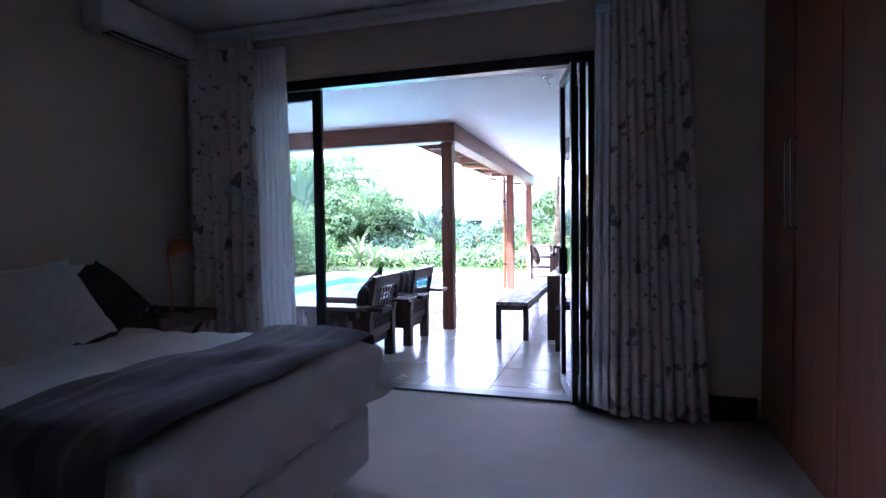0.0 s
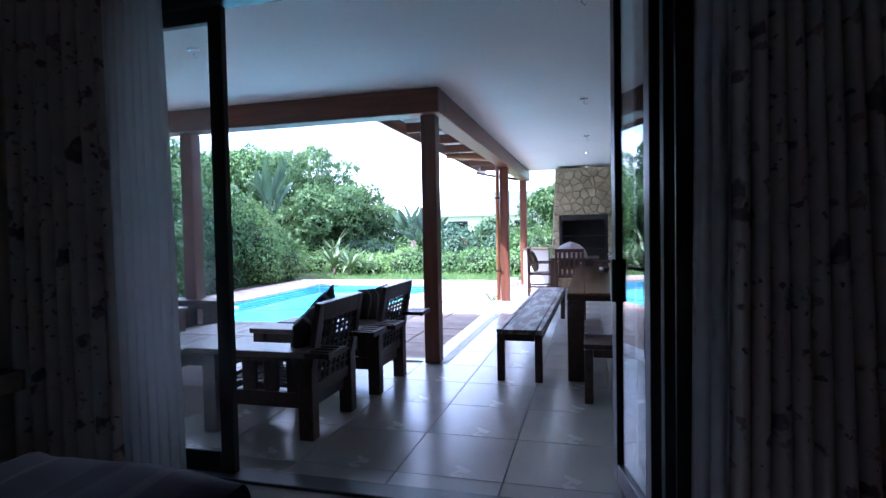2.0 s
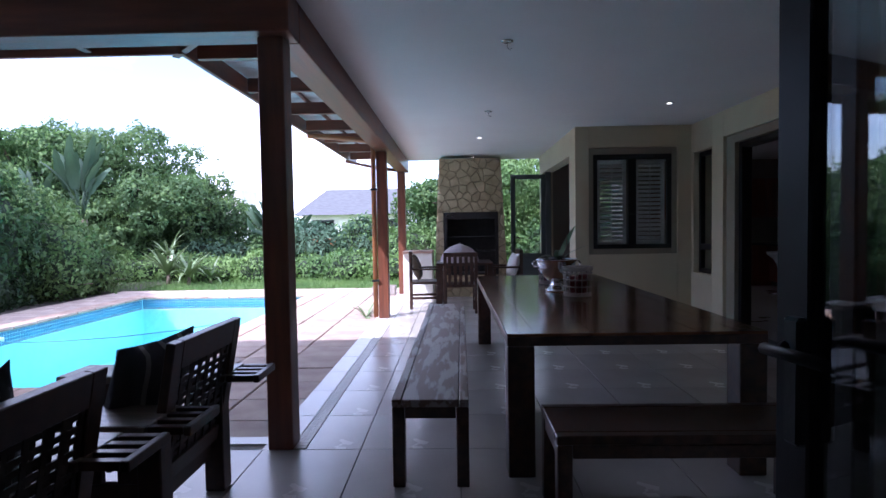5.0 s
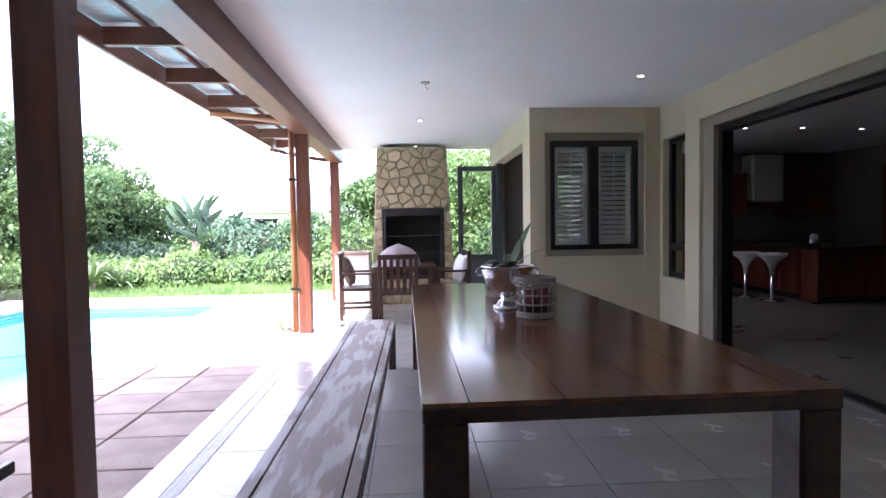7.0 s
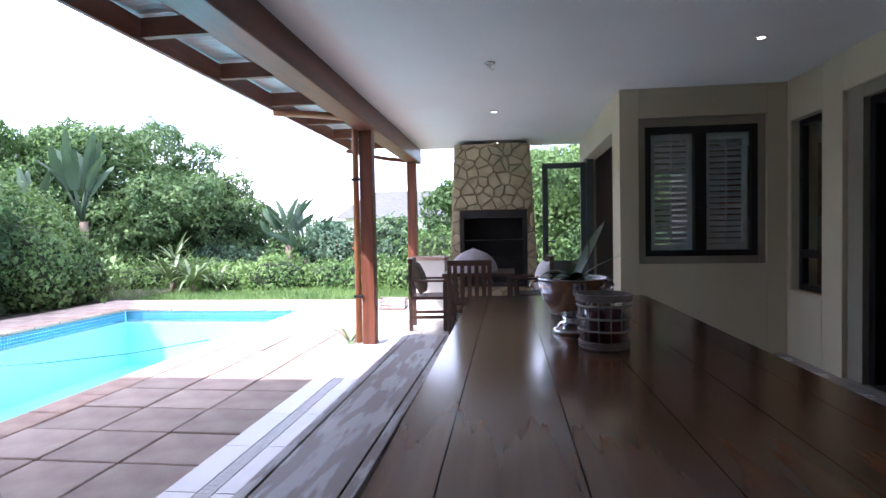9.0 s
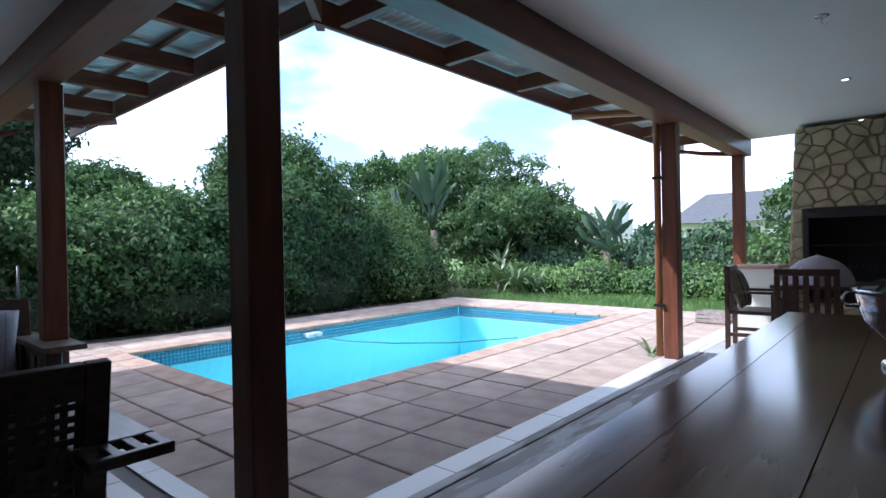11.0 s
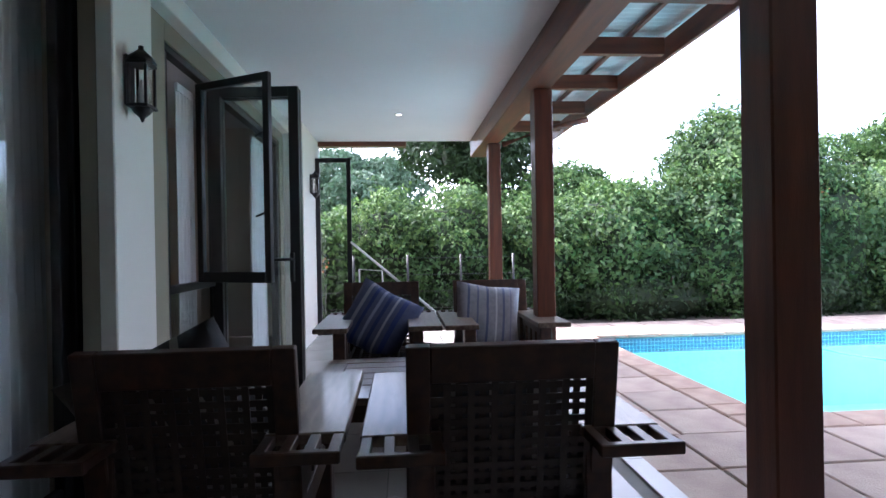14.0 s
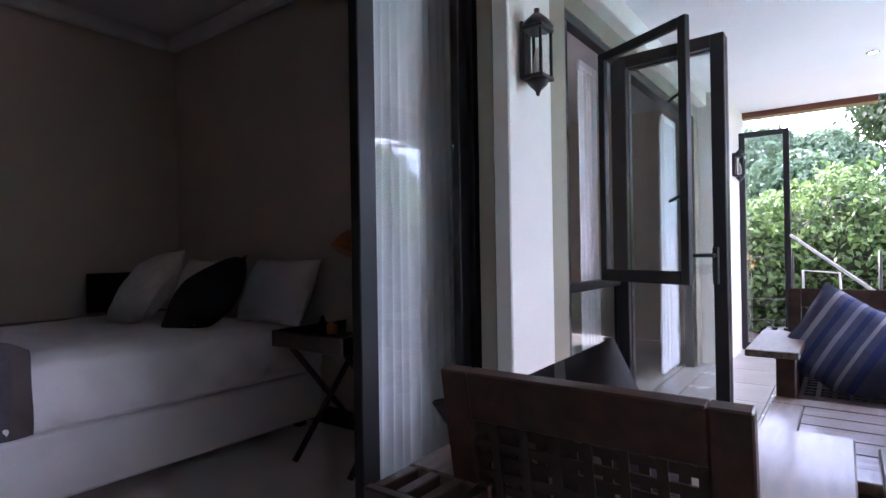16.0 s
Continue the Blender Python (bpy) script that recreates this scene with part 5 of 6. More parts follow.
BX0, BX1, BY0, BY1 = -2.88, -0.55, 2.15, 3.74
bed = thing("bed", (0, 0, 0), "double bed with a white upholstered base and rumpled white duvet", "bed")
part("base", box(BX0, BX1 - 0.02, BY0, BY1 - 0.03, 0.06, 0.38, 0.02, 2), M["linen"], bed, "white upholstered bed base")
part("mattress", box(BX0, BX1, BY0, BY1, 0.382, 0.67, 0.05, 3), M["linen"], bed)
part("duvet", cloth_sheet(BX0 + 0.3, BX1, BY0, BY1, 0.735, 0.29, 90, 0.026, 0.035, ("x0",)), M["linen"], bed, "white cotton duvet")
for sx in (BX0 + 0.1, BX1 - 0.15):
    for sy in (BY0 + 0.1, BY1 - 0.15):
        part("leg", box(sx - 0.03, sx + 0.03, sy - 0.03, sy + 0.03, 0, 0.05, 0.003), M["black"], bed)
thr = cloth_sheet(-0.31, 0.31, BY0 - 0.035, BY1 + 0.035, 0.792, 0.36, 110, 0.036, 0.04, ("x0", "x1"), 3.0)
solid("throw_blanket", thr, M["throw"], "dark slate blue striped throw across the foot of the bed", "blanket", at=pose(-0.89, 0, 0))
cushion(pose(-2.05, 2.98, 0.95, 12, -34, -12), 0.62, 0.50, 0.24, M["furwhite"], "large white long-haired fur cushion on the bed", 0.03)
cushion(pose(-2.20, 3.42, 0.90, 28, -36, -8), 0.62, 0.44, 0.26, M["furblack"], "black long-haired fur cushion on the bed", 0.05)
for yy in (2.50, 3.42):
    solid("pillow", cushion_bm(0.68, 0.46, 0.2), M["linen"], "plain white cotton pillow against the wall", "pillow", "bed pillows", at=pose(-2.66, yy + 0.1, 0.92, 0, -24, 0))
bt = thing("bedside_table", (-2.62, 4.28, 0), "dark wooden tray table on crossed legs beside the bed", "bedside table")
part("tray", box(-0.33, 0.33, -0.27, 0.27, 0.66, 0.69, 0.005), M["darkwood"], bt)
part("rim", boxes((-0.35, 0.35, -0.29, -0.27, 0.65, 0.74), (-0.35, 0.35, 0.27, 0.29, 0.65, 0.74), (-0.35, -0.33, -0.27, 0.27, 0.65, 0.74), (0.33, 0.35, -0.27, 0.27, 0.65, 0.74)), M["darkwood"], bt)
for sy in (-0.22, 0.22):
    part("leg", tube([(-0.28, sy, 0.0), (0.28, sy, 0.655)], 0.018, 8), M["darkwood"], bt)
    part("leg", tube([(0.28, sy + 0.03, 0.0), (-0.28, sy + 0.03, 0.655)], 0.018, 8), M["darkwood"], bt)
lmp = thing("bedside_lamp", (-2.56, 4.42, 0.69), "copper desk lamp with a bent neck on the tray", "table lamp")
part("base", lathe([(0.08, 0), (0.08, 0.012), (0.02, 0.022)], 20), M["copper"], lmp)
part("neck", tube([(0, 0, 0.02), (-0.01, 0, 0.3), (-0.03, 0, 0.48), (0.0, 0, 0.57), (0.06, 0, 0.58)], 0.008, 8), M["copper"], lmp)
part("shade", turned(lathe([(0.10, 0.0), (0.098, 0.01), (0.08, 0.06), (0.045, 0.11), (0.02, 0.13), (0.015, 0.10), (0.07, 0.05), (0.092, 0.006)], 22), pose(0.10, 0, 0.49, 0, -28, 0)), M["copper"], lmp)
for k, (dx, dy, h, r, mm) in enumerate(((-0.1, -0.12, 0.10, 0.03, "plastic"), (0.02, -0.16, 0.07, 0.035, "copper"), (0.14, -0.1, 0.12, 0.022, "purple"))):
    solid("small_jar", lathe([(r, 0), (r, h * 0.7), (r * 0.5, h * 0.85), (r * 0.5, h)], 14), M[mm], "small jar among clutter on the tray table", "jar", "bedside clutter", at=pose(-2.62 + dx, 4.28 + dy, 0.69))
dr = thing("dresser", (-2.15, 1.93, 0), "low dark dresser on the far side of the bed", "dresser")
part("body", box(-0.75, 0.75, -0.17, 0.17, 0, 0.70, 0.006), M["darkwood"], dr)
for k in range(3):
    dd = part("drawer", box(-0.74 + k * 0.495, -0.255 + k * 0.495, 0.171, 0.185, 0.36, 0.68, 0.004), M["darkwood"], dr)
    part("knob", turned(lathe([(0.012, 0), (0.018, 0.015), (0.004, 0.025)], 10), pose(-0.5 + k * 0.495, 0.185, 0.52, -90, 0, 0)), M["steel"], dd)
tvb = thing("black_case", (-2.35, 1.93, 0.70), "black flat screen standing on the dresser", "screen")
part("panel", box(-0.24, 0.24, -0.015, 0.015, 0.04, 0.34, 0.005), M["screen"], tvb)
part("stand", box(-0.09, 0.09, -0.06, 0.06, 0, 0.04, 0.005), M["screen"], tvb)
pfm = thing("picture_frame", (-2.82, 1.95, 0.70), "small standing picture frame on the dresser", "picture frame")
part("frame", turned(boxes((-0.10, -0.08, -0.01, 0.01, 0, 0.2), (0.08, 0.10, -0.01, 0.01, 0, 0.2), (-0.08, 0.08, -0.01, 0.01, 0, 0.02), (-0.08, 0.08, -0.01, 0.01, 0.18, 0.2)), pose(0, 0, 0, -8, 0, 0)), M["plastic"], pfm)
part("print", turned(box(-0.08, 0.08, -0.004, 0.004, 0.02, 0.18, 0), pose(0, 0, 0, -8, 0, 0)), M["mosaic"], pfm)

wr = thing("wardrobe", (1.68, 0, 0), "tall red-brown veneered built-in wardrobe with plain doors", "wardrobe")
part("carcass", box(0.02, 0.67, 1.9, 5.10, 0.0, 3.0, 0.003), M["wardrobe"], wr)
for k in range(5):
    ya = 5.08 - (k + 1) * 0.63
    dd = part("door", box(-0.002, 0.018, ya + 0.003, ya + 0.627, 0.08, 2.98, 0.003), M["wardrobe"], wr)
    hy = ya + (0.05 if k % 2 == 0 else 0.58)
    part("handle", tube([(-0.002, hy, 1.32), (-0.035, hy, 1.33), (-0.035, hy, 1.80), (-0.002, hy, 1.81)], 0.007, 8), M["steel"], dd, "slim steel bar handle")
ac = thing("air_conditioner", (-2.915, 4.46, 2.79), "white split air conditioner high on the bedroom wall", "air conditioner")
part("body", box(0, 0.22, -0.45, 0.48, 0, 0.27, 0.03, 3), M["plastic"], ac)
part("vent", box(0.10, 0.205, -0.36, 0.38, -0.004, 0.012, 0.002), M["black"], ac, "dark air outlet slot")
part("flap", turned(box(0.0, 0.06, -0.36, 0.38, -0.003, 0.003, 0.001), pose(0.17, 0, 0.0, 0, 40, 0)), M["plastic"], ac)


def curtain(name, x0t, x1t, x0b, x1b, y, z0, z1, folds, depth, material, label, seed=0.0, part_of=None):
    n, m = folds * 10, 16
    bm = bmesh.new()
    g = []
    for j in range(m + 1):
        v = j / m
        row = []
        for i in range(n + 1):
            u = i / n
            xa, xb = x0b + (x0t - x0b) * v, x1b + (x1t - x1b) * v
            ph = 2 * math.pi * folds * (u + 0.012 * noise.noise((u * 5, v * 1.3, seed)))
            amp = depth * (0.75 + 0.5 * noise.noise((u * folds * 0.9, seed, v * 0.8))) * (1 - 0.35 * v)
            row.append(bm.verts.new((xa + (xb - xa) * u + 0.3 * amp * math.cos(ph), y + amp * math.sin(ph), z0 + (z1 - z0) * v + (0.012 * math.sin(ph * 0.5) if j == 0 else 0))))
        g.append(row)
    for j in range(m):
        for i in range(n):
            bm.faces.new((g[j][i], g[j][i + 1], g[j + 1][i + 1], g[j + 1][i])).smooth = True
    c = thing(name, ((x0b + x1b) / 2, y, z0), label, "curtain", "bedroom curtains")
    bmesh.ops.translate(bm, vec=(-(x0b + x1b) / 2, -y, -z0), verts=bm.verts)
    part("cloth", bm, material, c)
    part("heading", box(x0t - (x0b + x1b) / 2, x1t - (x0b + x1b) / 2, -0.012, 0.012, z1 - z0 - 0.06, z1 - z0, 0.003), material, c)
    return c


def floral():
    m = mat("floral_print_linen", (0.72, 0.66, 0.60), 0.9, (0.62, 0.57, 0.53), 8, bump=0.25, fine=300, sheen=0.2)
    n, l = m.node_tree.nodes, m.node_tree.links
    b = n["Principled BSDF"]
    tint = b.inputs["Base Color"].links[0].from_socket
    co = n.new("ShaderNodeTexCoord")
    for scale, lo, hi, colour, off in ((9.0, 0.60, 0.64, (0.20, 0.17, 0.19), 0.0), (14.0, 0.62, 0.66, (0.38, 0.29, 0.26), 7.0), (26.0, 0.66, 0.69, (0.18, 0.16, 0.17), 13.0)):
        mp = n.new("ShaderNodeMapping")
        mp.inputs["Location"].default_value = (off, off, off)
        mp.inputs["Scale"].default_value = (1.0, 0.25, 0.8)
        l.new(co.outputs["Object"], mp.inputs["Vector"])
        ns = n.new("ShaderNodeTexNoise")
        ns.inputs["Scale"].default_value, ns.inputs["Detail"].default_value = scale, 3
        l.new(mp.outputs["Vector"], ns.inputs["Vector"])
        rp = n.new("ShaderNodeValToRGB")
        rp.color_ramp.elements[0].position, rp.color_ramp.elements[1].position = lo, hi
        l.new(ns.outputs["Fac"], rp.inputs["Fac"])
        mx = n.new("ShaderNodeMix")
        mx.data_type = "RGBA"
        l.new(rp.outputs["Color"], mx.inputs["Factor"])
        l.new(tint, mx.inputs["A"])
        mx.inputs["B"].default_value = (*colour, 1)
        tint = mx.outputs["Result"]
    l.new(tint, b.inputs["Base Color"])
    return m


M["floral"] = floral()
curtain("curtain", 0.70, 1.17, 0.68, 1.33, 4.93, 0.03, 2.94, 9, 0.045, M["floral"], "long pale linen curtain with a dark floral print", 1.0)
curtain("curtain", -2.78, -2.12, -2.80, -2.07, 4.885, 0.03, 2.94, 7, 0.045, M["floral"], "long pale linen curtain with a dark floral print", 5.0)
curtain("sheer_curtain", -2.50, -1.93, -2.56, -1.87, 5.08, 0.03, 2.90, 11, 0.026, M["sheer"], "thin white voile curtain beside the glass", 2.0)
curtain("sheer_curtain", 0.60, 0.82, 0.57, 0.82, 5.035, 0.03, 2.90, 4, 0.02, M["sheer"], "thin white voile curtain beside the door", 8.0)
curtain("sheer_curtain", -6.1, -5.6, -6.15, -5.55, 5.25, 0.03, 2.40, 8, 0.03, M["sheer"], "thin white voile curtain in the second room", 4.0)
curtain("sheer_curtain", -4.05, -3.75, -4.05, -3.75, 5.22, 0.03, 2.40, 5, 0.03, M["sheer"], "thin white voile curtain in the second room", 6.0)
cr = thing("curtain_rail", (0, 4.93, 2.95), "slim white curtain rail above the patio door", "curtain rail")
part("rail", box(-2.8, 1.4, -0.045, 0.015, 0, 0.03, 0.003), M["plastic"], cr)
cup = thing("room_two_screen", (-3.75, 3.2, 0.9), "flat black screen in the second room", "screen")
part("panel", box(-0.02, 0.02, -0.45, 0.45, 0.2, 0.75, 0.006), M["screen"], cup)
part("cabinet", box(-0.2, 0.2, -0.6, 0.6, -0.9, 0.2, 0.006), M["kitchen_red"], cup)

# ---- garden ----
RNG = np.random.default_rng(7)


def leaves_mesh(name, pos, nrm, size, material, aspect=0.55, droop=0.2):
    """Many small folded leaves: one four-sided blade for each position."""
    n = len(pos)
    a = RNG.normal(size=(n, 3))
    nrm = nrm + 0.75 * RNG.normal(size=(n, 3))
    nrm /= np.linalg.norm(nrm, axis=1, keepdims=True)
    u = np.cross(nrm, a)
    u /= np.linalg.norm(u, axis=1, keepdims=True)
    v = np.cross(nrm, u)
    s = (size * RNG.uniform(0.6, 1.3, n))[:, None]
    tip = pos + u * s
    tip[:, 2] -= droop * s[:, 0]
    q = np.stack([pos, pos + 0.5 * u * s + v * s * aspect / 2 + nrm * s * 0.08, tip, pos + 0.5 * u * s - v * s * aspect / 2 + nrm * s * 0.08], 1).reshape(-1, 3)
    me = bpy.data.meshes.new(name)
    me.vertices.add(4 * n)
    me.vertices.foreach_set("co", q.ravel())
    me.loops.add(4 * n)
    me.loops.foreach_set("vertex_index", np.arange(4 * n))
    me.polygons.add(n)
    me.polygons.foreach_set("loop_start", np.arange(0, 4 * n, 4))
    me.materials.append(material)
    me.update(calc_edges=True)
    return me


def shell(blobs, density, depth=0.28):
    """Positions and outward directions over lumpy ellipsoids (x, y, z, rx, ry, rz), those inside another left out."""
    P, N = [], []
    for (x, y, z, rx, ry, rz) in blobs:
        area = 4 * math.pi * ((rx * ry) ** 1.6 / 3 + (rx * rz) ** 1.6 / 3 + (ry * rz) ** 1.6 / 3) ** (1 / 1.6)
        n = int(area * density)
        d = RNG.normal(size=(n, 3))
        d /= np.linalg.norm(d, axis=1, keepdims=True)
        lump = 1 + 0.15 * np.sin(5 * d[:, 0] + x * 3) * np.sin(4 * d[:, 1] + y * 2) + 0.10 * np.sin(9 * d[:, 2] + 7 * d[:, 1] + x) + 0.06 * np.sin(17 * d[:, 1] + y) * np.sin(15 * d[:, 2] + x)
        r = lump * (1 - depth * RNG.random(n) ** 1.5) + 0.22 * (RNG.random(n) > 0.88) * RNG.random(n) ** 2
        P.append(np.array((x, y, z)) + d * r[:, None] * np.array((rx, ry, rz)))
        N.append(d)
    P, N = np.concatenate(P), np.concatenate(N)
    keep = P[:, 2] > -0.04
    for (x, y, z, rx, ry, rz) in blobs:
        keep &= (((P - (x, y, z)) / (rx, ry, rz)) ** 2).sum(1) > 0.48
    return P[keep], N[keep]


def sprays(blobs, per, step, droop=0.5):
    """Leaves along thin shoots that stand out of the outline."""
    P, N = [], []
    for (x, y, z, rx, ry, rz) in blobs:
        n = max(3, int(per * rx * rz))
        d = RNG.normal(size=(n, 3))
        d[:, 2] = np.abs(d[:, 2]) * 0.9 + 0.05
        d /= np.linalg.norm(d, axis=1, keepdims=True)
        size = min(rx, ry, rz)
        ln = RNG.uniform(0.18, 0.55, n) * (0.35 + 0.45 * size)
        side = RNG.normal(size=(n, 3)) * 0.35
        m = int(0.6 / step)
        for k in range(m):
            t = (k + 1) / m
            q = np.array((x, y, z)) + d * 0.93 * np.array((rx, ry, rz)) + (d + side * t) * (ln * t)[:, None]
            q[:, 2] -= droop * ln * t * t
            P.append(q + RNG.normal(0, 0.022, (n, 3)))
            N.append(d)
    return np.concatenate(P), np.concatenate(N)


# Solid dark lumps added inside the leaves to stand for their inner shade.
def core_bm(blobs, shrink=0.80):
    bm = bmesh.new()
    for (x, y, z, rx, ry, rz) in blobs:
        b = bmesh.new()
        bmesh.ops.create_icosphere(b, subdivisions=2, radius=1)
        for w in b.verts:
            k = shrink * (1 + 0.18 * noise.noise(w.co * 2.3 + Vector((x, y, z))))
            w.co = Vector((w.co.x * rx * k, w.co.y * ry * k, w.co.z * rz * k))
        merge(bm, b, Matrix.Translation((x, y, z)))
    return bm


def shrub(name, blobs, leafsize, density, material, label, category="shrub", group="garden shrubs", core=True, twigs=0, bloom=0, at=None, depth=0.28, light=None):
    x, y = blobs[0][0], blobs[0][1]
    s = thing(name, (x, y, GROUND), label, category, group)
    loc = [(b[0] - x, b[1] - y, b[2] - GROUND, *b[3:]) for b in blobs]
    P, N = shell(loc, density, depth)
    if density > 100:
        P2, N2 = sprays(loc, 16, 0.05)
        P, N = np.concatenate((P, P2)), np.concatenate((N, N2))
    f = new("foliage", leaves_mesh("foliage", P, N, leafsize, material))
    f.parent = s
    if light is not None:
        # Lighter leaves on upward faces: sunlit tops painted into the foliage.
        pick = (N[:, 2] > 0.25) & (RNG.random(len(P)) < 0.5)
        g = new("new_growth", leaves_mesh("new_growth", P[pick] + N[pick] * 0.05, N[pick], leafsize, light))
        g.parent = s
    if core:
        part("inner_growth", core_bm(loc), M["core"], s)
    if bloom:
        pick = RNG.choice(np.flatnonzero(N[:, 2] > 0.2), bloom)
        c = P[pick]
        pts = (c[:, None] + RNG.normal(0, 0.06, (bloom, 14, 3))).reshape(-1, 3)
        b = new("blossom", leaves_mesh("blossom", pts, RNG.normal(size=pts.shape), 0.05, M["bloom"], 0.8))
        b.parent = s
    rr = random.Random(int(abs(x * 31 + y * 17)))
    for k in range(twigs):
        b = loc[rr.randrange(len(loc))]
        a = rr.uniform(0, 2 * math.pi)
        p0 = Vector((b[0] + 0.3 * b[3] * math.cos(a), b[1] + 0.3 * b[4] * math.sin(a), 0.02))
        p1 = Vector((b[0] + 1.04 * b[3] * math.cos(a), b[1] + 1.04 * b[4] * math.sin(a), b[2] * rr.uniform(0.4, 0.9)))
        part("branch", tube([p0, (p0 + p1) / 2 + Vector((rr.uniform(-0.2, 0.2), rr.uniform(-0.2, 0.2), 0.15)), p1], 0.03, 6, 0.4), M["bark"], s)
    return s


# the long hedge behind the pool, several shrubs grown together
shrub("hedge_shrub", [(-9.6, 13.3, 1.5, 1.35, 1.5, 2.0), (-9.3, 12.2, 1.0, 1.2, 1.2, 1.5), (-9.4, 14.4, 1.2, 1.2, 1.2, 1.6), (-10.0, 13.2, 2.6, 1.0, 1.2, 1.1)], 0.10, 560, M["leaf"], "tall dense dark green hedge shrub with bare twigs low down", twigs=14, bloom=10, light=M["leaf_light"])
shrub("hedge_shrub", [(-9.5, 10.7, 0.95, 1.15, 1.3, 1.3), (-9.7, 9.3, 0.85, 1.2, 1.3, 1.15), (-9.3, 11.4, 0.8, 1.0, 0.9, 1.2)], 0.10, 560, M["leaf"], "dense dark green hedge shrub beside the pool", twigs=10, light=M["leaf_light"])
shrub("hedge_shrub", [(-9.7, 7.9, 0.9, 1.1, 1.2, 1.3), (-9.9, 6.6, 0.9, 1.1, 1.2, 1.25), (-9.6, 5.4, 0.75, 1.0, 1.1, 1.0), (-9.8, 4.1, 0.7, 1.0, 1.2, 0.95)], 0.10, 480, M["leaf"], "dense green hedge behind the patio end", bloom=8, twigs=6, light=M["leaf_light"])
shrub("hedge_shrub", [(-9.0, 15.9, 0.75, 1.1, 1.0, 1.1), (-8.8, 16.8, 0.55, 0.9, 0.8, 0.85), (-9.8, 16.6, 1.0, 1.0, 1.2, 1.4)], 0.10, 520, M["leaf_light"], "fresh green shrub at the end of the pool", twigs=6)
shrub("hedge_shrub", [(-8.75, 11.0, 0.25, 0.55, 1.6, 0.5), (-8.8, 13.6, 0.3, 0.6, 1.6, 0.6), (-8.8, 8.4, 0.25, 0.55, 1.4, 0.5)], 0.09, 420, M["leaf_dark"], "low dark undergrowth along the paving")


def tree(at, height, trunk_r, crown, leafsize, density, material, label, core=True, limbs=7, depth=0.45, light=None):
    t = thing("tree", (at[0], at[1], GROUND), label, "tree", "garden trees")
    rr = random.Random(int(abs(at[0] * 13 + at[1] * 7)))
    top = Vector((rr.uniform(-0.2, 0.2), rr.uniform(-0.2, 0.2), height * 0.62))
    part("trunk", tube([(0, 0, 0), (0.05, 0.03, height * 0.2), (-0.04, 0.06, height * 0.42), top], trunk_r, 10, 0.45), M["bark"], t)
    for k in range(limbs):
        c = crown[k % len(crown)]
        a = Vector((0, 0, height * rr.uniform(0.28, 0.58)))
        e = Vector((c[0], c[1], c[2])) + Vector((rr.uniform(-0.4, 0.4) * c[3], rr.uniform(-0.4, 0.4) * c[4], rr.uniform(-0.1, 0.4) * c[5]))
        part("limb", tube([a, a.lerp(e, 0.5) + Vector((0, 0, 0.15)), e], trunk_r * 0.45, 7, 0.25), M["bark"], t)
    P, N = shell(crown, density, depth)
    P2, N2 = sprays(crown[1:], 60, 0.06)
    P, N = np.concatenate((P, P2)), np.concatenate((N, N2))
    f = new("crown", leaves_mesh("crown", P, N, leafsize, material))
    f.parent = t
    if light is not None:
        # Upper crown leaves get the lighter colour to paint sun on them.
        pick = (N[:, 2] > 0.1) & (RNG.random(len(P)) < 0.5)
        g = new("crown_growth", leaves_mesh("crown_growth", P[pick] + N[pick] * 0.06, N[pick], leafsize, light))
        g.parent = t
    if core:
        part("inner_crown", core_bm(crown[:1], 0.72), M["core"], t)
    return t


def cluster(n, spread, z0, z1, r0, r1, seed):
    """A crown: one body and many lumps that sit on its surface."""
    rr = random.Random(seed)
    zc, rz = (z0 + z1) / 2, (z1 - z0) / 2
    out = [(0.0, 0.0, zc - 0.06 * rz, spread * 0.66, spread * 0.66, rz * 0.78)]
    for k in range(n):
        a, u = rr.uniform(0, 2 * math.pi), rr.uniform(-0.75, 1.0)
        q = math.sqrt(1 - u * u)
        r = rr.uniform(r0, r1)
        f = rr.uniform(0.62, 1.0)
        out.append((f * spread * q * math.cos(a), f * spread * q * math.sin(a), zc + f * rz * u, r * 1.15, r * 1.15, r * 0.85))
    return out


tree((-10.4, 22.0), 4.8, 0.14, cluster(44, 2.3, 0.6, 4.3, 0.30, 0.75, 3), 0.11, 230, M["leaf_mid"], "spreading green garden tree behind the hedge", light=M["leaf_light"])
tree((-8.7, 23.0), 3.6, 0.12, cluster(30, 1.5, 0.3, 3.0, 0.25, 0.55, 4), 0.11, 230, M["leaf_mid"], "low spreading green garden tree behind the aloes", light=M["leaf_light"])
tree((-13.2, 20.8), 5.0, 0.14, cluster(34, 2.5, 0.9, 4.5, 0.35, 0.8, 5), 0.12, 220, M["leaf"], "green garden tree behind the hedge", light=M["leaf_light"])
tree((-14.8, 8.9), 7.2, 0.2, cluster(34, 2.0, 2.2, 6.0, 0.4, 0.8, 8), 0.14, 200, M["leaf_dark"], "tall dark evergreen tree beyond the patio end")
tree((-13.5, 10.5), 4.2, 0.12, cluster(20, 2.3, 1.2, 3.0, 0.45, 0.8, 12), 0.11, 280, M["leaf"], "green tree behind the hedge", light=M["leaf_light"])
tree((-24.0, 3.5), 6.5, 0.2, cluster(30, 4.4, 1.5, 5.0, 0.6, 1.2, 21), 0.22, 90, M["leaf_olive"], "pale grey-green tree in the distance")
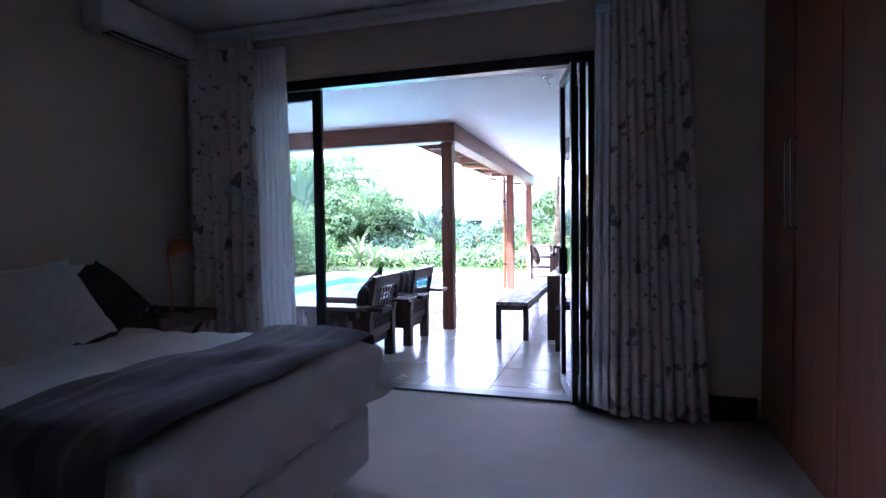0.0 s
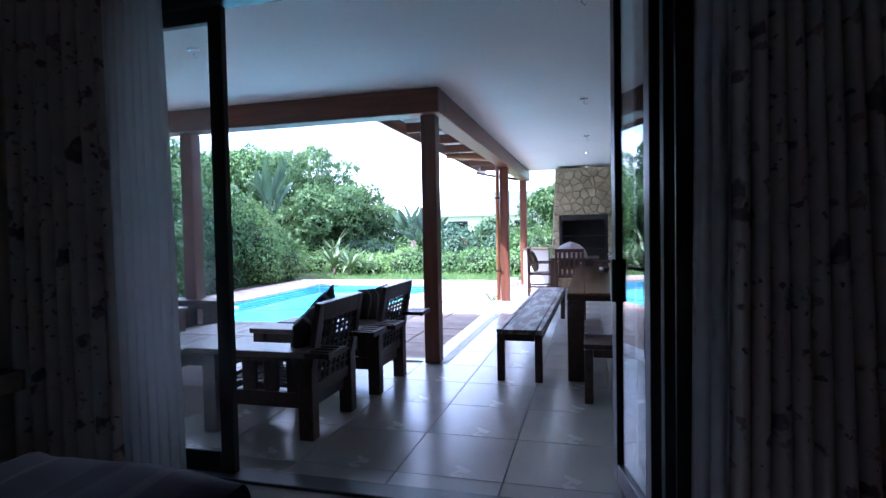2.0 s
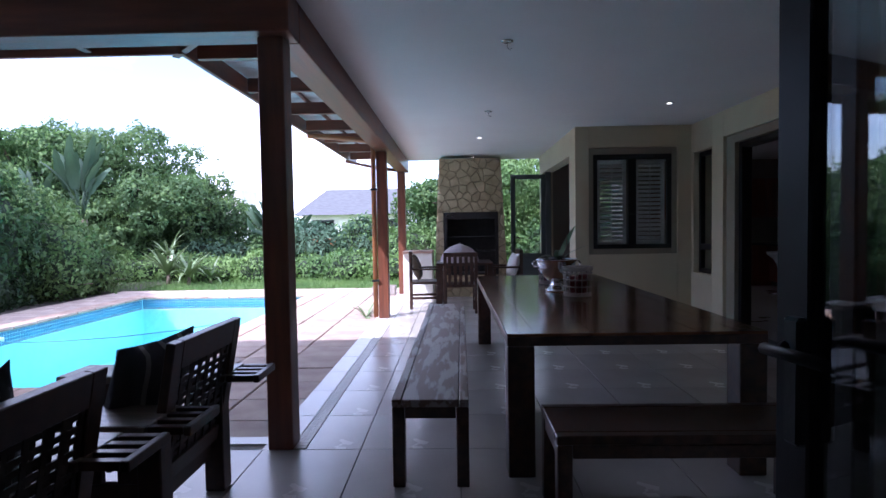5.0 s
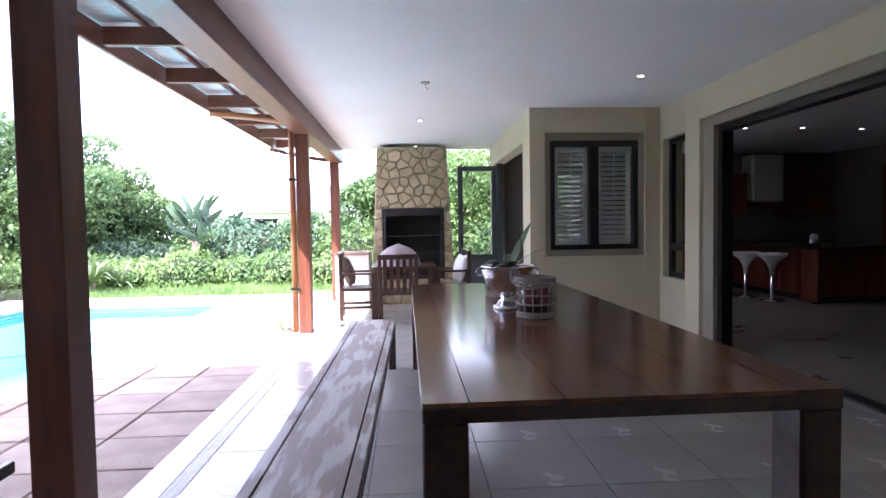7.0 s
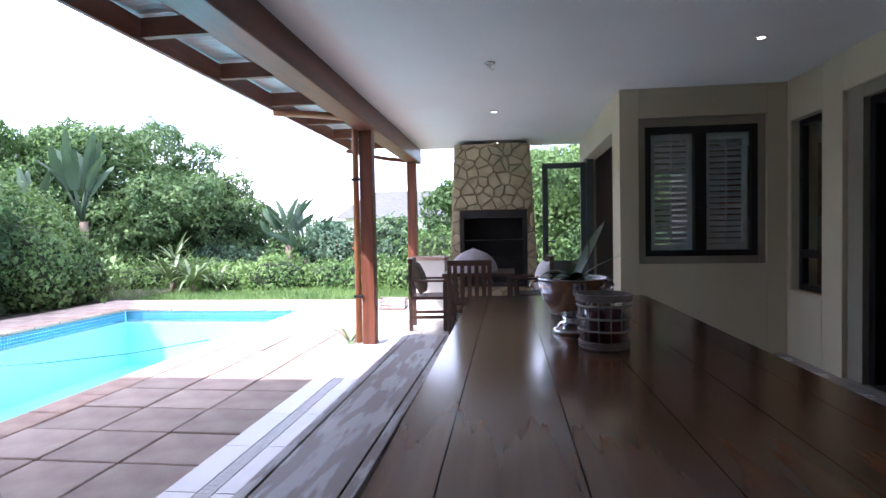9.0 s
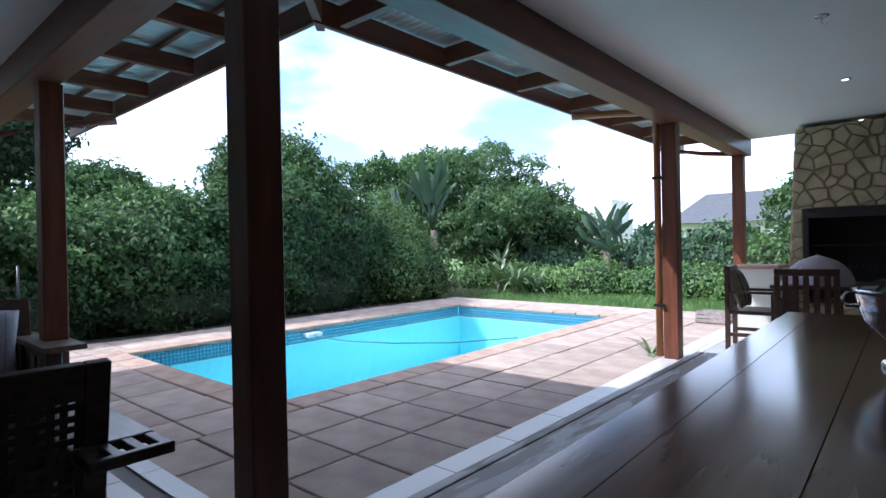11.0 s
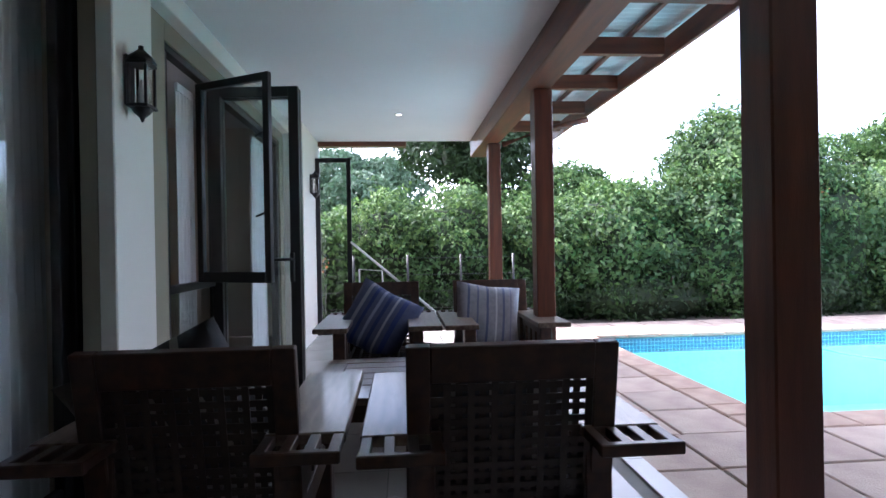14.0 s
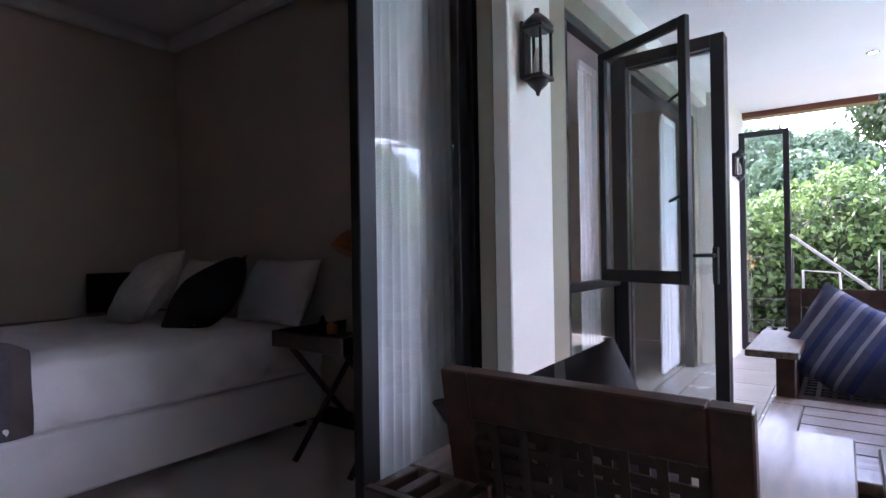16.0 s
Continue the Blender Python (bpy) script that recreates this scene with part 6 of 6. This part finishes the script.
tree((-22.0, 0.0), 6.5, 0.2, cluster(30, 4.4, 1.5, 5.0, 0.6, 1.2, 22), 0.22, 90, M["leaf_olive"], "pale grey-green tree in the distance")
tree((1.6, 22.5), 4.6, 0.14, cluster(26, 2.2, 0.9, 3.6, 0.45, 0.8, 41), 0.12, 260, M["leaf_light"], "bright green tree behind the fireplace")
tree((-0.5, 23.0), 3.9, 0.14, cluster(20, 1.35, 0.7, 2.9, 0.4, 0.7, 43), 0.12, 260, M["leaf"], "green tree behind the fireplace", light=M["leaf_light"])
tree((4.5, 21.5), 4.8, 0.14, cluster(20, 2.0, 0.9, 3.8, 0.45, 0.8, 45), 0.12, 240, M["leaf"], "green tree beside the house", light=M["leaf_light"])

# low bank of creepers and bushes beyond the lawn
bank = [(-9.5 + 1.25 * k, 20.3 + 0.35 * math.sin(k * 1.9), 0.12, 0.95, 0.85, 0.55 + 0.1 * math.sin(k * 2.7)) for k in range(11)]
shrub("creeper_bank", bank, 0.10, 360, M["leaf_light"], "low bank of green creepers beyond the lawn")["kind"] = "stuff"
for k, (x, y, h, mm) in enumerate(((-8.2, 22.0, 0.9, "leaf_olive"), (-6.4, 22.8, 1.0, "leaf"), (-4.9, 22.3, 1.25, "leaf_olive"), (-3.2, 22.6, 1.35, "leaf_olive"), (-1.6, 21.3, 1.1, "leaf_light"), (-10.3, 21.8, 1.1, "leaf"), (0.6, 20.4, 1.1, "leaf_light"), (2.4, 20.2, 1.2, "leaf"))):
    shrub("garden_bush", [(x, y, h * 0.5, 1.0, 0.9, h * 0.75), (x + 0.7, y + 0.3, h * 0.45, 0.8, 0.7, h * 0.6)], 0.12, 300, M[mm], "rounded garden bush beyond the lawn", light=M["leaf_light"] if k % 2 else None, bloom=4 if k == 2 else 0)
shrub("far_wood", [(-60 + 7 * k, 62 + 4 * math.sin(k), 1.2, 5.0, 3.0, 2.2 + math.sin(k * 1.7)) for k in range(14)], 0.5, 16, M["leaf_olive"], "far line of grey-green trees", "woodland")["kind"] = "stuff"
shrub("far_wood", [(-48 + 2 * math.sin(k), -14 + 7 * k, 1.2, 3.0, 5.0, 2.8 + math.sin(k * 1.7)) for k in range(11)], 0.5, 16, M["leaf_olive"], "far line of grey-green trees", "woodland")["kind"] = "stuff"


def fan_leaf(length, width):
    """A big paddle leaf with splits, on a long stalk; base at the origin, rising along +z."""
    bm = bmesh.new()
    n = 16
    rows = []
    for i in range(n + 1):
        t = i / n
        w = width / 2 * (math.sin(math.pi * (0.08 + 0.9 * t)) ** 0.6) * (1 if i % 4 else 0.82)
        z = length * (0.45 + 0.55 * t)
        bend = 0.22 * length * t * t
        rows.append([bm.verts.new((bend, -w, z - 0.12 * w)), bm.verts.new((bend - 0.1 * w, 0, z)), bm.verts.new((bend, w, z - 0.12 * w))])
    for a, b in zip(rows, rows[1:]):
        for k in (0, 1):
            bm.faces.new((a[k], b[k], b[k + 1], a[k + 1]))
    merge(bm, tube([(0, 0, 0), (-0.02, 0, length * 0.25), (0, 0, length * 0.47)], 0.022, 6, 0.6))
    return bm


def strelitzia(at, stem, size, n, label, seed, spread=30, broad=0.19):
    s = thing("strelitzia", (at[0], at[1], GROUND), label, "plant", "wild banana plants")
    rr = random.Random(seed)
    if stem:
        part("trunk", tube([(0, 0, 0), (0.05, 0, stem * 0.5), (0, 0.05, stem)], 0.11, 8, 0.8), M["bark"], s)
    for k in range(n):
        az = rr.choice((0, 180)) + rr.uniform(-28, 28) + 60
        lean = rr.uniform(2, spread)
        part("leaf", turned(fan_leaf(size * rr.uniform(0.75, 1.1), size * broad), pose(0, 0, stem, 0, lean, az) @ pose(0, 0, 0, 0, 0, rr.choice((-1, 1)) * rr.uniform(40, 110))), M["strel"], s)
    return s


strelitzia((-9.8, 18.4), 1.75, 2.0, 17, "tall wild banana with big paddle leaves", 2, 24, 0.12)
strelitzia((-10.7, 17.9), 1.2, 1.7, 10, "tall wild banana with big paddle leaves", 5, 28, 0.12)
strelitzia((-6.15, 21.8), 1.05, 1.45, 15, "spreading wild banana clump beyond the lawn", 7, 62, 0.14)
strelitzia((-5.75, 22.1), 0.7, 1.35, 12, "spreading wild banana clump beyond the lawn", 9, 66, 0.14)


def aloe(at, size, n, label, seed, h=0.0):
    s = thing("aloe", (at[0], at[1], GROUND), label, "plant", "aloes")
    rr = random.Random(seed)
    if h:
        part("stem", tube([(0, 0, 0), (0.02, 0, h)], 0.05, 8, 0.8), M["bark"], s)
    for k in range(n):
        az = 360 * k / n * 2.4 + rr.uniform(-10, 10)
        up = rr.uniform(0.5, 1.9)
        part("leaf", turned(leaf_blade(size * rr.uniform(0.7, 1.0), size * 0.12, rr.uniform(0.35, 1.1), up, 6, 0.5), pose(0, 0, h + 0.02, 0, 0, az)), M["aloe"], s)
    return s


aloe((-7.9, 18.9), 0.72, 34, "large pale green aloe rosette by the lawn", 1, 0.25)
aloe((-7.3, 18.8), 0.75, 36, "large pale green aloe rosette by the lawn", 2, 0.2)
aloe((-8.1, 19.3), 0.6, 16, "pale green aloe rosette by the lawn", 3, 0.75)
aloe((-6.9, 19.2), 0.6, 16, "small pale green aloe by the lawn", 4, 0.1)
aloe((-8.3, 8.05), 0.6, 16, "pale agave at the end of the patio", 6)
aloe((-8.6, 6.9), 0.55, 14, "pale agave at the end of the patio", 8)
aloe((-1.66, 13.0), 0.34, 12, "small spiky plant at the foot of the downpipe", 9)
for k, (x, y) in enumerate(((-1.05, 15.1), (-0.85, 15.2))):
    aloe((x, y), 0.22, 9, "small succulent on the low wall", 20 + k)
for o in [o for o in scene.objects if o.name.startswith("aloe") and o.get("label") == "small succulent on the low wall"]:
    o.location.z = 0.902

bk = thing("wooden_crate", (-1.75, 15.9, DECK), "small yellowish wooden crate on the paving", "crate")
for k in range(3):
    part("slat", boxes((-0.22, 0.22, -0.15, -0.135, 0.02 + k * 0.06, 0.065 + k * 0.06), bevel=0.002), M["cane"], bk)
    part("slat", boxes((-0.22, 0.22, 0.135, 0.15, 0.02 + k * 0.06, 0.065 + k * 0.06), bevel=0.002), M["cane"], bk)
    part("slat", boxes((-0.235, -0.22, -0.15, 0.15, 0.02 + k * 0.06, 0.065 + k * 0.06), bevel=0.002), M["cane"], bk)
    part("slat", boxes((0.22, 0.235, -0.15, 0.15, 0.02 + k * 0.06, 0.065 + k * 0.06), bevel=0.002), M["cane"], bk)
part("floor", box(-0.22, 0.22, -0.135, 0.135, 0.0, 0.018, 0), M["cane"], bk)

# pool gear
sk = thing("pool_skimmer", (PX0 + 0.06, 12.1, -0.16), "white plastic pool skimmer box at the water edge", "skimmer")
part("box", box(-0.08, 0.10, -0.14, 0.14, -0.03, 0.035, 0.012, 2), M["plastic"], sk)
hs = thing("pool_hose", (-5.6, 11.9, -0.155), "thin dark pool cleaner hose lying on the water", "hose")
part("hose", tube([(-1.15, 0.2, 0.0), (-0.8, 0.05, 0.01), (-0.2, 0.1, 0.005), (0.5, 0.35, 0.008), (1.2, 0.9, 0.006), (1.7, 1.8, 0.0)], 0.008, 6), M["hose"], hs)
pl = thing("pool_net_pole", (-6.9, 6.25, 0), "long white pool net pole leaning on the fence", "pole")
part("pole", tube([(-0.1, -0.1, 1.28), (0.5, 0.5, 0.80), (1.0, 0.98, 0.41), (1.5, 1.46, 0.03)], 0.016, 8), M["plastic"], pl)
part("rail", tube([(-0.1, 0.0, 0.0), (-0.08, 0.0, 0.92), (0.0, 0.3, 0.90), (0.05, 0.32, 0.55)], 0.012, 8), M["plastic"], pl)
rl = thing("fence", (-7.9, 6.0, GROUND), "dark wire fence panel with thin posts before the hedge", "fence")
for k in range(6):
    part("post", tube([(0, -1.5 + 0.8 * k, 0), (0, -1.5 + 0.8 * k, 1.15)], 0.018, 6), M["black"], rl)
for z in (0.1, 0.35, 0.6, 0.85, 1.1):
    part("wire", tube([(0, -1.5, z), (0, 2.5, z)], 0.004, 5), M["black"], rl)

# neighbour's house
nh = thing("neighbour_house", (-8.0, 44.0, GROUND), "low white house with a grey slate roof beyond the garden", "house")
part("wall", box(-3.2, 4.6, 0, 6, 0, 2.5, 0), M["cream"], nh)
roof = bmesh.new()
rv = [roof.verts.new(v) for v in ((-3.8, -0.7, 2.45), (5.2, -0.7, 2.45), (5.2, 6.7, 2.45), (-3.8, 6.7, 2.45), (-2.2, 3, 4.5), (4.8, 3, 4.5))]
for f in ((0, 1, 5, 4), (1, 2, 5), (2, 3, 4, 5), (3, 0, 4), (3, 2, 1, 0)):
    roof.faces.new([rv[k] for k in f])
part("roof", roof, M["roofslate"], nh)
for k in range(1, 4):
    wf = part("window", box(-5.2 + 2.6 * k, -3.6 + 2.6 * k, -0.05, 0.0, 0.9, 2.1, 0.01), M["alu"], nh)
    part("pane", box(-5.1 + 2.6 * k, -3.7 + 2.6 * k, -0.06, -0.052, 1.0, 2.0, 0), M["screen"], wf)
nh2 = thing("neighbour_house", (-19.0, 46.0, GROUND), "distant white house with a flat parapet among trees", "house")
part("wall", box(-2.5, 2.5, 0, 4, 0, 3.1, 0.02), M["cream"], nh2)
part("upper_wall", box(0.6, 2.4, 0.2, 3.5, 3.1, 4.6, 0.02), M["cream"], nh2)
for k in range(2):
    part("window", box(-1.8 + 1.8 * k, -0.9 + 1.8 * k, -0.03, 0.0, 1.2, 2.4, 0.01), M["screen"], nh2)

# lawn blades before the bank
n = 26000
gp_ = np.stack([RNG.uniform(-9.5, 1.2, n), RNG.uniform(17.25, 20.2, n), np.full(n, GROUND - 0.03)], 1)
lawn = new("grass", leaves_mesh("grass", gp_, np.tile((0.0, 1.0, 0.0), (n, 1)) * 0.6, 0.06, M["leaf_light"], 0.22, -1.2))
tagged(lawn, "short green lawn grass", "grass", "", "stuff")


# ---- pieces of floors and paving ----
def slab_mesh(name, w, d, h, material, bevel=0.004):
    bm = box(-w / 2, w / 2, -d / 2, d / 2, -h, 0, bevel)
    me = bpy.data.meshes.new(name)
    bm.to_mesh(me)
    bm.free()
    me.materials.append(material)
    return me


MESHES = {}


def lay(name, parent, x0, x1, y0, y1, z, h, material, gap, rough=0.0, bevel=0.004, rng=random.Random(3)):
    w, d = round(x1 - x0 - gap, 3), round(y1 - y0 - gap, 3)
    if w < 0.03 or d < 0.03:
        return
    key = (name, w, d, h, material.name)
    if key not in MESHES:
        MESHES[key] = slab_mesh(name, w, d, h, material, bevel)
    o = new(name, MESHES[key])
    o.parent = parent
    o.matrix_world = pose((x0 + x1) / 2, (y0 + y1) / 2, z + rng.uniform(-rough, rough), rng.uniform(-rough, rough) * 60, rng.uniform(-rough, rough) * 60, 0)


def lines(a, b, first, step):
    out = [a]
    k = math.ceil((a - first) / step + 0.05)
    while first + k * step < b - 0.04:
        out.append(first + k * step)
        k += 1
    return out + [b]


floor_p = bpy.data.objects["floor_patio_bed"]
EX, EY = -1.47, 8.12
for xa, xb in zip(lines(-7.55, 3.05, -0.86, 0.6), lines(-7.55, 3.05, -0.86, 0.6)[1:]):
    for ya, yb in zip(lines(5.34, 17.2, 7.91, 0.6), lines(5.34, 17.2, 7.91, 0.6)[1:]):
        if yb <= EY - 0.2 + 0.02:
            lay("tile", floor_p, xa, xb, ya, yb, 0.0, 0.011, M["tile"], 0.005, 0.0002, 0.0015)
        elif xa >= -0.9:
            lay("tile", floor_p, xa, xb, ya, yb, 0.0, 0.011, M["tile"], 0.005, 0.0002, 0.0015)
# edge strips and mosaic border
for ya, yb in zip(lines(7.91, 17.2, 7.91, 0.6), lines(7.91, 17.2, 7.91, 0.6)[1:]):
    lay("border_tile", floor_p, -1.20, -0.86, ya, yb, 0.0, 0.011, M["tile"], 0.005, 0.0, 0.0015)
    lay("border_tile", floor_p, EX, -1.29, ya, yb, 0.0, 0.011, M["border"], 0.005, 0.0, 0.0015)
for xa, xb in zip(lines(-7.55, -1.29, -0.86, 0.6), lines(-7.55, -1.29, -0.86, 0.6)[1:]):
    lay("border_tile", floor_p, xa, xb, 8.0, EY, 0.0, 0.011, M["border"], 0.005, 0.0, 0.0015)
mos = bmesh.new()
rr = random.Random(11)
y = 7.93
while y < 17.1:
    ln = rr.uniform(0.03, 0.06)
    for k in range(3):
        q = 0.028
        merge(mos, box(-1.286 + k * q, -1.286 + (k + 1) * q - 0.002, y, y + ln - 0.0025, -0.011, -0.0005, 0))
    y += ln
structure("floor_mosaic_border", mos, M["mosaic"], "narrow pale stone mosaic strip in the patio floor")

pave = bpy.data.objects["ground_slab_bed"]
CW = 0.30
ylines = lines(EY + 0.01, 17.2, 9.48, 0.49)
regions = [(PX1 + CW, EX - 0.01, ylines, [PX1 + CW, -2.55, -2.01, EX - 0.01]), (-8.05, PX0 - CW, ylines, lines(-8.05, PX0 - CW, -8.05, 0.47))]
for _, _, yl, xl in regions:
    for xa, xb in zip(xl, xl[1:]):
        for ya, yb in zip(yl, yl[1:]):
            lay("paving_slab", pave, xa, xb, ya, yb, DECK, 0.03, M["slab"], 0.014, 0.003, 0.007)
xl = lines(PX0 - CW, PX1 + CW, PX1 + CW, 0.5)
for yl in (lines(EY + 0.01, PY0 - CW, 9.06, 0.49), lines(PY1 + CW, 17.2, 16.17, 0.51)):
    for xa, xb in zip(xl, xl[1:]):
        for ya, yb in zip(yl, yl[1:]):
            lay("paving_slab", pave, xa, xb, ya, yb, DECK, 0.03, M["slab"], 0.014, 0.003, 0.007)
# coping round the pool, overhanging a little
for ya, yb in zip(lines(PY0 - CW, PY1 + CW, PY0, 0.46), lines(PY0 - CW, PY1 + CW, PY0, 0.46)[1:]):
    lay("coping_stone", pave, PX1 - 0.02, PX1 + CW, ya, yb, DECK + 0.004, 0.05, M["coping"], 0.012, 0.002, 0.01)
    lay("coping_stone", pave, PX0 - CW, PX0 + 0.02, ya, yb, DECK + 0.004, 0.05, M["coping"], 0.012, 0.002, 0.01)
for xa, xb in zip(lines(PX0 + 0.02, PX1 - 0.02, PX0, 0.46), lines(PX0 + 0.02, PX1 - 0.02, PX0, 0.46)[1:]):
    lay("coping_stone", pave, xa, xb, PY0 - CW, PY0 + 0.02, DECK + 0.004, 0.05, M["coping"], 0.012, 0.002, 0.01)
    lay("coping_stone", pave, xa, xb, PY1 - 0.02, PY1 + CW, DECK + 0.004, 0.05, M["coping"], 0.012, 0.002, 0.01)
# band of small pool tiles at the water line
TV, TF = [], []


def tile_quad(a, b, c, d):
    TF.append(tuple(len(TV) + k for k in range(4)))
    TV.extend((a, b, c, d))


s = 0.05
for row in range(4):
    za, zb = -0.086 - row * s, -0.086 - (row + 1) * s + 0.005
    for k in range(int((PY1 - PY0) / s)):
        ya, yb = PY0 + k * s, PY0 + (k + 1) * s - 0.005
        tile_quad((PX0 + 0.004, ya, za), (PX0 + 0.004, yb, za), (PX0 + 0.004, yb, zb), (PX0 + 0.004, ya, zb))
        tile_quad((PX1 - 0.004, yb, za), (PX1 - 0.004, ya, za), (PX1 - 0.004, ya, zb), (PX1 - 0.004, yb, zb))
    for k in range(int((PX1 - PX0) / s)):
        xa, xb = PX0 + k * s, PX0 + (k + 1) * s - 0.005
        tile_quad((xa, PY1 - 0.004, za), (xb, PY1 - 0.004, za), (xb, PY1 - 0.004, zb), (xa, PY1 - 0.004, zb))
        tile_quad((xb, PY0 + 0.004, za), (xa, PY0 + 0.004, za), (xa, PY0 + 0.004, zb), (xb, PY0 + 0.004, zb))
tagged(new("pool_tile_band", raw_mesh("pool_tile_band", TV, TF, M["pooltile"])), "band of small blue pool tiles at the water line", "", "", "stuff")
